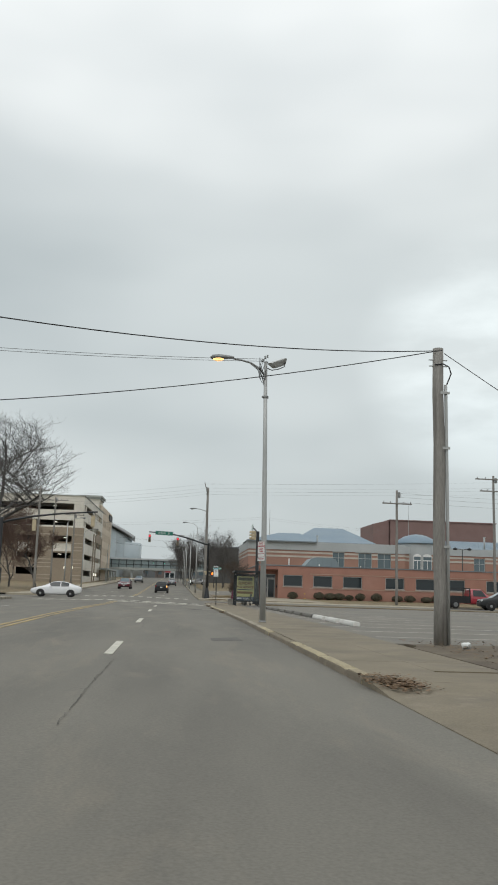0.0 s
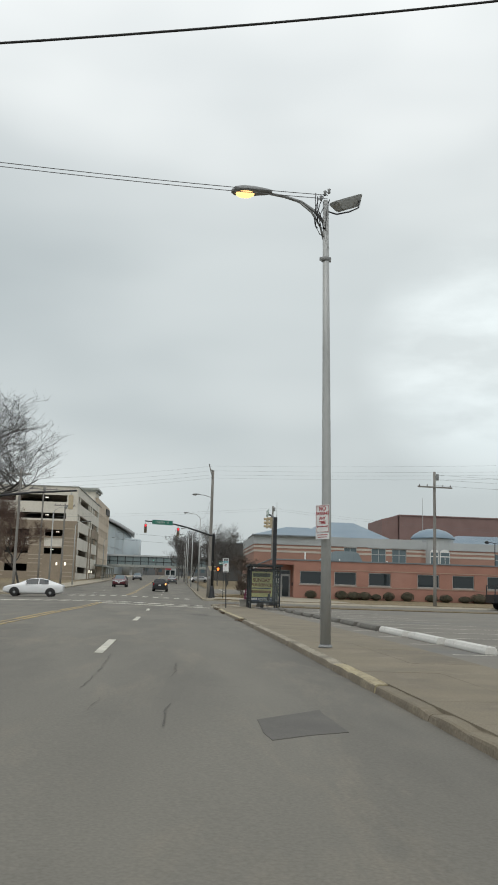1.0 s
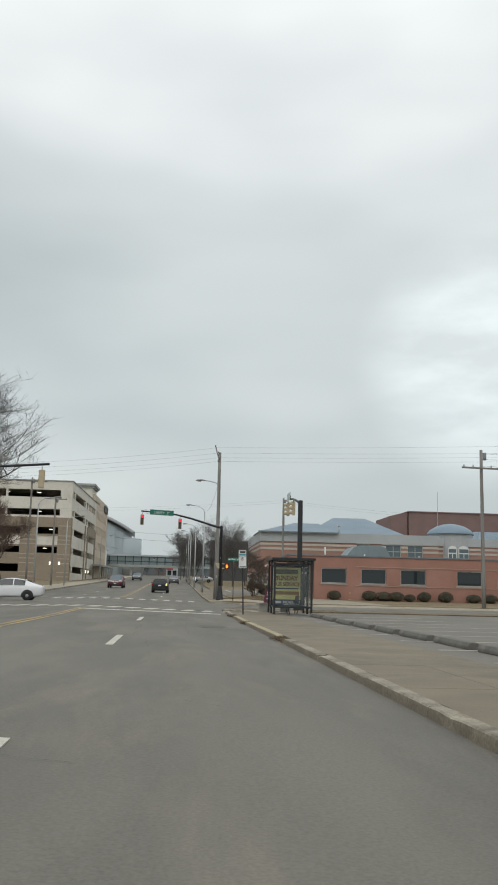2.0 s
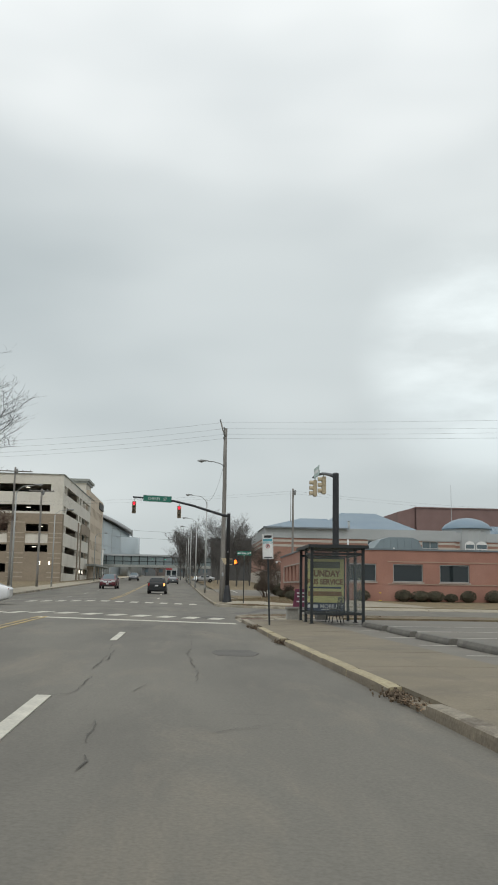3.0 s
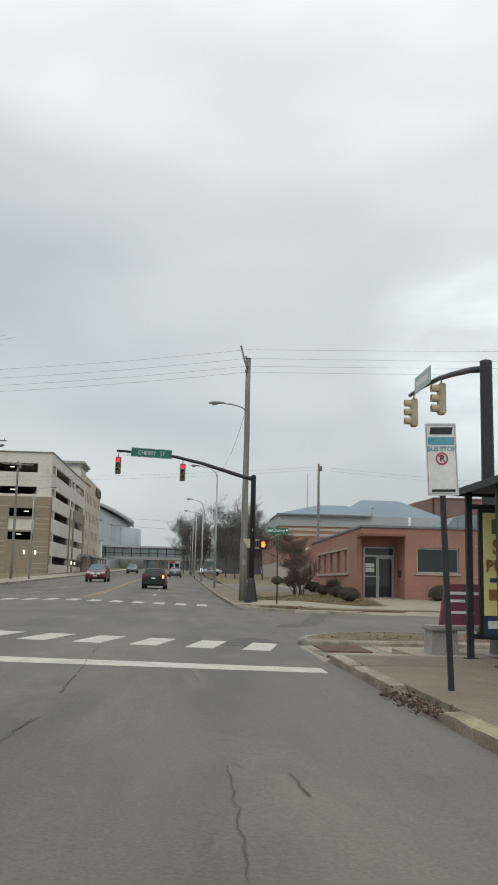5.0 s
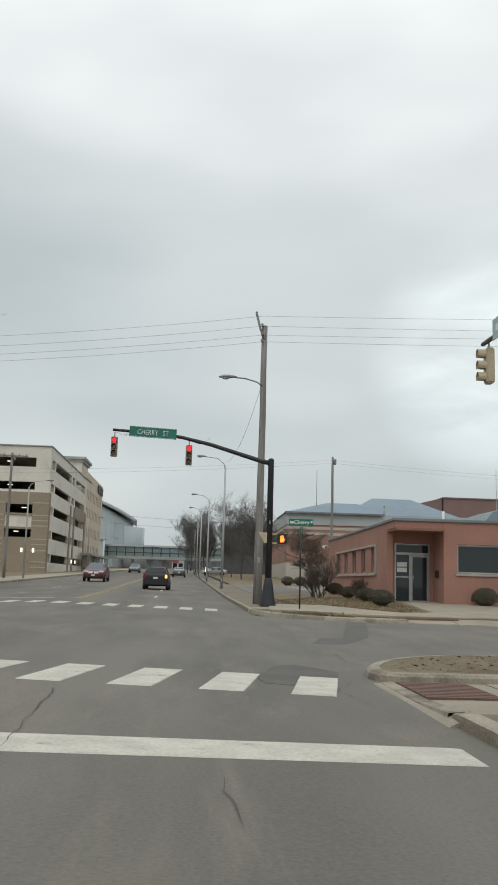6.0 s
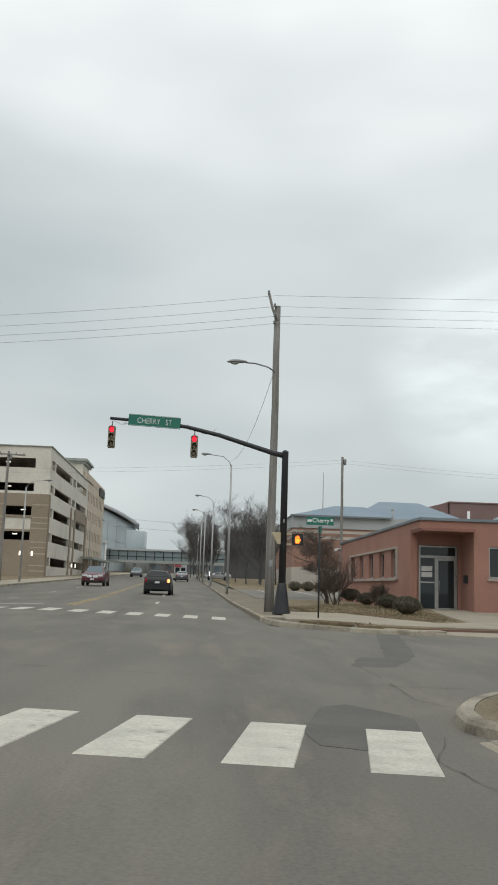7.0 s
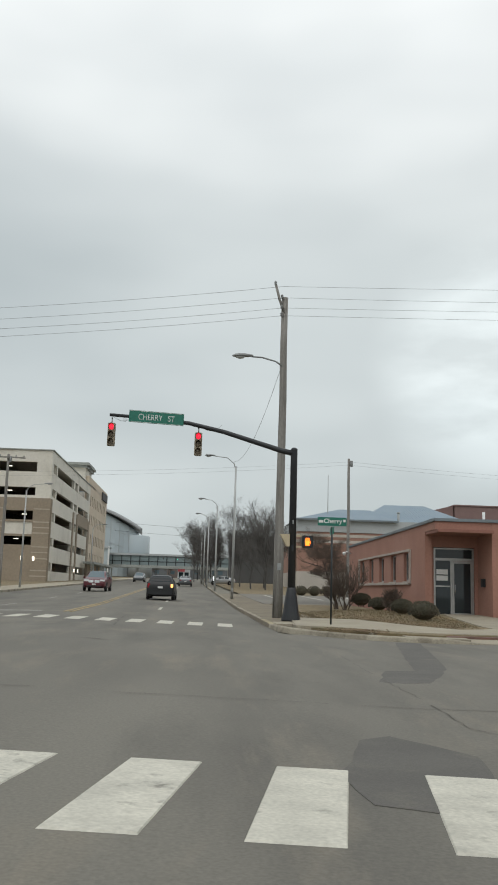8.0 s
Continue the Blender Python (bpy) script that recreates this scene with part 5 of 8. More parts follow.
    for x in (-3.6, -1.9):
        part("wall_light", boxes((x, x + 0.25, -0.3, -0.175, 4.5, 5.1), bevel=0.02), M["lamp_white"], b, "lit white wall lamp")
    for y in (22.0, 26.0):
        part("wall_light", boxes((0.2, 0.35, y, y + 0.3, 3.4, 4.0), bevel=0.02), M["lamp_white"], b)
    part("coping", boxes((-34.1, 0.15, -0.15, 0.5, 20.703, 20.85), (-0.5, 0.15, 0.51, 37.5, 20.703, 20.85)), M["garage_trim"], b)
    # stair tower
    part("stair_tower", boxes((-6.1, -1.3, 38.0, 46.0, g0 - 0.5, 25.0)), M["garage_cream"], b, "cream stair tower")
    part("tower_cornice", boxes((-6.7, -0.55, 37.2, 46.8, 25.003, 25.5), (-6.4, -0.9, 37.6, 37.99, 24.5, 25.0), (-1.29, -0.9, 38.0, 46.4, 24.5, 25.0)), M["garage_trim"], b, "grey overhanging cornice")
    for z in (4.5, 8.2, 12, 15.8, 19.6):
        part("tower_window", boxes((-1.296, -1.25, 39.4, 41.8, z, z + 2.8)), M["pane_pale"], b)
        part("tower_window", boxes((-2.25, -1.55, 37.95, 37.996, z, z + 2.8)), M["pane_pale"], b)
    part("entrance_canopy", boxes((0.46, 2.6, 30.0, 44, 5.2, 5.6), (2.2, 2.5, 30.5, 30.8, g0 - 0.4, 5.2), (2.2, 2.5, 43.2, 43.5, g0 - 0.4, 5.2)), M["garage_trim"], b, "grey steel entrance canopy")


parking_garage()


def office_block():
    """Tan block with rows of windows beyond the car park."""
    b = thing("tan_office_block", pose(-21.4, 230.5, 0) @ Matrix.Diagonal((1, 0.93, 0.955, 1)), "tan five-storey block with rows of small windows", "building")
    rows = (4.2, 8.0, 11.9, 15.7)
    holes = [(1.2 + 3.0 * k, 2.4 + 3.0 * k, z + 1.4, z + 3.5) for k in range(11) for z in rows[0:4]]
    bm = fresh()
    wall_with_holes(bm, 0, 36, 1.5, 22.7, holes, 0.0, 0.4)
    bmesh.ops.transform(bm, matrix=ALONG_Y, verts=bm.verts)
    box(bm, -20, -0.41, 0.0, 0.4, 1.5, 22.7)
    part("wall", bm, M["office_tan"], b)
    for a, c, z0, z1 in holes:
        f = boxes((-0.16, -0.13, a, c, z0, z1))
        part("window", f, M["pane_blue"], b)
    part("roof_sign", boxes((0.004, 0.3, 24, 34, 20.3, 22.0)), M["brown_block"], b, "dark lettered band under the roof edge")
    part("roof", boxes((-20, 0, 0.41, 36, 21.0, 21.3)), M["garage_trim"], b)
    part("street_canopy", boxes((0.004, 2.4, 2, 34, 5.3, 5.7)), M["garage_trim"], b)
    for k in range(6):
        part("canopy_post", boxes((2.0, 2.3, 3 + 6 * k, 3.3 + 6 * k, 1.6, 5.3)), M["garage_trim"], b)


office_block()


def arena():
    """Glass-walled arena with a curved sloping roof, far down the street."""
    b = thing("arena_building", pose(0, 370, 0), "pale glass-fronted arena with a curved overhanging roof", "arena")
    n = 20
    plan = []
    for k in range(n + 1):
        x = -52 + 30.0 * k / n
        d = -21.3 - x
        plan.append((x, 10.0 * max(0.0, (k / n - 0.6) / 0.4) ** 2.4, 21.0 + 0.66 * d - 0.0121 * d * d))
    bm = fresh()
    sheet(bm, [[(x, y, 4.5) for x, y, z in plan], [(x, y, z - 1.2) for x, y, z in plan]])
    part("curtain_wall", bm, M["pane_pale"], b, "pale blue-grey glass curtain wall")
    for x, y, z in plan[::2]:
        part("mullion", boxes((x - 0.07, x + 0.07, y - 0.15, y - 0.01, 4.5, z - 1.2)), M["cladding"], b)
    for f in (0.3, 0.55, 0.8):
        bm = fresh()
        tube(bm, [(x, y - 0.1, 4.5 + (z - 5.7) * f) for x, y, z in plan], 0.07, 4)
        part("transom", bm, M["cladding"], b)
    bm = fresh()
    sec = ((-1.6, -0.15), (-1.9, 0.1), (-1.7, 0.55), (-1.0, 0.8), (9.0, 1.6), (9.0, -0.9), (-1.0, -0.9))
    sheet(bm, [[(x + 0.7 * k / n, y + o, z - 0.6 + h) for o, h in sec] for k, (x, y, z) in enumerate(plan)])
    part("roof_edge", bm, M["lamp_grey"], b, "dark curved roof edge")
    bm = fresh()
    lathe(bm, [(9.0, 4.5), (9.0, 19.0), (8.7, 19.3), (0.1, 19.6)], 28, (-27.0, 14.0, 0))
    part("rotunda", bm, M["pane_pale"], b, "lower round glazed wing")
    bm = fresh()
    lathe(bm, [(4.2, 4.5), (4.2, 12.4), (0.1, 12.6)], 20, (-20.5, 4.0, 0))
    part("entrance_drum", bm, M["cladding"], b)
    part("hall", boxes((-60, -24, 12, 50, 4.5, 20.0)), M["cladding"], b)


arena()


def skybridge():
    """Glazed footbridge across the street."""
    b = thing("glass_skybridge", pose(-15, 356, -0.9), "long glazed steel footbridge spanning the street", "footbridge")
    x0, x1 = -19, 28
    part("floor_beam", boxes((x0, x1, -2.5, 2.5, 8.2, 9.1)), M["garage_trim"], b)
    part("roof", boxes((x0, x1, -2.8, 2.8, 12.2, 12.8)), M["cladding"], b)
    part("glazing", boxes((x0 + 0.1, x1 - 0.1, -2.3, -2.25, 9.1, 12.2)), M["pane_bridge"], b)
    part("handrail_band", boxes((x0 + 0.1, x1 - 0.1, -2.42, -2.31, 10.2, 10.4)), M["steel_frame"], b)
    n = 16
    for k in range(n + 1):
        x = x0 + (x1 - x0) * k / n
        part("mullion", boxes((x - 0.13, x + 0.13, -2.5, -2.31, 9.1, 12.2)), M["steel_frame"], b)
    for x in (x0 + 4, x0 + 14, x1 - 9, x1 - 3):
        part("column", boxes((x - 0.5, x + 0.5, -0.5, 0.5, 3.4, 8.2)), M["cladding"], b)
    part("stair_hall", boxes((-17.6, -14.2, -9, -3.2, 3.2, 14.0)), M["pane_pale"], b)
    part("stair_post", boxes((-14.1, -13.6, -9.4, -8.9, 3.2, 14.6)), M["sign_white"], b)
    part("stair_roof", boxes((-18.0, -13.6, -9.6, -3.2, 14.003, 14.4)), M["cladding"], b)


skybridge()


def far_buildings():
    """What closes the street far behind the footbridge."""
    for name, label, x0, x1, y, h, m in (("far_building", "hazy pale building far down the street", -36, -14.5, 470, 9, "far_grey"), ("far_building", "hazy brick building far down the street", -15.5, -2.5, 490, 10, "far_brown"),
                                         ("far_building", "hazy grey building far down the street", -4, 16, 450, 9, "far_grey"), ("far_building", "dark brown block behind the street trees", 7.0, 40, 262, 10.5, "brown_block")):
        b = thing(name, pose(0, y, 0), label, "building")
        holes = [(x0 + 2 + 3.5 * k, x0 + 4 + 3.5 * k, gz(y) + 2 + 3.4 * r, gz(y) + 3.7 + 3.4 * r) for k in range(int((x1 - x0 - 3) / 3.5)) for r in range(int(h / 3.6)) if m != "brown_block"]
        bm = fresh()
        wall_with_holes(bm, x0, x1, gz(y) - 1, gz(y) + h, holes, 0, 0.5)
        box(bm, x0, x0 + 0.5, 0.51, 12, gz(y) - 1, gz(y) + h)
        part("wall", bm, M[m], b)
        for a, c, z0, z1 in holes:
            part("window", boxes((a, c, 0.2, 0.25, z0, z1)), M["pane_blue"], b)
        part("roof", boxes((x0 - 0.3, x1 + 0.3, -0.3, 12, gz(y) + h + 0.003, gz(y) + h + 0.4)), M["coping"], b)


far_buildings()


def far_shop():
    """Low shop with a red fascia, seen under the footbridge."""
    b = thing("far_shop", pose(-6.2, 438, gz(438)), "small pale far-off shop with a red fascia", "building")
    bm = fresh()
    wall_with_holes(bm, -2.6, 2.6, -0.5, 5.2, [(-2.1, -0.3, 0.3, 2.6), (0.3, 2.1, 0.3, 2.6)], 0, 0.4)
    box(bm, -2.6, -2.2, 0.41, 8, -0.5, 5.2)
    box(bm, 2.2, 2.6, 0.41, 8, -0.5, 5.2)
    part("wall", bm, M["cladding"], b)
    part("roof", boxes((-2.8, 2.8, -0.2, 8.2, 5.203, 5.45)), M["coping"], b)
    part("fascia", boxes((-2.5, 0.4, -0.16, -0.003, 2.8, 4.4), bevel=0.02), M["ink_red"], b, "red shop fascia")
    for x in (-2.1, 0.3):
        part("shop_window", boxes((x, x + 1.8, 0.15, 0.2, 0.3, 2.6)), M["pane_dark"], b)


far_shop()


def far_van(x, y):
    """White box van at the end of the street."""
    p = thing("box_van", pose(x, y, gz(y)), "white box van standing far down the street", "van")
    part("cargo_box", boxes((-1.15, 1.15, 0.0, 4.2, 0.75, 3.1), bevel=0.06), M["car_white"], p)
    part("cab", boxes((-1.0, 1.0, 4.21, 5.8, 0.6, 2.2), bevel=0.12), M["car_white"], p)
    part("bumper", boxes((-1.05, 1.05, -0.12, -0.003, 0.5, 0.74), bevel=0.02), M["plastic"], p)
    for sx in (-0.95, 0.95):
        part("taillight", boxes((sx - 0.09, sx + 0.09, -0.03, -0.003, 0.8, 1.1)), M["tail_red"], p)
        for wy in (0.9, 4.8):
            bm = fresh()
            lathe(bm, [(0.2, 0.0), (0.36, 0.01), (0.38, 0.05), (0.38, 0.2), (0.36, 0.24), (0.2, 0.25)], 16, (0, 0, 0), "x")
            part("wheel", moved(bm, pose(sx - 0.125, wy, 0.38)), M["rubber"], p)


far_van(-21.5, 400)

# ---------------------------------------------------------------- street lamps, signals, poles, wires
def cobra_head(parent, m, lens, length=0.72):
    """A drop-lens street lamp head that points along local +x from its arm."""
    bm = fresh()
    secs = ((0.0, 0.05, 0.05), (0.1, 0.09, 0.07), (0.3, 0.13, 0.1), (0.5, 0.15, 0.11), (0.66, 0.13, 0.09), (length, 0.05, 0.03))
    rows = [[(x, w * math.cos(a), 0.02 + h * math.sin(a) * (1 if math.sin(a) > 0 else 0.35)) for a in np.linspace(0, 2 * math.pi, 13)] for x, w, h in secs]
    sheet(bm, rows)
    bmesh.ops.remove_doubles(bm, verts=bm.verts, dist=0.0005)
    bmesh.ops.transform(bm, matrix=m, verts=bm.verts)
    head = part("lamp_head", bm, M["lamp_grey"], parent, smooth=True)
    bm = fresh()
    bmesh.ops.create_uvsphere(bm, u_segments=14, v_segments=8, radius=1)
    bmesh.ops.transform(bm, matrix=m @ pose(0.48, 0, -0.01) @ Matrix.Diagonal((0.17, 0.115, 0.075, 1)), verts=bm.verts)
    part("lens", bm, lens, head, smooth=True)
    return head


def near_lamp():
    x, y = 3.3, 30.6
    z0 = gz(y) + 0.115
    p = thing("street_lamp", pose(x, y, z0) @ Matrix.Diagonal((1.16, 1.16, 1.148, 1)), "tall galvanised street lamp with a lit sodium head and floodlight", "street lamp")
    bm = fresh()
    tube(bm, [(0, 0, 0), (-0.02, 0.02, 2.5), (-0.06, 0.05, 5.0), (-0.11, 0.1, 7.85)], 0.09, 14, 0.052)
    part("pole", bm, M["steel_grey"], p)
    bm = fresh()
    lathe(bm, [(0.115, 0.0), (0.115, 0.02), (0.102, 0.035), (0.094, 0.05)], 14)
    part("base_collar", bm, M["lamp_grey"], p)
    bm = fresh()
    lathe(bm, [(0.062, 0.0), (0.075, 0.01), (0.075, 0.07), (0.062, 0.08)], 12, (-0.1, 0.085, 6.7))
    box(bm, -0.2, -0.165, 0.06, 0.11, 6.72, 6.77)
    box(bm, -0.035, -0.0, 0.06, 0.11, 6.7, 6.78)
    part("clamp", bm, M["lamp_grey"], p)
    bm = fresh()
    tube(bm, [(-0.12, 0.1, 7.42), (-0.3, 0.08, 7.63), (-0.55, 0.05, 7.78), (-0.85, 0.02, 7.85), (-1.12, 0.0, 7.88)], 0.032, 8, 0.026)
    part("arm", bm, M["lamp_grey"], p)
    bm = fresh()
    tube(bm, [(-0.12, 0.1, 7.05), (-0.2, 0.08, 7.35), (-0.36, 0.06, 7.6), (-0.62, 0.04, 7.8)], 0.018, 6)
    part("arm_brace", bm, M["lamp_grey"], p)
    cobra_head(p, pose(-1.08, 0, 7.88, 0, 2, 180), M["sodium"], 0.72)
    bm = fresh()
    # floodlight: a tapering box on a U bracket
    lo = [(-0.17, -0.1, -0.1), (0.2, -0.1, -0.1), (0.2, 0.12, -0.1), (-0.17, 0.12, -0.1)]
    hi = [(-0.27, -0.15, 0.09), (0.29, -0.15, 0.09), (0.29, 0.18, 0.09), (-0.27, 0.18, 0.09)]
    v0, v1 = [bm.verts.new(q) for q in lo], [bm.verts.new(q) for q in hi]
    for k in range(4):
        bm.faces.new((v0[k], v0[(k + 1) % 4], v1[(k + 1) % 4], v1[k]))
    bm.faces.new(v0[::-1]), bm.faces.new(v1)
    bmesh.ops.bevel(bm, geom=list(bm.edges), offset=0.02, segments=2, affect="EDGES")
    tilt = pose(0.26, 0.05, 7.8, 14, -24, 12)
    bmesh.ops.transform(bm, matrix=tilt, verts=bm.verts)
    flood = part("floodlight", bm, M["steel_grey"], p, "grey floodlight box aimed at the lot")
    part("flood_glass", moved(boxes((-0.24, 0.26, -0.12, 0.15, 0.091, 0.1)), tilt), M["lens_clear"], flood)
    bm = fresh()
    tube(bm, [(-0.08, 0.1, 7.66), (0.08, 0.03, 7.58), (0.3, -0.02, 7.62), (0.46, -0.04, 7.7), (0.47, -0.03, 7.84)], 0.014, 6)
    part("flood_bracket", bm, M["black_metal"], flood)
    rng = random.Random(3)
    for k in range(7):
        a, c = Vector((-0.1 + rng.uniform(-0.2, 0.06), 0.08, 7.9 + rng.uniform(-0.15, 0.12))), Vector((-0.13 + rng.uniform(-0.25, 0.1), 0.05, 7.0 + rng.uniform(0, 0.5)))
        bm = fresh()
        mid = (a + c) / 2 + Vector((rng.uniform(-0.16, 0.02), -0.05, -0.1))
        tube(bm, [a, (a + mid) / 2 + Vector((-0.03, 0, -0.02)), mid, (mid + c) / 2 + Vector((-0.02, 0, -0.05)), c], 0.008, 5)
        part("cable", bm, M["wire"], p)
    for dx, dz in ((-0.2, 7.83), (-0.13, 7.93), (-0.06, 7.97)):
        bm = fresh()
        lathe(bm, [(0.012, 0), (0.035, 0.02), (0.02, 0.05), (0.035, 0.08), (0.012, 0.1)], 8, (dx, 0.05, dz))
        part("insulator", bm, M["lamp_grey"], p)
    # the sign strapped to it
    s = thing("no_parking_sign", pose(x - 0.12, y - 0.15, z0 + 2.42, 0, -1, -52) @ Matrix.Scale(1.15, 4), "white no parking sign with red letters on the lamp pole", "sign")
    bm = boxes((-0.152, 0.152, -0.002, 0.002, -0.23, 0.23))
    part("plate", bm, M["sign_white"], s)
    for k, (t, sz, z) in enumerate((("NO", 0.085, 0.165), ("PARKING", 0.062, 0.085), ("ANY", 0.06, 0.005), ("TIME", 0.06, -0.065))):
        writing("lettering", t, sz * 1.15, M["ink_red"], s, pose(0, -0.0045, z), bold=0.002)
    part("arrow", boxes((-0.1, 0.1, -0.006, -0.0025, -0.137, -0.123), (-0.115, -0.1, -0.006, -0.0025, -0.145, -0.115), (0.1, 0.115, -0.006, -0.0025, -0.145, -0.115)), M["ink_red"], s)
    part("border", boxes((-0.143, 0.143, -0.005, -0.0025, 0.214, 0.22), (-0.143, 0.143, -0.005, -0.0025, -0.222, -0.216), (-0.143, -0.137, -0.005, -0.0025, -0.216, 0.214), (0.137, 0.143, -0.005, -0.0025, -0.216, 0.214)), M["ink_red"], s)
    lower = part("lower_plate", boxes((-0.152, 0.152, -0.002, 0.002, -0.34, -0.238)), M["sign_white"], s)
    part("small_print", boxes((-0.12, 0.12, -0.005, -0.0025, -0.275, -0.262), (-0.1, 0.1, -0.005, -0.0025, -0.312, -0.3)), M["ink_red"], lower)
    for z in (-0.15, 0.15):
        part("strap", moved(boxes((-0.02, 0.02, 0.003, 0.06, z - 0.012, z + 0.012)), Matrix.Identity(4)), M["steel_grey"], s)


near_lamp()


def wood_pole(name, x, y, h, r0, r1, label, lean=(0, 0), base=None):
    z0 = gz(y) + 0.1 if base is None else base
    p = thing(name, pose(x, y, z0), label, "utility pole")
    bm = fresh()
    n = 6
    tube(bm, [(lean[0] * k / n + 0.012 * math.sin(k * 2.1), lean[1] * k / n, h * k / n) for k in range(n + 1)], r0, 14, r1)
    part("pole", bm, M["wood_pole"], p)
    return p


near = wood_pole("utility_pole", 6.42, 20.6, 6.03, 0.135, 0.11, "short weathered wooden utility pole with a conduit", (-0.02, 0))
near.scale = (1.14, 1.14, 1.14)
bm = fresh()
tube(bm, [(0.15, -0.06, 0), (0.14, -0.06, 2.5), (0.125, -0.05, 5.0), (0.12, -0.05, 5.25)], 0.035, 8)
part("conduit", bm, M["steel_grey"], near, "grey cable conduit up the pole")
for z in (1.9, 3.9, 5.05):
    part("conduit_strap", boxes((-0.02, 0.19, -0.11, -0.085, z, z + 0.05)), M["steel_grey"], near)
bm = fresh()
tube(bm, [(0.12, -0.05, 5.2), (0.2, -0.06, 5.4), (0.24, -0.05, 5.5), (0.19, -0.06, 5.64), (0.05, -0.12, 5.68), (-0.12, -0.1, 5.66)], 0.014, 6)
part("service_cable", bm, M["wire"], near)
for z in (5.68, 5.55):
    bm = fresh()
    frustum(bm, (-0.22, -0.02, z + 0.1), (0.17, -0.02, z + 0.1), 0.012, 0.012, 6)
    part("through_bolt", bm, M["steel_grey"], near)


def span(name, a, b, sag, r, label, n=24, group="overhead wires"):
    a, b = Vector(a), Vector(b)
    bm = fresh()
    tube(bm, [a.lerp(b, k / n) - Vector((0, 0, 4 * sag * (k / n) * (1 - k / n))) for k in range(n + 1)], r, 5)
    return solid(name, bm, M["wire"] if r > 0.009 else M["wire_thin"], label, "wire", group=group)


span("overhead_wire", (6.4, 20.55, 7.0), (-18.5, 3.0, 6.3), 1.5, 0.011, "thick black cable slung across the street", 40)
span("overhead_wire", (6.42, 20.3, 6.95), (-17.6, 21.1, 5.13), 0.85, 0.011, "thick black cable slung across the street", 40)
span("overhead_wire", (6.55, 20.6, 6.95), (24.7, 35.3, 3.4), 0.28, 0.01, "black cable from the wooden pole over the lot")
span("overhead_wire", (3.2, 30.6, 9.3), (-18.5, 25.0, 8.6), 0.4, 0.008, "thin feed wire to the street lamp")
span("overhead_wire", (3.2, 30.6, 9.22), (-18.5, 24.9, 8.42), 0.38, 0.008, "thin feed wire to the street lamp")
off = thing("utility_pole", pose(-18.55, 23.5, 0.2), "bare wooden utility pole across the street", "utility pole")
bm = fresh()
frustum(bm, (0, 0, 0), (0, 0, 9.2), 0.15, 0.11, 12)
part("pole", bm, M["wood_pole"], off)
off2 = thing("utility_pole", pose(-18.55, 2.7, 0.2), "bare wooden utility pole across the street", "utility pole")
bm = fresh()
frustum(bm, (0, 0, 0), (0, 0, 9.2), 0.15, 0.11, 12)
part("pole", bm, M["wood_pole"], off2)


def signal_head(parent, at, facing, lit, housing, back=None):
    """Three-lens signal head hung at a point; facing: degrees about z from -y."""
    m = pose(*at, 0, 0, facing) @ Matrix.Diagonal((0.86, 1, 1, 1))
    body = part("signal_head", moved(boxes((-0.15, 0.15, -0.02, 0.16, -0.8, 0.0), bevel=0.025), m), M[housing], parent)
    for k in range(3):
        z = -0.14 - 0.26 * k
        bm = fresh()
        # visor: an open tube cut away below
        rows = [[(0.115 * math.sin(a), y, z + 0.115 * math.cos(a)) for a in np.linspace(-2.2, 2.2, 13)] for y in (-0.02, -0.2)]
        rows2 = [[(0.108 * math.sin(a), y, z + 0.108 * math.cos(a)) for a in np.linspace(-2.2, 2.2, 13)] for y in (-0.2, -0.02)]
        sheet(bm, rows + rows2)
        part("visor", moved(bm, m), M[housing], body)
        bm = fresh()
        lathe(bm, [(0.1, -0.022), (0.085, -0.05), (0.05, -0.065), (0.005, -0.07)], 16, (0, 0, z), "y")
        part("lens", moved(bm, m), M["lens_red"] if (lit == "red" and k == 0) else M["lens_green"] if (lit == "green" and k == 2) else M["lens_dark"], body)
    bm = fresh()
    frustum(bm, (0, 0.07, 0.0), (0, 0.07, 0.2), 0.025, 0.025, 8)
    part("hanger", moved(bm, m), M["steel_grey"], body)
    return body


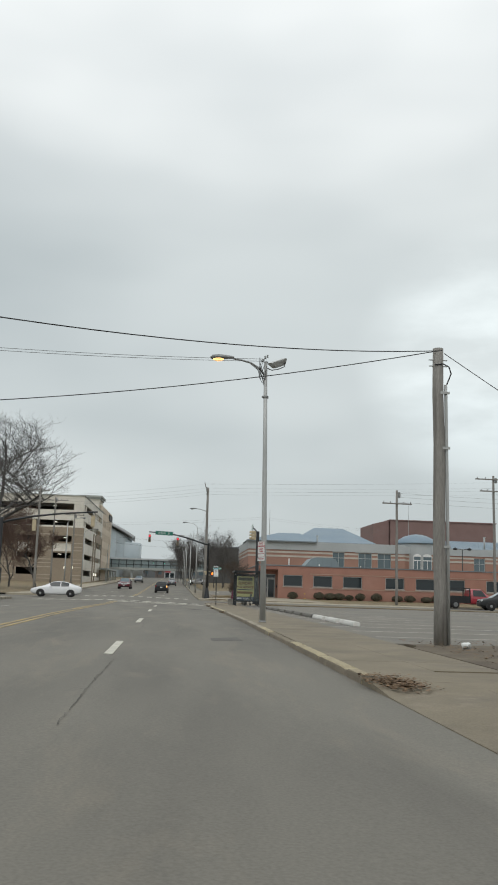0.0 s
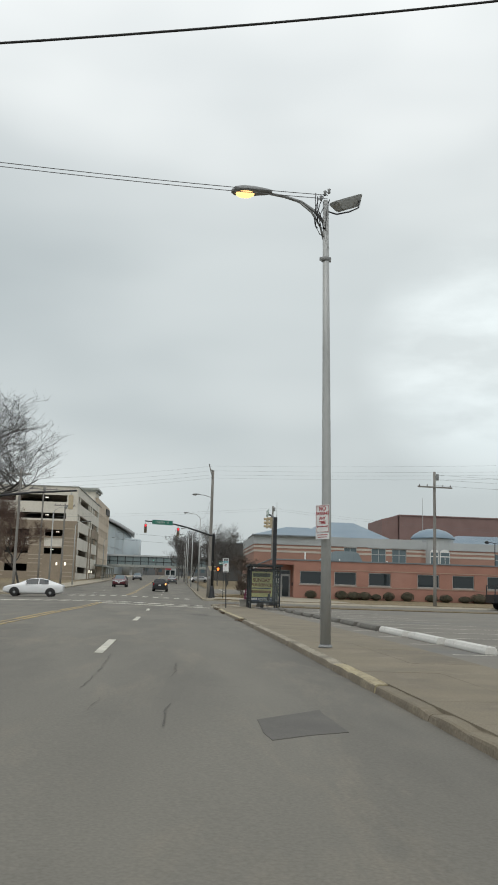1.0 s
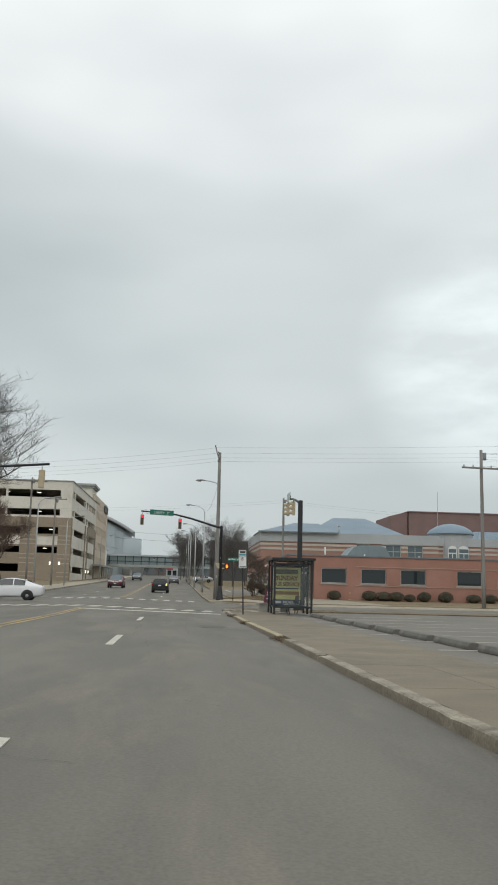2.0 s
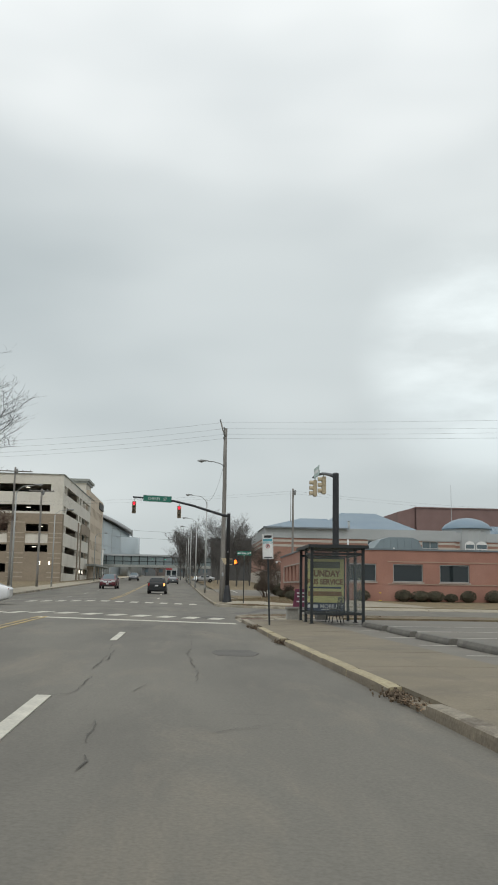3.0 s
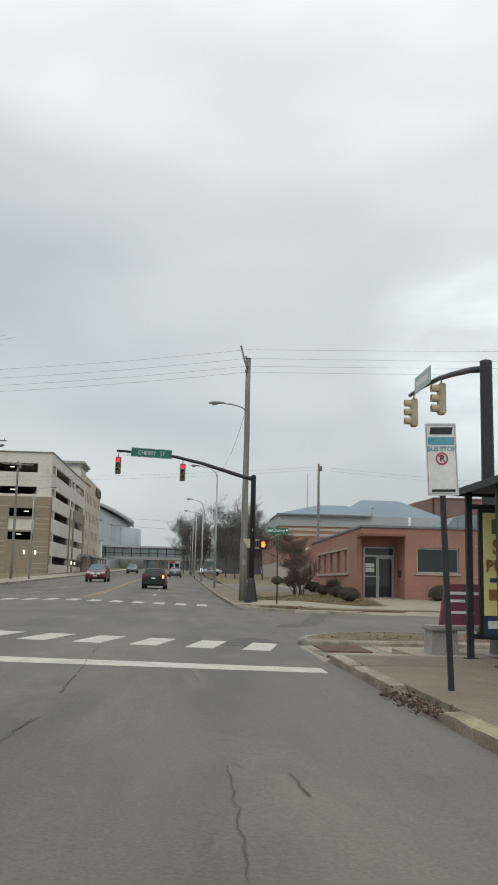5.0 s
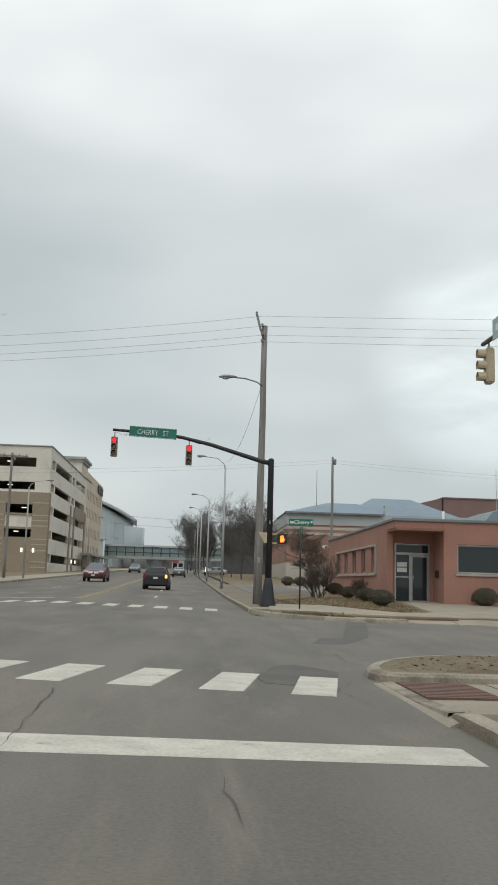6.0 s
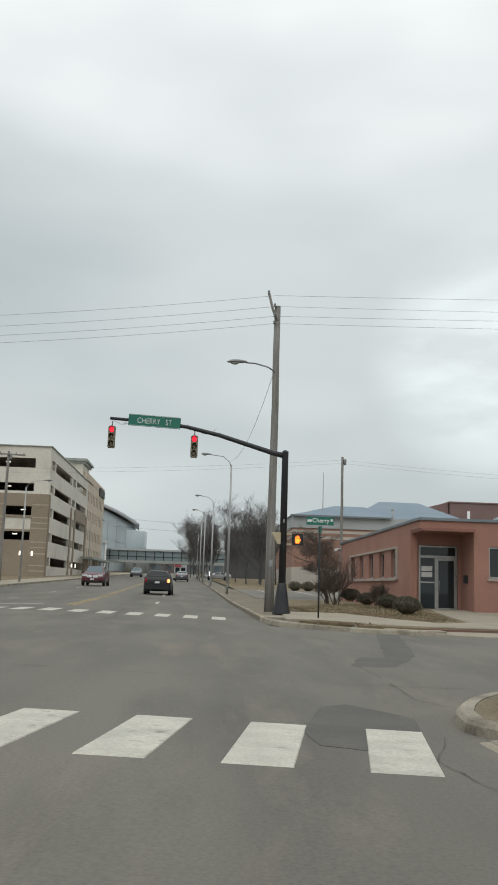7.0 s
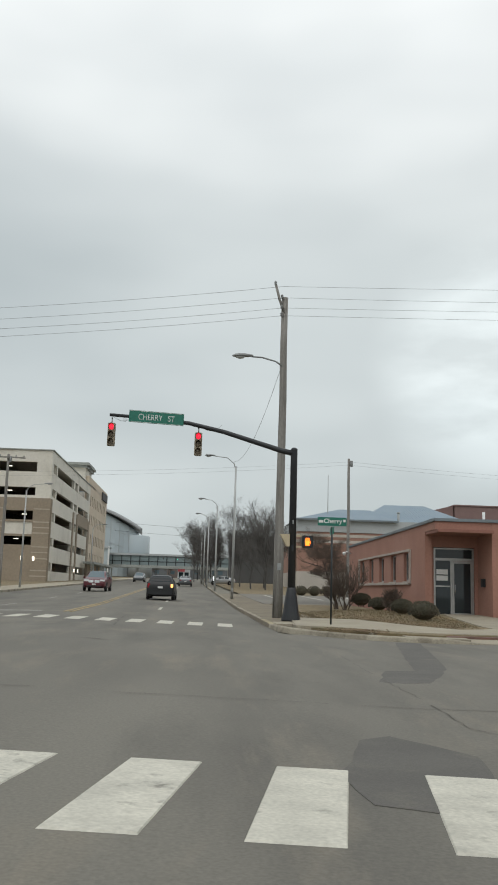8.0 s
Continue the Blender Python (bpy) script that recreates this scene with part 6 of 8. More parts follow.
def main_mast():
    x, y = 3.12, 94.0
    z0 = gz(y) + 0.15
    p = thing("traffic_signal_mast", pose(x, y, z0), "black signal mast with a curved arm over the street", "traffic light")
    bm = fresh()
    lathe(bm, [(0.32, 0.0), (0.32, 0.05), (0.26, 0.3), (0.2, 0.75), (0.15, 1.05), (0.13, 1.1)], 8)
    part("base", bm, M["black_metal"], p, "flared black cast base")
    bm = fresh()
    lathe(bm, [(0.13, 1.0), (0.115, 5.72), (0.12, 5.75), (0.06, 5.8)], 14)
    part("pole", bm, M["black_metal"], p)
    bm = fresh()
    arm = [(0.0, 0, 5.6), (-0.4, 0.02, 5.68), (-1.2, 0.08, 5.92), (-2.4, 0.16, 6.28), (-3.6, 0.24, 6.55), (-5.0, 0.34, 6.7), (-6.35, 0.42, 6.78)]
    tube(bm, arm, 0.1, 12, 0.055)
    part("arm", bm, M["black_metal"], p)
    for at in ((-6.27, 0.4, 6.5), (-3.28, 0.2, 6.24)):
        signal_head(p, at, 0, "red", "signal_face")
        bm = fresh()
        tube(bm, [(at[0] + 0.05, at[1], at[2] + 0.2), (at[0] + 0.3, at[1], at[2] + 0.08), (at[0] + 0.48, at[1], at[2] + 0.06), (at[0] + 0.52, at[1], at[2] + 0.14), (at[0] + 0.4, at[1], at[2] + 0.15), (at[0] + 0.36, at[1], at[2] + 0.08), (at[0] + 0.6, at[1], at[2] + 0.12), (at[0] + 0.8, at[1], at[2] + 0.3)], 0.006, 5)
        part("signal_cable", bm, M["lamp_grey"], p)
    # pedestrian head and push-button box
    box_m = pose(0.5, -0.05, 2.62)
    ped = part("pedestrian_signal", moved(boxes((-0.19, 0.19, -0.1, 0.12, -0.2, 0.2), bevel=0.02), box_m), M["steel_frame"], p, "pedestrian signal with a lit orange hand")
    part("screen", moved(boxes((-0.16, 0.16, -0.104, -0.1005, -0.17, 0.17)), box_m), M["ink_black"], ped)
    part("hand_sign", moved(boxes((-0.08, 0.06, -0.112, -0.1045, -0.13, 0.02), (-0.08, -0.05, -0.112, -0.1045, 0.021, 0.1), (-0.04, -0.012, -0.112, -0.1045, 0.021, 0.13), (-0.004, 0.024, -0.112, -0.1045, 0.021, 0.13), (0.032, 0.06, -0.112, -0.1045, 0.021, 0.11), (0.061, 0.11, -0.112, -0.1045, -0.05, 0.0), bevel=0.008), box_m), M["hand_orange"], ped)
    for z in (2.78, 2.42):
        part("signal_bracket", boxes((0.1, 0.31, -0.03, 0.03, z, z + 0.06)), M["signal_yellow"], ped)
    bm = fresh()
    prism(bm, [(-0.42, 2.85), (-0.1, 2.85), (-0.1, 2.45), (-0.2, 2.45)], "y", -0.14, 0.14)
    part("side_signal", bm, M["signal_yellow"], p, "yellow side signal housing")
    part("pole_plate", boxes((-0.03, 0.03, -0.14, -0.125, 2.3, 2.5)), M["steel_frame"], p)
    part("pole_plate", boxes((-0.02, 0.02, -0.135, -0.12, 3.2, 3.32)), M["sign_back"], p)
    s = thing("street_name_sign", pose(x - 4.73, y + 0.05, z0 + 6.66, 0, 1.8, 3), "green overhead street name sign with white letters", "sign")
    part("plate", boxes((-0.93, 0.93, -0.012, 0.012, -0.21, 0.21), bevel=0.006), M["sign_green"], s)
    writing("lettering", "CHERRY   ST", 0.29, M["sign_white"], s, pose(0.0, -0.0145, -0.015), bold=-0.002, wide=0.76)
    part("border", boxes((-0.9, 0.9, -0.016, -0.0125, 0.185, 0.195), (-0.9, 0.9, -0.016, -0.0125, -0.195, -0.185)), M["sign_white"], s)
    part("clamp", boxes((-0.6, -0.52, 0.013, 0.12, -0.1, 0.1), (0.52, 0.6, 0.013, 0.12, -0.1, 0.1)), M["steel_grey"], s)


main_mast()


def right_mast():
    x, y = 6.5, 71.95
    z0 = gz(y) + 0.1
    p = thing("traffic_signal_mast", pose(x, y, z0), "black signal mast with a short curved arm over the side street", "traffic light")
    bm = fresh()
    lathe(bm, [(0.3, 0.0), (0.3, 0.05), (0.2, 0.7), (0.15, 1.0), (0.14, 1.1), (0.13, 5.78), (0.13, 5.83), (0.06, 5.86)], 14)
    part("pole", bm, M["black_metal"], p)
    bm = fresh()
    tube(bm, [(0, 0.0, 5.66), (0, 1.0, 5.88), (0, 2.2, 6.08), (0, 3.5, 6.27), (0, 5.0, 6.4), (0, 6.5, 6.46)], 0.08, 10, 0.05)
    part("arm", bm, M["black_metal"], p)
    signal_head(p, (-0.02, 3.5, 6.13), -90, "", "signal_yellow")
    signal_head(p, (-0.02, 6.25, 6.3), -90, "", "signal_yellow")
    s = thing("street_name_sign", pose(x - 0.1, y + 4.75, z0 + 6.5, 0, 0, -90), "green street name sign seen edge on over the side street", "sign")
    part("plate", boxes((-0.8, 0.8, -0.01, 0.01, -0.23, 0.23), bevel=0.006), M["sign_glare"], s)
    part("lettering_bar", boxes((-0.6, 0.6, -0.014, -0.0105, -0.07, 0.08)), M["sign_white"], s)
    part("clamp", boxes((-0.4, -0.34, 0.011, 0.09, -0.15, 0.05), (0.34, 0.4, 0.011, 0.09, -0.15, 0.05)), M["steel_grey"], s)


right_mast()


def left_mast():
    x, y = -12.4, 63.8
    z0 = gz(y) + 0.15
    p = thing("traffic_signal_mast", pose(x, y, z0), "black signal mast with a long arm over the oncoming lanes", "traffic light")
    bm = fresh()
    lathe(bm, [(0.32, 0.0), (0.32, 0.05), (0.22, 0.7), (0.16, 1.0), (0.15, 1.1), (0.13, 5.5), (0.13, 5.6), (0.06, 5.65)], 14)
    part("pole", bm, M["black_metal"], p)
    bm = fresh()
    tube(bm, [(0, 0, 5.25), (0.6, 0, 5.45), (2.2, 0, 5.78), (4.2, 0, 6.05), (6.7, 0, 6.25)], 0.09, 10, 0.055)
    part("arm", bm, M["black_metal"], p)
    signal_head(p, (6.4, 0.02, 5.97), 180, "", "signal_yellow")
    signal_head(p, (2.3, 0.02, 5.55), 180, "", "signal_yellow")
    part("control_box", boxes((-0.3, 0.3, -0.5, -0.16, 1.0, 2.1), bevel=0.02), M["black_metal"], p)


left_mast()


def far_utility_pole():
    x, y = 2.9, 96.4
    p = wood_pole("utility_pole", x, y, 11.95, 0.17, 0.12, "tall weathered wooden utility pole carrying a street lamp", (0.0, 0), gz(y) + 0.14)
    bm = fresh()
    tube(bm, [(0, -0.08, 11.3), (-0.2, -0.1, 11.8), (-0.36, -0.1, 12.42)], 0.05, 8)
    part("top_bracket", bm, M["wood_pole"], p)
    for dx, dz in ((-0.38, 12.45), (-0.12, 11.92), (-0.13, 11.52), (-0.13, 11.22)):
        bm = fresh()
        lathe(bm, [(0.02, 0), (0.06, 0.03), (0.03, 0.07), (0.06, 0.11), (0.02, 0.16)], 8, (dx, -0.14, dz - 0.05))
        part("insulator", bm, M["lamp_grey"], p)
    bm = fresh()
    tube(bm, [(0, -0.1, 9.22), (-0.3, -0.1, 9.42), (-0.8, -0.1, 9.55), (-1.2, -0.1, 9.57)], 0.03, 8)
    part("lamp_arm", bm, M["lamp_grey"], p)
    cobra_head(p, pose(-1.15, -0.1, 9.57, 0, 2, 180), M["lens_clear"], 0.78)
    part("pole_tag", boxes((-0.06, 0.06, -0.19, -0.165, 1.7, 1.95)), M["sign_back"], p)
    bm = fresh()
    tube(bm, [(-0.185, -0.05, 0), (-0.165, -0.04, 3.0)], 0.016, 6)
    part("ground_guard", bm, M["wood_pole"], p)
    zs = ((12.52, 11.34, 13.42), (12.07, 10.93, 12.87), (11.67, 10.62, 12.52), (11.37, 10.32, 12.16))
    for z, zl, zr in zs:
        # extrapolate the slopes to poles well out of sight
        span("overhead_wire", (2.8, 96.26, z), (-46, 96.4, z + (zl - z) / 10.9 * 48.8 * 0.35), 1.4, 0.0055, "thin power line crossing the street")
        span("overhead_wire", (2.8, 96.26, z), (60, 96.4, z + (zr - z) / 8.7 * 57.2 * 0.55), 0.4, 0.0055, "thin power line crossing the street")
    span("overhead_wire", (2.75, 96.2, 9.2), (2.2, 124.6, 9.9), 0.9, 0.008, "thin lamp feed wire along the pavement")


far_utility_pole()


def name_sign_post():
    x, y = 4.0, 91.0
    p = thing("street_sign_post", pose(x, y, gz(y) + 0.14), "thin steel post with two green street name blades", "sign")
    bm = fresh()
    tube(bm, [(0, 0, 0), (0.0, 0, 2.95)], 0.028, 8)
    part("post", bm, M["steel_frame"], p)
    blade = part("name_blade", boxes((-0.44, 0.44, -0.006, 0.006, 2.98, 3.24), bevel=0.004), M["sign_green"], p, "green name blade with white letters")
    writing("lettering", "Cherry", 0.19, M["sign_white"], blade, pose(0.02, -0.0085, 3.12), bold=0.003)
    part("lettering_bar", boxes((-0.41, -0.27, -0.01, -0.0065, 3.07, 3.15), (0.34, 0.41, -0.01, -0.0065, 3.1, 3.18)), M["sign_white"], blade)
    part("cross_blade", boxes((-0.006, 0.006, -0.4, 0.4, 2.72, 2.94), bevel=0.004), M["sign_green"], p)
    part("bracket", boxes((-0.03, 0.03, -0.03, 0.03, 2.94, 2.979)), M["steel_grey"], p)


name_sign_post()


def tall_lamp(x, y, h, arm, label="tall grey street lamp with an unlit curved-arm head"):
    p = thing("street_lamp", pose(x, y, gz(y) + 0.14), label, "street lamp", "lamps along the street")
    bm = fresh()
    tube(bm, [(0, 0, 0), (0, 0, h * 0.5), (0, 0, h * 0.93)], 0.1, 10, 0.06)
    part("pole", bm, M["steel_grey"], p)
    bm = fresh()
    s = 1 if arm > 0 else -1
    tube(bm, [(0, 0, h * 0.9), (0.12 * s, 0, h * 0.95), (0.6 * s, 0, h * 0.99), (arm - 0.5 * s, 0, h)], 0.035, 8, 0.028)
    part("arm", bm, M["steel_grey"], p)
    cobra_head(p, pose(arm - 0.55 * s, 0, h, 0, 0, 180 if s < 0 else 0), M["lens_clear"])
    part("hand_hole", boxes((-0.04, 0.04, -0.112, -0.095, 0.5, 0.75)), M["steel_grey"], p)
    return p


tall_lamp(2.33, 124.6, 9.75, -2.0)
tall_lamp(1.65, 151.0, 9.0, -1.75)
tall_lamp(1.05, 171.0, 8.9, -1.5)
tall_lamp(0.75, 195.0, 8.7, -1.6)
tall_lamp(0.4, 222.0, 8.7, -1.6)
tall_lamp(-15.6, 143.3, 9.2, 2.1)
tall_lamp(-17.0, 205.0, 9.0, 2.1)
tall_lamp(-13.9, 82.0 + 28, 9.0, 2.0)


def twin_lamp(x, y, h):
    p = thing("lot_lamp", pose(x, y, gz(y)), "tall dark lot lamp with two round heads", "street lamp")
    bm = fresh()
    tube(bm, [(0, 0, 0), (0, 0, h)], 0.09, 8, 0.06)
    part("pole", bm, M["steel_frame"], p)
    for q in (-1, 1):
        bm = fresh()
        tube(bm, [(0, 0, h - 0.1), (0.5 * q, 0, h + 0.05), (0.95 * q, 0, h + 0.02)], 0.04, 6)
        part("arm", bm, M["steel_frame"], p)
        bm = fresh()
        lathe(bm, [(0.05, 0.25), (0.32, 0.1), (0.34, 0.0), (0.2, -0.12)], 12, (1.05 * q, 0, h))
        part("lamp_head", bm, M["steel_frame"], p)


twin_lamp(40.6, 125.0, 7.5)


def crossarm_pole(x, y, h, arms, label, base):
    p = wood_pole("utility_pole", x, y, h, 0.15, 0.11, label, (0, 0), base)
    for z, half, turn in arms:
        bm = moved(boxes((-half, half, -0.06, 0.06, -0.06, 0.06), bevel=0.01), pose(0, -0.18, z, 0, 0, turn))
        a = part("crossarm", bm, M["wood_pole"], p)
        for q in (-0.9, -0.45, 0.45, 0.9):
            bm = fresh()
            lathe(bm, [(0.03, 0.0), (0.06, 0.04), (0.03, 0.09), (0.05, 0.13), (0.015, 0.17)], 8, (0, 0, 0))
            part("insulator", moved(bm, pose(0, -0.18, z, 0, 0, turn) @ pose(q * half, 0, 0.06)), M["lamp_grey"], a)
    bm = fresh()
    lathe(bm, [(0.1, 0), (0.13, 0.05), (0.13, 0.5), (0.1, 0.55)], 10, (0.22, -0.1, h - 0.75))
    part("cutout", bm, M["lamp_grey"], p)
    return p


crossarm_pole(21.6, 86.7, 11.45, ((10.1, 1.55, 6),), "wooden utility pole with one crossarm in the lot", gz(87) + 0.05)
crossarm_pole(31.5, 86.6, 13.3, ((12.9, 1.95, 3), (11.7, 1.5, 3)), "wooden utility pole with two crossarms in the lot", gz(87) + 0.05)
crossarm_pole(-17.1, 141.9, 11.6, ((11.3, 1.5, 8),), "wooden utility pole with a crossarm before the garage", gz(141.9) + 0.14)
crossarm_pole(-16.3, 102.8, 12.1, ((11.6, 1.1, 4),), "wooden utility pole with a crossarm across the street", gz(102.8) + 0.14)
crossarm_pole(-20.0, 140.0, 13.9, ((13.4, 2.0, 6),), "tall wooden utility pole with a long crossarm by the garage", gz(140) + 0.14)
crossarm_pole(13.3, 142.7, 12.65, (), "tall plain wooden utility pole behind the office", gz(138))
span("overhead_wire", (13.3, 142.6, 12.9), (-30, 142, 10.6), 0.5, 0.006, "thin power line behind the office")
span("overhead_wire", (13.3, 142.6, 12.6), (-30, 142, 10.2), 0.5, 0.006, "thin power line behind the office")
span("overhead_wire", (13.3, 142.6, 12.9), (62, 120, 9.0), 0.8, 0.006, "thin power line behind the office")
span("overhead_wire", (13.3, 142.6, 12.6), (62, 120, 8.6), 0.8, 0.006, "thin power line behind the office")
for z in (9.7, 9.2, 10.1):
    span("overhead_wire", (21.6, 86.5, z + 1.1), (90, 78, z + 1.4), 0.9, 0.008, "faint line over the lot")
for y, z in ((255, 14.8), (255, 13.0)):
    span("overhead_wire", (-18.3, y, z), (30, y, z - 0.9), 0.5, 0.02, "faint wire over the far street")


def far_signals():
    """Green signals at the next crossing, before the footbridge."""
    p = thing("traffic_signal_mast", pose(rx(3.4, 330), 330, gz(330)), "black signal mast with green lights at the next crossing", "traffic light")
    bm = fresh()
    frustum(bm, (0, 0, 0), (0, 0, 6.4), 0.16, 0.12, 10)
    part("pole", bm, M["black_metal"], p)
    bm = fresh()
    tube(bm, [(0, 0, 6.0), (-2, 0, 6.5), (-11.5, 0, 6.9)], 0.1, 8, 0.07)
    part("arm", bm, M["black_metal"], p)
    for x in (-10.4, -6.2):
        signal_head(p, (x, -0.2, 6.7), 0, "green", "black_metal")


far_signals()

# ---------------------------------------------------------------- bus stop
def bus_shelter():
    x0, x1, y0, y1 = 4.4, 6.05, 64.15, 66.8
    z0 = gz(65) + 0.115
    p = thing("bus_shelter", pose(x0, y0, z0), "dark steel and glass bus shelter with a flat roof", "bus shelter")
    w, d, h = x1 - x0, y1 - y0, 2.42
    bm = fresh()
    prism(bm, [(-0.1, h), (w + 0.1, h), (w + 0.1, h + 0.05), (w * 0.5, h + 0.075), (-0.1, h + 0.05)], "y", -0.2, d + 0.2)
    part("roof", bm, M["steel_frame"], p, "dark flat roof")
    part("roof_rim", boxes((-0.14, w + 0.14, -0.24, -0.203, h - 0.04, h + 0.06), (-0.14, -0.103, -0.2, d + 0.2, h - 0.04, h + 0.06), (-0.14, w + 0.14, d + 0.203, d + 0.24, h - 0.04, h + 0.06), (w + 0.103, w + 0.14, -0.2, d + 0.2, h - 0.04, h + 0.06)), M["steel_frame"], p)
    for x, y in ((0, 0), (w, 0), (0, d), (w, d), (0, 1.34), (w, d / 2)):
        post = part("post", boxes((x - 0.045, x + 0.045, y - 0.045, y + 0.045, 0, h), bevel=0.006), M["steel_frame"], p)
        part("foot_plate", boxes((x - 0.08, x + 0.08, y - 0.08, y + 0.08, 0.001, 0.015)), M["steel_frame"], post)
    for z in (0.28, 2.17):
        part("rail", boxes((0.046, w - 0.046, -0.025, 0.025, z, z + 0.07)), M["steel_frame"], p)
        part("rail", boxes((-0.025, 0.025, 0.046, 1.294, z, z + 0.07)), M["steel_frame"], p)
        part("rail", boxes((w - 0.025, w + 0.025, 0.046, d - 0.046, z, z + 0.07)), M["steel_frame"], p)
        part("rail", boxes((0.046, w - 0.046, d - 0.025, d + 0.025, z, z + 0.07)), M["steel_frame"], p)
    for s in ((0.046, w - 0.046, -0.006, 0.006, 0.35, 2.17), (-0.006, 0.006, 0.046, 1.294, 0.35, 2.17), (w - 0.006, w + 0.006, 0.046, d / 2 - 0.046, 0.35, 2.17), (w - 0.006, w + 0.006, d / 2 + 0.046, d - 0.046, 0.35, 2.17),
              (0.046, w - 0.046, -0.006, 0.006, 2.24, h - 0.01), (-0.006, 0.006, 0.046, 1.294, 2.24, h - 0.01)):
        g = part("glass_panel", boxes(s), M["pane_clear"], p)
    # poster case closing the far end
    case = part("poster_case", boxes((0.12, w - 0.12, d - 0.12, d - 0.027, 0.3, 2.16), bevel=0.01), M["steel_frame"], p)
    part("poster", boxes((0.17, w - 0.17, d - 0.13, d - 0.1215, 0.62, 2.11)), M["ad_yellow"], case, "yellow poster about a Sunday bus service")
    part("poster_foot", boxes((0.17, w - 0.17, d - 0.132, d - 0.1215, 0.34, 0.6)), M["ad_navy"], case)
    cx = w / 2
    part("title_bar", boxes((0.3, w - 0.3, d - 0.135, d - 0.131, 1.8, 2.02)), M["ad_title"], case)
    for t, z, sz in (("SUNDAY", 1.6, 0.29), ("BUS SERVICE", 1.32, 0.245)):
        writing("lettering", t, sz, M["ad_orange"], case, pose(cx, d - 0.134, z), bold=0.012, wide=0.9)
    part("text_bar", boxes((0.26, w - 0.26, d - 0.135, d - 0.131, 1.1, 1.16)), M["ad_navy"], case)
    part("number_bar", boxes((0.24, w - 0.24, d - 0.135, d - 0.131, 0.84, 1.0)), M["ad_orange"], case)
    writing("lettering", "MOBILITY", 0.19, M["sign_white"], case, pose(cx + 0.24, d - 0.135, 0.49), bold=0.003)
    part("name_bar", boxes((0.22, 0.58, d - 0.137, d - 0.133, 0.44, 0.55)), M["sign_white"], case)
    part("text_bar", boxes((0.7, w - 0.25, d - 0.137, d - 0.133, 0.375, 0.4)), M["sign_white"], case)
    # wire bench
    b = thing("shelter_bench", pose(x0 + 0.75, y0 + 0.5, z0), "small black wrought-iron bench inside the shelter", "bench")
    bm = fresh()
    for k in range(9):
        box(bm, 0.04 * k, 0.04 * k + 0.02, 0, 1.3, 0.42, 0.44)
    part("seat", bm, M["black_metal"], b)
    for y in (0.02, 0.64, 1.26):
        bm = fresh()
        tube(bm, [(-0.02, y, 0.0), (0.02, y, 0.2), (0.0, y, 0.42)], 0.015, 6)
        tube(bm, [(0.38, y, 0.0), (0.34, y, 0.2), (0.36, y, 0.42), (0.42, y, 0.8)], 0.015, 6)
        part("leg", bm, M["black_metal"], b)
    bm = fresh()
    for k in range(9):
        tube(bm, [(0.365, 0.08 + 0.14 * k, 0.45), (0.42, 0.08 + 0.14 * k, 0.8)], 0.008, 5)
    tube(bm, [(0.42, 0.02, 0.8), (0.43, 0.64, 0.84), (0.42, 1.26, 0.8)], 0.014, 6)
    part("backrest", bm, M["black_metal"], b)


bus_shelter()


def bus_stop_sign():
    x, y = 2.95, 62.95
    z0 = gz(y) + 0.115
    p = thing("bus_stop_sign", pose(x, y, z0, 0, -2, 0), "white bus stop sign on a perforated steel post", "sign")
    part("post", boxes((-0.026, 0.026, -0.026, 0.026, 0, 2.0), bevel=0.004), M["steel_frame"], p)
    plate = part("plate", boxes((-0.165, 0.165, -0.032, -0.028, 1.96, 2.72), bevel=0.0015), M["sign_white"], p)
    for s in ((-0.155, 0.155, -0.0345, -0.0325, 2.695, 2.705), (-0.155, 0.155, -0.0345, -0.0325, 1.975, 1.985), (-0.155, -0.147, -0.0345, -0.0325, 1.985, 2.695), (0.147, 0.155, -0.0345, -0.0325, 1.985, 2.695)):
        part("border", boxes(s), M["sign_back"], plate)
    bm = fresh()
    prism(bm, [(-0.12, 2.6), (-0.105, 2.675), (0.13, 2.675), (0.115, 2.6)], "y", -0.0345, -0.0325)
    part("name_bar", bm, M["ink_black"], plate)
    part("blue_band", boxes((-0.14, 0.14, -0.0345, -0.0325, 2.49, 2.57)), M["ink_teal"], plate)
    writing("lettering", "BUS STOP", 0.068, M["ink_teal"], plate, pose(0, -0.0345, 2.445), bold=0.001)
    bm = fresh()
    n = 24
    for k in range(n):
        a0, a1 = 2 * math.pi * k / n, 2 * math.pi * (k + 1) / n
        vs = [bm.verts.new((r * math.cos(a), yy_, 2.345 + r * math.sin(a))) for a in (a0, a1) for r in (0.05, 0.066) for yy_ in (-0.0365,)]
        bm.faces.new((vs[0], vs[1], vs[3], vs[2]))
    box(bm, -0.05, 0.05, -0.0365, -0.0355, 2.339, 2.351, m=Matrix.Translation((0, 0, 2.345)) @ Matrix.Rotation(math.radians(45), 4, "Y") @ Matrix.Translation((0, 0, -2.345)))
    part("no_parking_ring", bm, M["ink_red"], plate)
    writing("lettering", "P", 0.09, M["ink_black"], plate, pose(0, -0.034, 2.345), bold=0.003)
    part("number_bar", boxes((-0.12, 0.13, -0.0345, -0.0325, 1.995, 2.025)), M["ink_black"], plate)


bus_stop_sign()


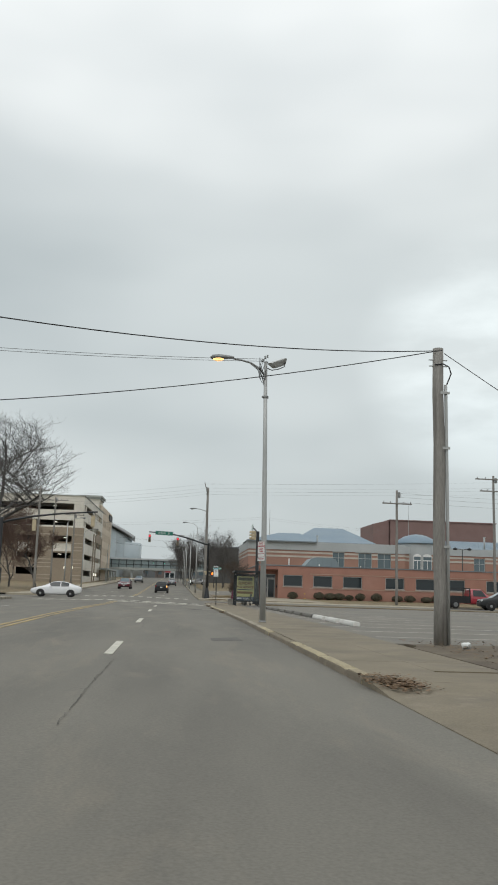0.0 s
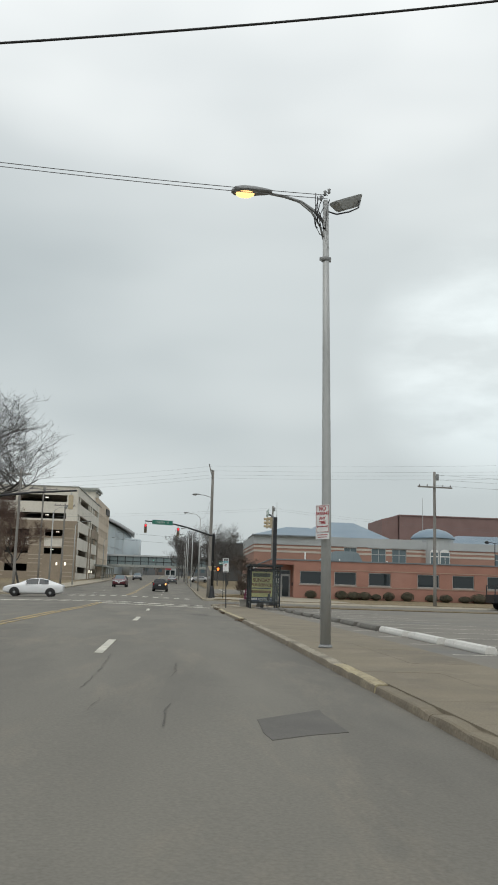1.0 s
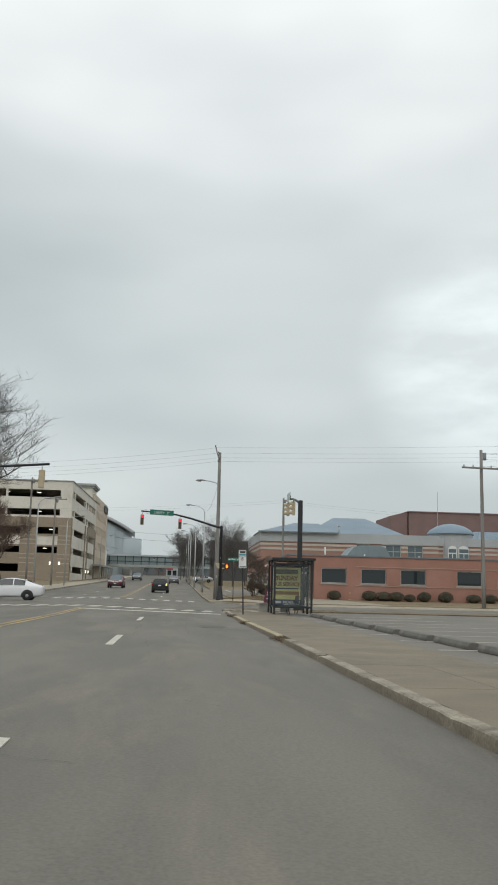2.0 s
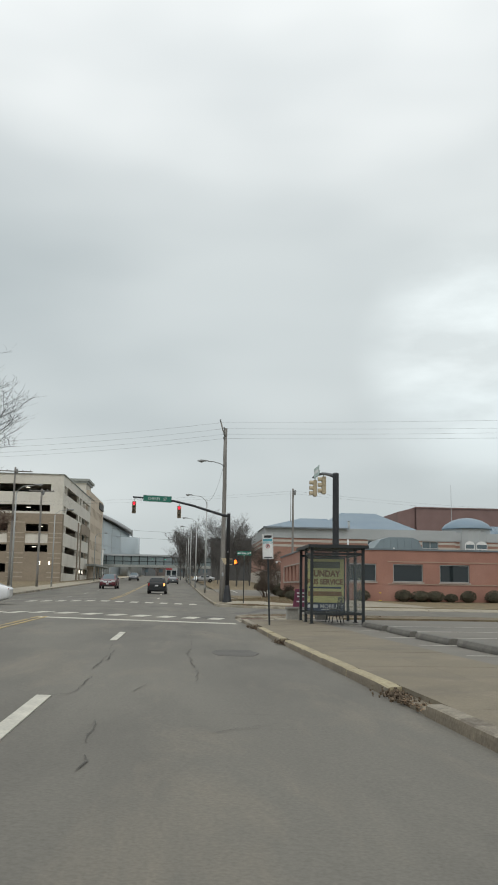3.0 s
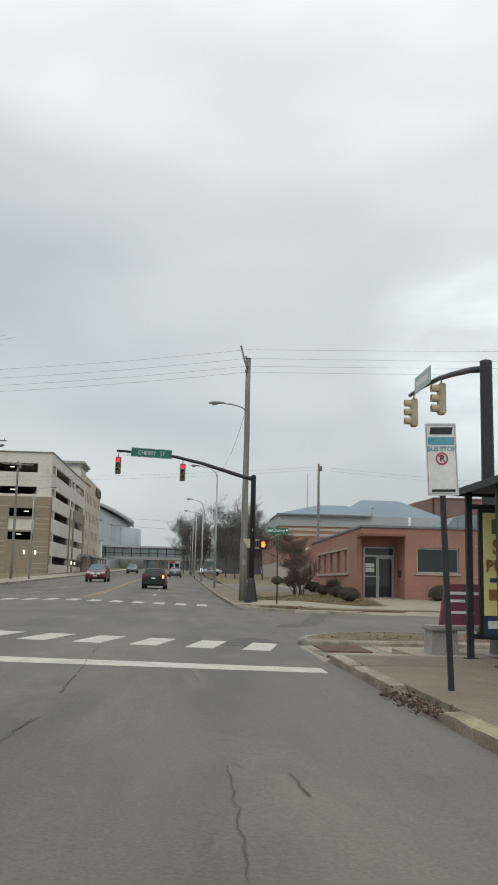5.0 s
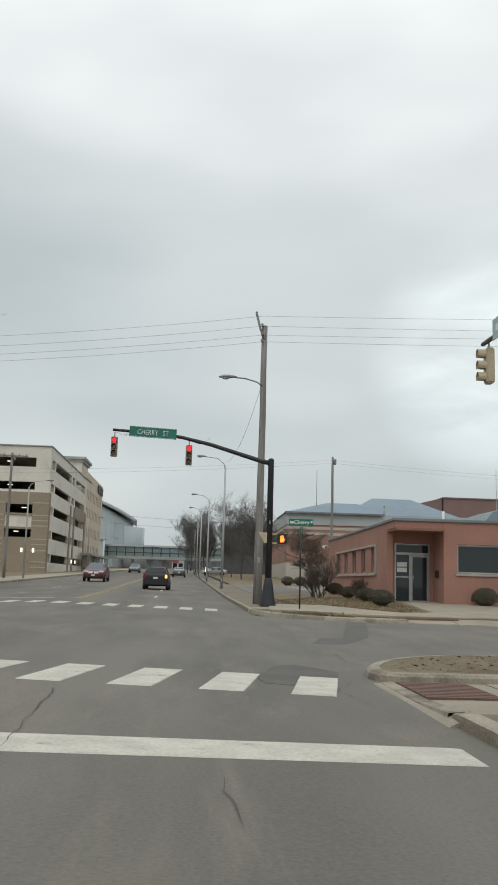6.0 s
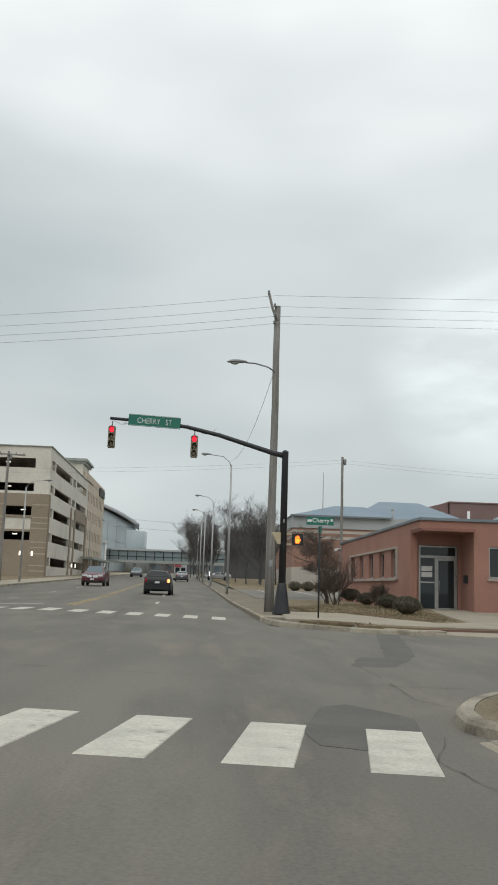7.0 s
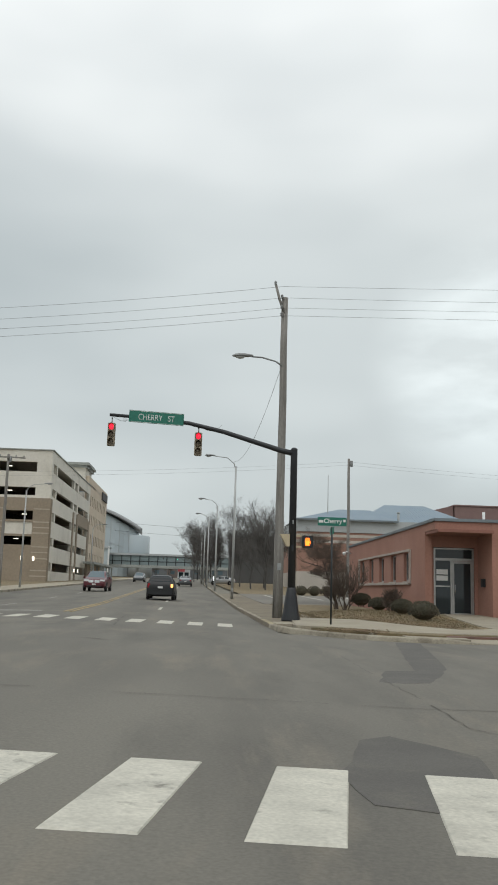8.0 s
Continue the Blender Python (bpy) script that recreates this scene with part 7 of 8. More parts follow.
def planter_bench():
    x, y = 4.0, 67.4
    z0 = gz(y) + 0.113
    p = thing("concrete_bench", pose(x, y, z0), "grey cast concrete advertising bench on the pavement", "bench")
    part("bench_seat", boxes((-0.03, 1.5, -0.03, 0.52, 0.36, 0.43), bevel=0.015), M["stone"], p)
    for a in (0.0, 1.05):
        bm = fresh()
        prism(bm, [(a, 0), (a + 0.42, 0), (a + 0.4, 0.36), (a + 0.02, 0.36)], "y", 0.02, 0.48)
        part("bench_leg", bm, M["stone"], p)
    bm = fresh()
    prism(bm, [(0.25, 0.43), (1.45, 0.43), (1.38, 1.08), (0.34, 1.06)], "y", 0.44, 0.52)
    board = part("advert_board", bm, M["banner"], p, "maroon advert board with white lettering")
    for z, a, c in ((0.9, 0.4, 0.95), (0.78, 0.4, 0.66), (0.6, 0.38, 0.8)):
        part("text_bar", boxes((a, c, 0.432, 0.4385, z, z + 0.045)), M["sign_white"], board)


planter_bench()


# ---------------------------------------------------------------- lot details
def wheel_stop(y, white):
    x = rx(6.62, y)
    p = thing("wheel_stop", pose(x, y, gz(y) + 0.06, 0, 0, 90 + random.uniform(-1.2, 1.2)), "white-painted concrete wheel stop in the lot" if white else "dark grey asphalt-smeared wheel stop in the lot", "wheel stop", "wheel stops along the lot")
    bm = fresh()
    prism(bm, [(-0.13, 0.0), (-0.13, 0.07), (-0.085, 0.15), (0.085, 0.15), (0.13, 0.07), (0.13, 0.0)], "x", 0.0, 2.6)
    bmesh.ops.transform(bm, matrix=Matrix.Translation((-1.3, 0, 0)), verts=bm.verts)
    bmesh.ops.bevel(bm, geom=list(bm.edges), offset=0.012, segments=1, affect="EDGES")
    part("concrete_block", bm, M["stop_white"] if white else M["stop_grey"], p)
    for q in (-1.1, 1.1):
        b = fresh()
        lathe(b, [(0.02, 0.145), (0.02, 0.156), (0.005, 0.158)], 8, (q, 0, 0))
        part("anchor_pin", b, M["lamp_grey"], p)


for k in range(11):
    y = 31.83 + 3.08 * k
    wheel_stop(y, y < 39)


def hydrant():
    p = thing("fire_hydrant", pose(13.9, 97.0, 0.38), "yellow fire hydrant on the winter lawn", "hydrant")
    bm = fresh()
    lathe(bm, [(0.17, 0.0), (0.17, 0.05), (0.11, 0.07), (0.11, 0.5), (0.15, 0.52), (0.15, 0.57), (0.12, 0.62), (0.07, 0.7), (0.03, 0.72), (0.03, 0.77)], 12)
    part("barrel", bm, M["hydrant"], p)
    for s in (-1, 1):
        bm = fresh()
        frustum(bm, (0.1 * s, 0, 0.4), (0.2 * s, 0, 0.4), 0.06, 0.065, 8)
        part("outlet_cap", bm, M["hydrant"], p)


hydrant()


# ---------------------------------------------------------------- plants
def limbs(seed, height, spread, up=0.55, depth=5, trunk=0.2, kids=3, first=0.3, twig=0.012, curve=0.2):
    """Tapered branching limbs as raw vertices and faces, three to six sided; returns (thick, thin)."""
    rng = random.Random(seed)
    thick, thin = ([], []), ([], [])
    def seg(p0, p1, r0, r1, n, out):
        vs, fs = out
        d = (p1 - p0).normalized()
        a = d.orthogonal().normalized()
        b = d.cross(a)
        base = len(vs)
        for p, r in ((p0, r0), (p1, r1)):
            for k in range(n):
                t = 2 * math.pi * k / n
                vs.append(tuple(p + (a * math.cos(t) + b * math.sin(t)) * r))
        for k in range(n):
            fs.append((base + k, base + (k + 1) % n, base + n + (k + 1) % n, base + n + k))
    def grow(p, d, length, r, level):
        steps = 4 if level < 2 else 3 if level < 4 else 2
        q = p
        pts = [p]
        for s in range(steps):
            d = (d + Vector((rng.gauss(0, curve), rng.gauss(0, curve), rng.gauss(0, curve * 0.6) + 0.06 * up))).normalized()
            q2 = q + d * (length / steps)
            ra, rb = r * (1 - 0.45 * s / steps), r * (1 - 0.45 * (s + 1) / steps)
            seg(q, q2, max(ra, twig * 0.6), max(rb, twig * 0.5), 7 if level == 0 else 5 if level < 2 else 3, thick if level < 2 else thin)
            q = q2
            pts.append(q)
        if level >= depth:
            return
        n = kids + (1 if level == 0 else 0) + rng.choice((0, 1))
        for k in range(n):
            f = (first if level == 0 else 0.25) + (1 - (first if level == 0 else 0.25)) * (k + rng.random()) / n
            i = min(int(f * steps), steps - 1)
            at = pts[i].lerp(pts[i + 1], f * steps - i)
            az = rng.uniform(0, 2 * math.pi)
            side = Vector((math.cos(az), math.sin(az), 0))
            nd = (d * up + side * spread * rng.uniform(0.6, 1.1) + Vector((0, 0, 0.25 * up))).normalized()
            grow(at, nd, length * rng.uniform(0.55, 0.75), r * rng.uniform(0.42, 0.58), level + 1)
    grow(Vector((0, 0, 0)), Vector((0, 0, 1)), height * 0.45, trunk, 0)
    return thick, thin


def raw_part(name, data, material, parent, label=""):
    me = bpy.data.meshes.new(name)
    me.from_pydata(data[0], [], data[1])
    me.materials.append(material)
    ob = new(name, me)
    ob.parent = parent
    return tagged(ob, label) if label else ob


def bare_tree(x, y, z, label, seed, height, spread=0.8, twigs="twig", turn=0, **kw):
    p = thing("bare_tree", pose(x, y, z, 0, 0, turn), label, "tree")
    thick, thin = limbs(seed, height, spread, **kw)
    raw_part("trunk", thick, M["bark"], p)
    raw_part("crown", thin, M[twigs], p)
    return p


big = bare_tree(-22.6, 112, gz(112), "large bare spreading tree with fine grey twigs", 1, 23.5, 0.98, turn=160, depth=6, trunk=0.48, kids=4, first=0.35, twig=0.011, up=0.66, curve=0.22)
big.scale = (1.06, 1.06, 1.06)
bare_tree(-19.0, 121, gz(121), "small reddish bare street tree", 12, 13, 0.6, "twig_red", depth=6, trunk=0.14, kids=4, twig=0.011, first=0.15)
for k, (x, y, h) in enumerate(((-29, 405, 9), (-25.5, 412, 8), (-17.0, 420, 8.5), (-11.5, 415, 9), (0.5, 400, 9), (3.0, 385, 9))):
    bare_tree(x, y, gz(y), "far bare street tree with a dark crown", 60 + k, h, 0.9, "twig_brown", depth=5, trunk=0.14, kids=4, first=0.1, twig=0.02, up=0.9)
bare_tree(-24.0, 128, gz(128), "small reddish bare street tree", 13, 14, 0.6, "twig_red", depth=6, trunk=0.14, kids=4, twig=0.011, first=0.15)
for k, (x, y, h, sd) in enumerate(((6.75, 178, 10.6, 21), (9.2, 188, 10.2, 22), (6.2, 196, 10.2, 23), (8.2, 172, 9.0, 24), (10.8, 180, 8.6, 25), (1.3, 205, 10.4, 26), (0.6, 228, 11.0, 27), (-0.9, 255, 11.0, 28), (2.4, 214, 9.5, 29), (2.9, 262, 10.0, 30))):
    bare_tree(x, y, gz(y), "dense bare street tree with fine grey-brown twigs", sd + 20, h * 1.14, 0.85, "twig_dark", turn=40 * k, depth=6, trunk=0.11, kids=4, first=0.04, twig=0.0062, up=0.95, curve=0.12)


def shrub(x, y, z, rx_, ry_, h, seed, label="clipped dark evergreen shrub at the wall"):
    """A clipped bush: thousands of small leaves on an uneven dome over short stems."""
    rng = random.Random(seed)
    p = thing("shrub", pose(x, y, z), label, "shrub", "shrubs at the office")
    vs, fs = [], []
    for k in range(1900):
        u, v = rng.uniform(0, 2 * math.pi), math.acos(rng.uniform(-0.35, 1))
        rr = rng.uniform(0.86, 1.01) + 0.06 * math.sin(3 * u + seed) * math.sin(2 * v)
        c = Vector((rx_ * rr * math.sin(v) * math.cos(u), ry_ * rr * math.sin(v) * math.sin(u), h * 0.42 + h * 0.56 * rr * math.cos(v)))
        s = rng.uniform(0.02, 0.04)
        a = Vector((rng.gauss(0, 1), rng.gauss(0, 1), rng.gauss(0, 1))).normalized()
        b = a.orthogonal().normalized()
        i = len(vs)
        vs += [tuple(c + a * s), tuple(c + b * s * 0.6), tuple(c - a * s), tuple(c - b * s * 0.6)]
        fs.append((i, i + 1, i + 2, i + 3))
    raw_part("leaves", (vs, fs), M["shrub"], p)
    core, n = fresh(), 10
    bmesh.ops.create_icosphere(core, subdivisions=2, radius=1)
    bmesh.ops.transform(core, matrix=Matrix.Translation((0, 0, h * 0.42)) @ Matrix.Diagonal((rx_ * 0.8, ry_ * 0.8, h * 0.44, 1)), verts=core.verts)
    part("inner_mass", core, M["shrub"], p)
    bm = fresh()
    for k in range(3):
        frustum(bm, (0.1 * (k - 1), 0, -0.05), (0.2 * (k - 1), 0.05, h * 0.4), 0.03, 0.015, 5)
    part("stem", bm, M["bark"], p)


for i, (x, y, a, h) in enumerate(((7.72, 94.6, 0.52, 0.8), (7.85, 98.3, 0.43, 0.72), (7.5, 101.0, 0.42, 0.66), (7.5, 105.0, 0.45, 0.72),
                                  (12.5, 96.3, 0.55, 0.7), (15.4, 96.3, 0.6, 0.75), (16.6, 96.3, 0.7, 0.7), (17.6, 96.2, 0.65, 0.7), (18.7, 96.2, 0.45, 0.55), (19.9, 96.2, 0.55, 0.75),
                                  (21.7, 96.2, 0.6, 0.8), (24.0, 96.1, 0.6, 0.65), (25.4, 96.1, 0.6, 0.7), (27.2, 96.0, 0.6, 0.6), (28.6, 96.0, 0.9, 0.85), (30.2, 96.0, 0.9, 0.85))):
    shrub(x, y, gz(y) + 0.16 + (y - 88.0) * 0.02, a * 1.05, a * 0.95, h * (0.8 if i < 4 else 1.12), 50 + i)
for i in range(9):
    shrub(9.6 + 1.25 * i, 146.6, gz(146.6) + 0.08, 0.65, 0.65, 0.95, 80 + i, "round dark shrub in a row by the civic building")


def bare_bush(x, y, z, h, seed):
    p = thing("bare_bush", pose(x, y, z), "leafless brown multi-stemmed bush by the wall", "shrub")
    rng = random.Random(seed)
    tv, tf = [], []
    for k in range(9):
        thick, thin = limbs(seed * 10 + k, h * rng.uniform(1.2, 1.9), 0.5, depth=4, trunk=0.025, kids=3, twig=0.007, up=0.95)
        a = rng.uniform(0, 6.28)
        m = pose(0.12 * math.cos(a), 0.12 * math.sin(a), 0, 11 * math.cos(a + 1), 11 * math.sin(a + 1), 0)
        for vs, fs in (thick, thin):
            o = len(tv)
            tv += [tuple(m @ Vector(v)) for v in vs]
            tf += [tuple(i + o for i in f) for f in fs]
    raw_part("branch_clump", (tv, tf), M["twig_brown"], p)


bare_bush(6.75, 104.6, gz(105) + 0.28, 1.35, 5)
bare_bush(6.7, 107.0, gz(107) + 0.26, 1.2, 6)
bare_bush(7.85, 100.2, gz(100) + 0.35, 0.72, 7)
bare_tree(9.0, 122, gz(122) + 0.1, "small bare tree behind the office corner", 33, 6.2, 1.0, "twig_brown", depth=6, trunk=0.06, kids=4, twig=0.006, first=0.12)

# thin dead grass on the lawns
rng = random.Random(9)
gv, gf = [], []
for k in range(12000):
    x, y = rng.uniform(3.6, 8.9), rng.uniform(87.2, 101.0)
    z = gz(y) + 0.16 + (y - 88.0) * 0.02 * min(1, max(0, (x - 3.4) / 3.0))
    if np.interp(x, (2.9, 4.2, 5.3, 6.5, 9.1), (90.4, 89.2, 87.6, 87.3, 87.3)) < y < np.interp(x, (3.3, 5.2, 6.4, 7.4, 8.35, 9.1), (96.0, 93.6, 90.8, 89.3, 89.9, 97)):
        continue
    a = rng.uniform(0, 6.28)
    s, hgt = rng.uniform(0.008, 0.02), rng.uniform(0.015, 0.05)
    i = len(gv)
    gv += [(x - s * math.cos(a), y - s * math.sin(a), z), (x + s * math.cos(a), y + s * math.sin(a), z), (x + rng.uniform(-0.04, 0.04), y + rng.uniform(-0.04, 0.04), z + hgt)]
    gf.append((i, i + 1, i + 2))
me = bpy.data.meshes.new("dead_grass")
me.from_pydata(gv, [], gf)
me.materials.append(M["grass"])
tagged(new("dead_grass", me), "thin tufts of dead tan grass on the lawns", "grass", kind="stuff")


def lit_sign():
    p = thing("lit_sign", pose(1.8, 163.0, gz(163) + 0.1), "small bright white panel sign on a post by the pavement", "sign")
    part("post", boxes((-0.04, 0.04, -0.04, 0.04, 0, 0.95)), M["steel_frame"], p)
    case = part("sign_case", boxes((-0.2, 0.2, -0.08, 0.08, 0.95, 1.56), bevel=0.02), M["steel_frame"], p)
    part("panel", boxes((-0.16, 0.16, -0.092, -0.082, 0.99, 1.52)), M["screen_white"], case, "bright white sign panel")


lit_sign()
tac = boxes((6.2, 8.4, 86.62, 87.15, gz(87) + 0.08, gz(87) + 0.142), bevel=0.005)
solid("tactile_paving", tac, M["tactile_red"], "red-brown tactile paving pad at the far corner", "paving", "structure")
near_pad = fresh()
box(near_pad, 2.55, 3.35, 68.62, 70.0, gz(70) - 0.01, gz(70) + 0.027)
for k in range(11):
    box(near_pad, 2.55, 3.35, 68.63 + 0.125 * k, 68.71 + 0.125 * k, gz(70) + 0.02, gz(70) + 0.045)
solid("tactile_paving", near_pad, M["tactile_red"], "red-brown paver pad at the near corner", "paving", "structure")

litter = fresh()
bmesh.ops.create_icosphere(litter, subdivisions=2, radius=0.1)
rng = random.Random(4)
for v in litter.verts:
    v.co = Vector((v.co.x * 1.1, v.co.y, v.co.z * 0.75)) * rng.uniform(0.72, 1.15)
scrap = solid("plastic_bag", litter, M["sign_white"], "crumpled white plastic bag on the corner soil", "litter")
scrap.matrix_world = pose(6.45, 18.9, gz(18.9) + 0.2)

# ---------------------------------------------------------------- vehicles
def loft(bm, stations):
    """Body shell from stations (y, z_low, z_belt, z_top, w_low, w_belt, w_top)."""
    rings = []
    for y, zb, zs, zt, wb, ws, wt in stations:
        half = [(wb * 0.86, zb), (wb, zb + 0.08), (ws, zb + (zs - zb) * 0.55), (ws * 0.985, zs), (wt + (ws * 0.985 - wt) * 0.08, zt - (zt - zs) * 0.08), (wt * 0.86, zt)]
        ring = [(x, y, z) for x, z in half] + [(-x, y, z) for x, z in reversed(half)]
        rings.append([bm.verts.new(p) for p in ring])
    n = len(rings[0])
    for a, b in zip(rings, rings[1:]):
        for k in range(n):
            f = bm.faces.new((a[k], a[(k + 1) % n], b[(k + 1) % n], b[k]))
            f.smooth = True
    bm.faces.new(rings[0][::-1])
    bm.faces.new(rings[-1])


def at_station(stations, y):
    """Interpolated station at y."""
    ys = [s[0] for s in stations]
    return [float(np.interp(y, ys, [s[k] for s in stations])) for k in range(7)]


def car(name, m, label, stations, paint, axle_f, axle_r, wheel, panes, lights, category="car", extra=()):
    """panes: side windows as (y0, y1) spans; the screens follow the cabin's ends."""
    p = thing(name, m, label, category)
    bm = fresh()
    loft(bm, stations)
    body = part("body", bm, M[paint], p)
    rounded = body.modifiers.new("rounded", "SUBSURF")
    rounded.levels = rounded.render_levels = 2
    half = max(s[5] for s in stations)
    for i, y in enumerate((axle_f, axle_r)):
        for s in (-1, 1):
            bm = fresh()
            lathe(bm, [(wheel * 0.62, 0.0), (wheel * 0.96, 0.01), (wheel, 0.05), (wheel, 0.17), (wheel * 0.96, 0.21), (wheel * 0.62, 0.22)], 20, (0, 0, 0), "x")
            w = part("wheel", moved(bm, pose(s * (half - 0.09) - 0.11, y, wheel)), M["rubber"], p)
            bm = fresh()
            lathe(bm, [(wheel * 0.61, 0.0), (wheel * 0.58, 0.03), (wheel * 0.2, 0.045), (0.02, 0.05)], 16, (0, 0, 0), "x")
            mm = pose(s * (half + 0.0) + (0.0 if s > 0 else 0.0), y, wheel) @ (Matrix.Identity(4) if s > 0 else Matrix.Rotation(math.pi, 4, "Z"))
            part("rim", moved(bm, Matrix.Translation((0.025 * s, 0, 0)) @ mm @ Matrix.Translation((-0.045, 0, 0))), M["rim"], w)
            bm = fresh()
            n = 16
            arch = [(y + (wheel + 0.07) * math.cos(a), wheel + (wheel + 0.07) * math.sin(a)) for a in np.linspace(-0.25, math.pi + 0.25, n)]
            prism(bm, arch, "x", s * (half - 0.18), s * (half + 0.004))
            part("wheel_arch", bm, M["plastic"], p)
    # side windows
    def side_point(y, f, s, out=0.006):
        st = at_station(stations, y)
        z = st[2] + (st[3] - st[2]) * f
        x = st[5] * 0.985 + (st[6] - st[5] * 0.985) * f
        return (s * (x + out), y, z)
    for y0, y1 in panes["side"]:
        for s in (-1, 1):
            bm = fresh()
            ys_ = np.linspace(y0, y1, 5)
            sheet(bm, [[side_point(y, 0.08, s) for y in ys_], [side_point(y, 0.86, s) for y in ys_]])
            part("side_window", bm, M["pane_dark"], p)
    for nm, (ya, yb) in (("windscreen", panes["front"]), ("rear_window", panes["rear"])):
        a, b = at_station(stations, ya), at_station(stations, yb)
        lift = 0.01
        bm = fresh()
        sheet(bm, [[(-a[6] * 0.9, ya, a[3] + lift), (a[6] * 0.9, ya, a[3] + lift)], [(-b[6] * 0.82, yb, b[3] + lift), (b[6] * 0.82, yb, b[3] + lift)]])
        # windscreens take the lighter blue-grey pane, a sky reflection put into its colour
        part(nm, bm, M["pane_blue"] if nm == "windscreen" else M["pane_dark"], p)
    for nm, mt, x0, x1, y0, y1, z0, z1 in lights:
        for s in (-1, 1):
            part(nm, boxes((min(s * x0, s * x1), max(s * x0, s * x1), y0, y1, z0, z1), bevel=0.015), M[mt], p)
    for nm, mt, x0, x1, y0, y1, z0, z1 in extra:
        part(nm, boxes((x0, x1, y0, y1, z0, z1), bevel=0.01), M[mt], p)
    for s in (-1, 1):
        y = panes["side"][-1][1] - 0.1
        st = at_station(stations, y)
        part("mirror", boxes((min(s * (st[5]), s * (st[5] + 0.16)), max(s * (st[5]), s * (st[5] + 0.16)), y, y + 0.1, st[2] + 0.02, st[2] + 0.15), bevel=0.02), M[paint], p)
    return p


SEDAN = [(-2.3, 0.5, 0.75, 0.82, 0.7, 0.74, 0.68), (-2.22, 0.3, 0.92, 1.0, 0.8, 0.84, 0.72), (-1.75, 0.22, 0.95, 1.07, 0.86, 0.89, 0.7), (-1.2, 0.2, 0.95, 1.33, 0.88, 0.9, 0.6), (-0.5, 0.2, 0.94, 1.45, 0.88, 0.9, 0.58),
         (0.2, 0.2, 0.92, 1.43, 0.88, 0.9, 0.58), (0.75, 0.2, 0.91, 1.18, 0.88, 0.9, 0.66), (1.2, 0.2, 0.9, 0.96, 0.88, 0.9, 0.76), (1.9, 0.22, 0.8, 0.85, 0.85, 0.87, 0.74), (2.2, 0.3, 0.66, 0.7, 0.76, 0.78, 0.66), (2.32, 0.4, 0.55, 0.58, 0.62, 0.64, 0.55)]
HATCH = [(-2.02, 0.45, 0.8, 0.86, 0.74, 0.78, 0.7), (-1.96, 0.28, 0.98, 1.06, 0.82, 0.85, 0.72), (-1.75, 0.22, 1.0, 1.38, 0.84, 0.86, 0.62), (-1.45, 0.2, 0.98, 1.5, 0.85, 0.865, 0.6), (-0.5, 0.2, 0.96, 1.54, 0.85, 0.865, 0.6),
         (0.3, 0.2, 0.94, 1.5, 0.85, 0.865, 0.6), (1.0, 0.2, 0.93, 1.12, 0.85, 0.865, 0.68), (1.4, 0.22, 0.9, 0.97, 0.84, 0.85, 0.7), (1.85, 0.26, 0.74, 0.78, 0.78, 0.8, 0.66), (2.0, 0.36, 0.6, 0.63, 0.66, 0.68, 0.58)]
SUV = [(-2.35, 0.5, 0.9, 0.96, 0.76, 0.8, 0.72), (-2.28, 0.32, 1.08, 1.16, 0.88, 0.92, 0.76), (-2.0, 0.26, 1.1, 1.5, 0.92, 0.95, 0.68), (-1.5, 0.25, 1.08, 1.66, 0.93, 0.96, 0.66), (-0.4, 0.25, 1.06, 1.7, 0.93, 0.96, 0.66),
       (0.4, 0.25, 1.04, 1.66, 0.93, 0.96, 0.66), (1.05, 0.25, 1.03, 1.24, 0.93, 0.96, 0.76), (1.4, 0.25, 1.02, 1.08, 0.93, 0.96, 0.8), (2.0, 0.28, 0.96, 1.02, 0.9, 0.92, 0.78), (2.3, 0.34, 0.8, 0.84, 0.84, 0.86, 0.72), (2.38, 0.42, 0.66, 0.7, 0.7, 0.72, 0.62)]

car("white_sedan", pose(-11.0, 83.5, road_z(-11.0, 83.5), 0, 0, 93), "white four-door sedan crossing the junction", SEDAN, "car_white", 1.38, -1.32, 0.32, {"side": [(-1.15, -0.45), (-0.38, 0.55)], "front": (1.15, 0.28), "rear": (-1.72, -1.1)},
    [("headlight", "head_clear", 0.5, 0.76, 2.05, 2.2, 0.62, 0.74), ("taillight", "tail_red", 0.48, 0.76, -2.25, -2.1, 0.72, 0.9)])
car("black_hatchback", pose(-2.25, 121.0, road_z(-2.25, 121.0), 0, 0, -1), "black five-door hatchback with one indicator lit", HATCH, "car_black", 1.28, -1.22, 0.3, {"side": [(-1.3, -0.5), (-0.42, 0.7)], "front": (0.98, 0.38), "rear": (-1.93, -1.6)},
    [("headlight", "head_clear", 0.48, 0.7, 1.75, 1.88, 0.66, 0.78)],
    extra=(("taillight", "tail_red", -0.78, -0.62, -2.0, -1.9, 0.72, 1.0), ("taillight", "blinker_lit", 0.64, 0.78, -2.02, -1.9, 0.76, 0.98), ("number_plate", "sign_white", -0.15, 0.15, -2.03, -2.01, 0.7, 0.82), ("bumper", "car_black", -0.76, 0.76, -2.08, -1.96, 0.32, 0.56)))
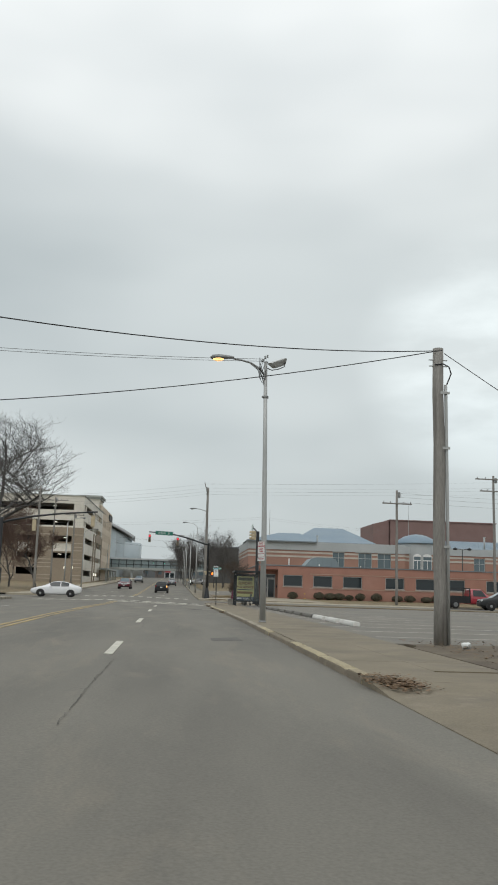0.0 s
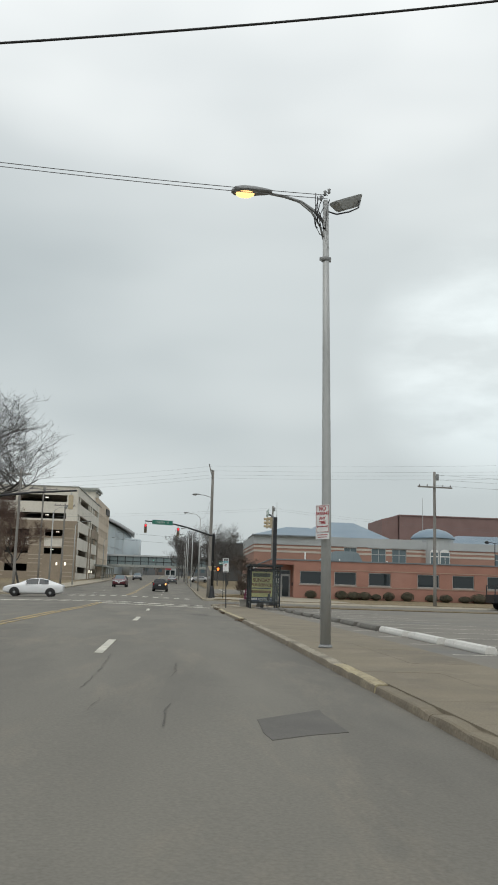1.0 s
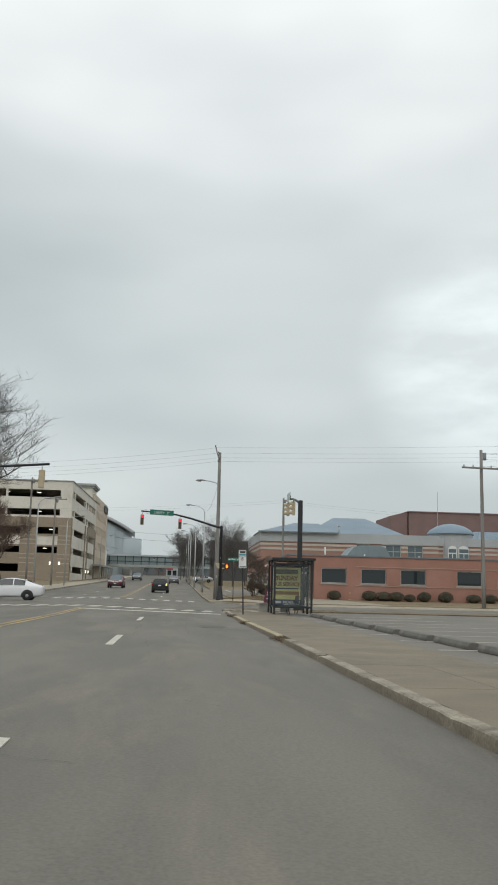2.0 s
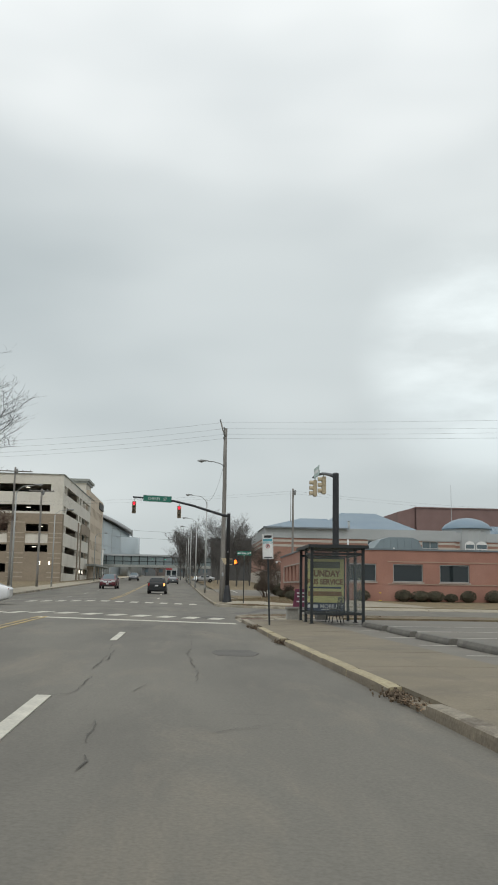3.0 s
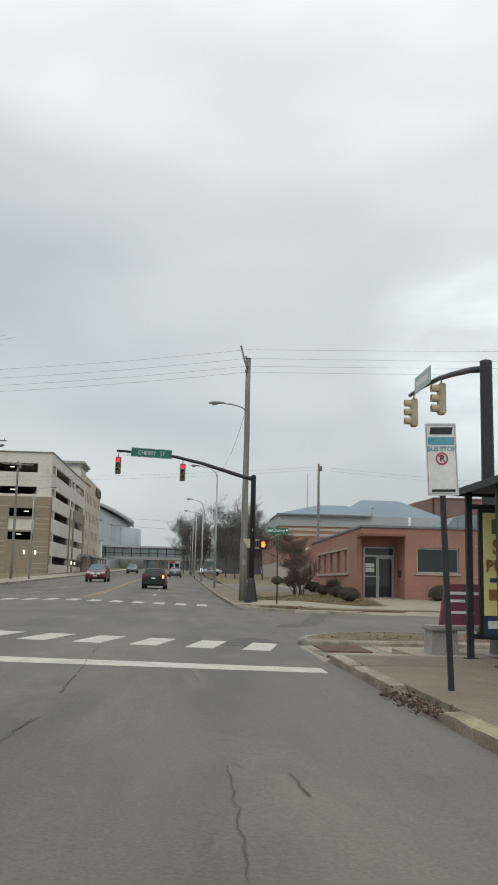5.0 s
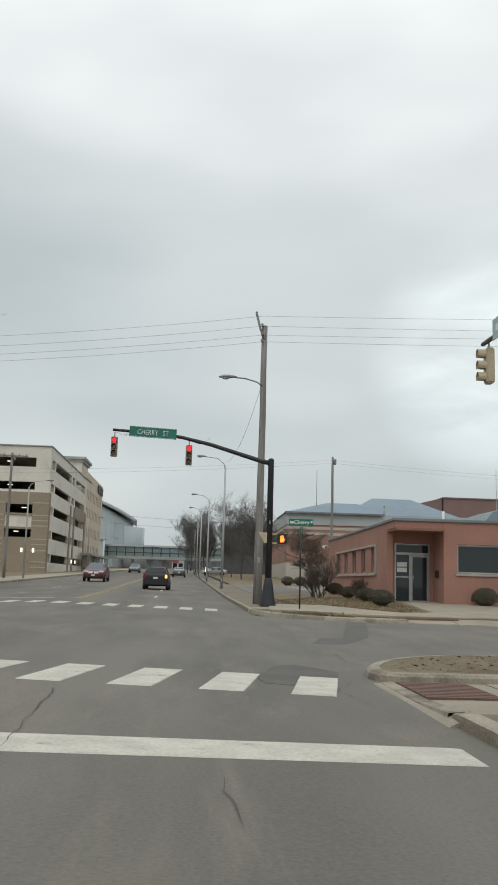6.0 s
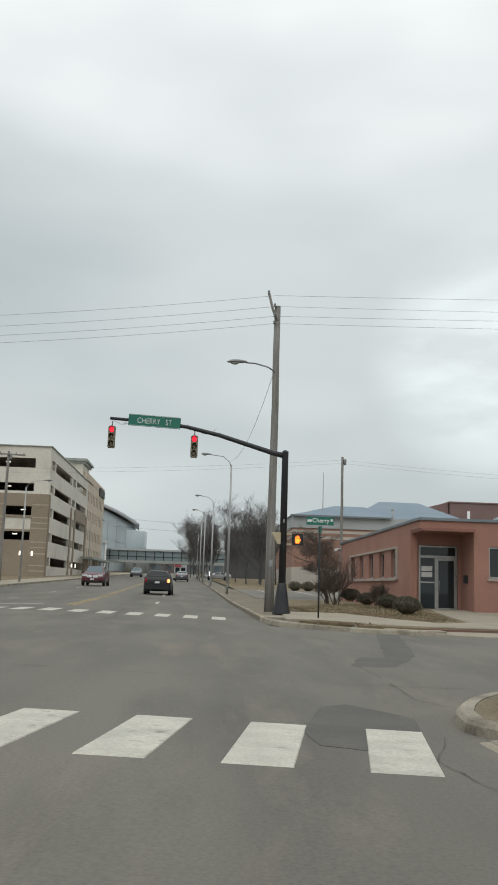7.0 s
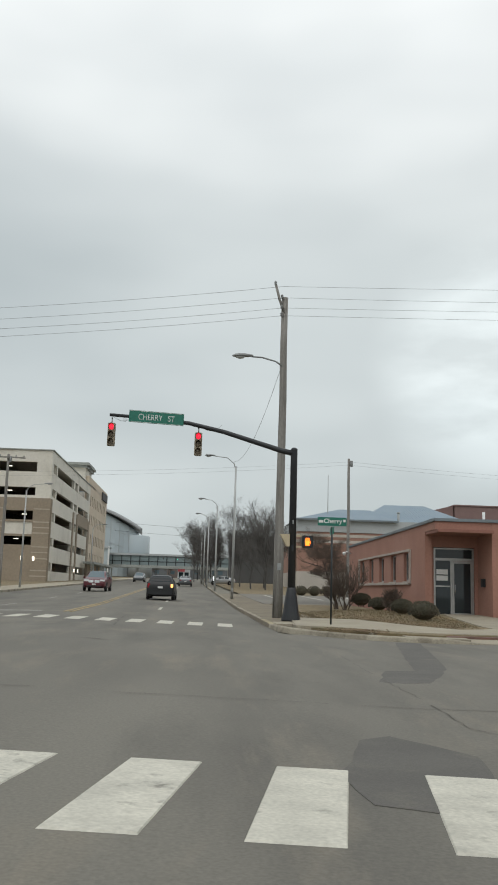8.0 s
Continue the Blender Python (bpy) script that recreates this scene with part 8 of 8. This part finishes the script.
car("maroon_suv", pose(-8.4, 139.5, road_z(-8.4, 139.5), 0, 0, 179), "maroon crossover with a chrome split grille", SUV, "car_maroon", 1.42, -1.38, 0.36, {"side": [(-1.9, -1.2), (-1.12, -0.3), (-0.22, 0.75)], "front": (1.36, 0.42), "rear": (-2.2, -1.85)},
    [("headlight", "head_clear", 0.46, 0.86, 2.12, 2.3, 0.8, 0.95), ("grille", "chrome", 0.05, 0.45, 2.24, 2.37, 0.68, 0.9), ("fog_lamp", "head_clear", 0.6, 0.76, 2.2, 2.33, 0.46, 0.52), ("lower_intake", "plastic", 0.0, 0.58, 2.24, 2.365, 0.36, 0.48), ("taillight", "tail_red", 0.5, 0.85, -2.3, -2.2, 0.95, 1.1)],
    extra=(("number_plate", "sign_white", -0.15, 0.15, 2.37, 2.39, 0.5, 0.62),))
car("grey_sedan", pose(-1.75, 186.0, road_z(-1.75, 186.0), 0.9, 0, 1), "dark grey sedan driving away down the street", SEDAN, "car_grey", 1.38, -1.32, 0.32, {"side": [(-1.15, -0.45), (-0.38, 0.55)], "front": (1.15, 0.28), "rear": (-1.72, -1.1)},
    [("taillight", "tail_red", 0.46, 0.78, -2.27, -2.1, 0.72, 0.92)], extra=(("number_plate", "sign_white", -0.15, 0.15, -2.32, -2.3, 0.6, 0.72),))
car("grey_suv", pose(-10.4, 222.0, road_z(-10.4, 222.0), -0.9, 0, 179), "distant grey utility vehicle coming up the street", SUV, "car_grey", 1.42, -1.38, 0.36, {"side": [(-1.9, -1.2), (-1.12, -0.3), (-0.22, 0.75)], "front": (1.36, 0.42), "rear": (-2.2, -1.85)},
    [("headlight", "head_clear", 0.42, 0.8, 2.1, 2.26, 0.78, 0.9)])
car("silver_sedan", pose(3.9, 212.0, gz(212.0) + 0.1, 0, 0, 92), "silver sedan parked behind the street trees", SEDAN, "car_silver", 1.38, -1.32, 0.32, {"side": [(-1.15, -0.45), (-0.38, 0.55)], "front": (1.15, 0.28), "rear": (-1.72, -1.1)},
    [("taillight", "tail_red", 0.46, 0.78, -2.27, -2.1, 0.72, 0.92)])
car("dark_suv", pose(29.1, 77.5, gz(77.5) + 0.06, 0, 0, 84), "dark utility vehicle parked in the lot", SUV, "car_black", 1.42, -1.38, 0.38, {"side": [(-1.9, -1.2), (-1.12, -0.3), (-0.22, 0.75)], "front": (1.36, 0.42), "rear": (-2.2, -1.85)},
    [("headlight", "head_clear", 0.5, 0.84, 2.1, 2.27, 0.78, 0.95), ("grille", "chrome", 0.0, 0.45, 2.25, 2.36, 0.66, 0.84)])


def work_truck():
    """Red-cabbed pickup with a dark open work bed."""
    p = thing("work_truck", pose(28.0, 84.5, gz(84.5) + 0.06, 0, 0, -88), "red-cabbed pickup truck with a black work bed", "truck")
    bm = fresh()
    loft(bm, [(0.0, 0.45, 1.15, 1.75, 0.9, 0.94, 0.7), (0.15, 0.42, 1.15, 1.86, 0.92, 0.96, 0.72), (1.1, 0.42, 1.13, 1.86, 0.92, 0.96, 0.72), (1.7, 0.42, 1.12, 1.35, 0.92, 0.96, 0.8), (1.95, 0.42, 1.1, 1.16, 0.92, 0.96, 0.84), (2.7, 0.45, 1.0, 1.08, 0.9, 0.93, 0.8), (2.9, 0.5, 0.85, 0.9, 0.84, 0.86, 0.74)])
    part("cab", bm, M["car_red"], p)
    bm = boxes((-0.96, 0.96, -2.5, -0.05, 0.55, 0.75), (-0.96, -0.86, -2.5, -0.05, 0.751, 1.2), (0.86, 0.96, -2.5, -0.05, 0.751, 1.2), (-0.86, 0.86, -2.5, -2.4, 0.751, 1.2), bevel=0.01)
    part("bed", bm, M["car_black"], p)
    bm = boxes((-0.95, -0.89, -0.15, -0.06, 1.2, 1.95), (0.89, 0.95, -0.15, -0.06, 1.2, 1.95), (-0.89, 0.89, -0.15, -0.06, 1.85, 1.95), (-0.95, -0.89, -2.45, -2.38, 1.2, 1.95), (0.89, 0.95, -2.45, -2.38, 1.2, 1.95), (-0.95, -0.89, -2.38, -0.15, 1.87, 1.95), (0.89, 0.95, -2.38, -0.15, 1.87, 1.95))
    part("ladder_rack", bm, M["black_metal"], p)
    for s in (-1, 1):
        bm = fresh()
        sheet(bm, [[(s * 0.962, 0.25, 1.2), (s * 0.962, 1.55, 1.18)], [(s * 0.76, 0.25, 1.78), (s * 0.8, 1.1, 1.78)]])
        part("side_window", bm, M["pane_dark"], p)
        for y in (2.05, -1.5):
            bm = fresh()
            lathe(bm, [(0.25, 0.0), (0.37, 0.01), (0.39, 0.05), (0.39, 0.2), (0.37, 0.24), (0.25, 0.25)], 18, (0, 0, 0), "x")
            w = part("wheel", moved(bm, pose(s * 0.86 - 0.125, y, 0.39)), M["rubber"], p)
            bm = fresh()
            frustum(bm, (s * 0.9, y, 0.39), (s * 0.99, y, 0.39), 0.24, 0.22, 14)
            part("rim", bm, M["rim"], w)
    bm = fresh()
    sheet(bm, [[(-0.66, 1.14, 1.84), (0.66, 1.14, 1.84)], [(-0.78, 1.72, 1.36), (0.78, 1.72, 1.36)]])
    part("windscreen", bm, M["pane_dark"], p)


work_truck()
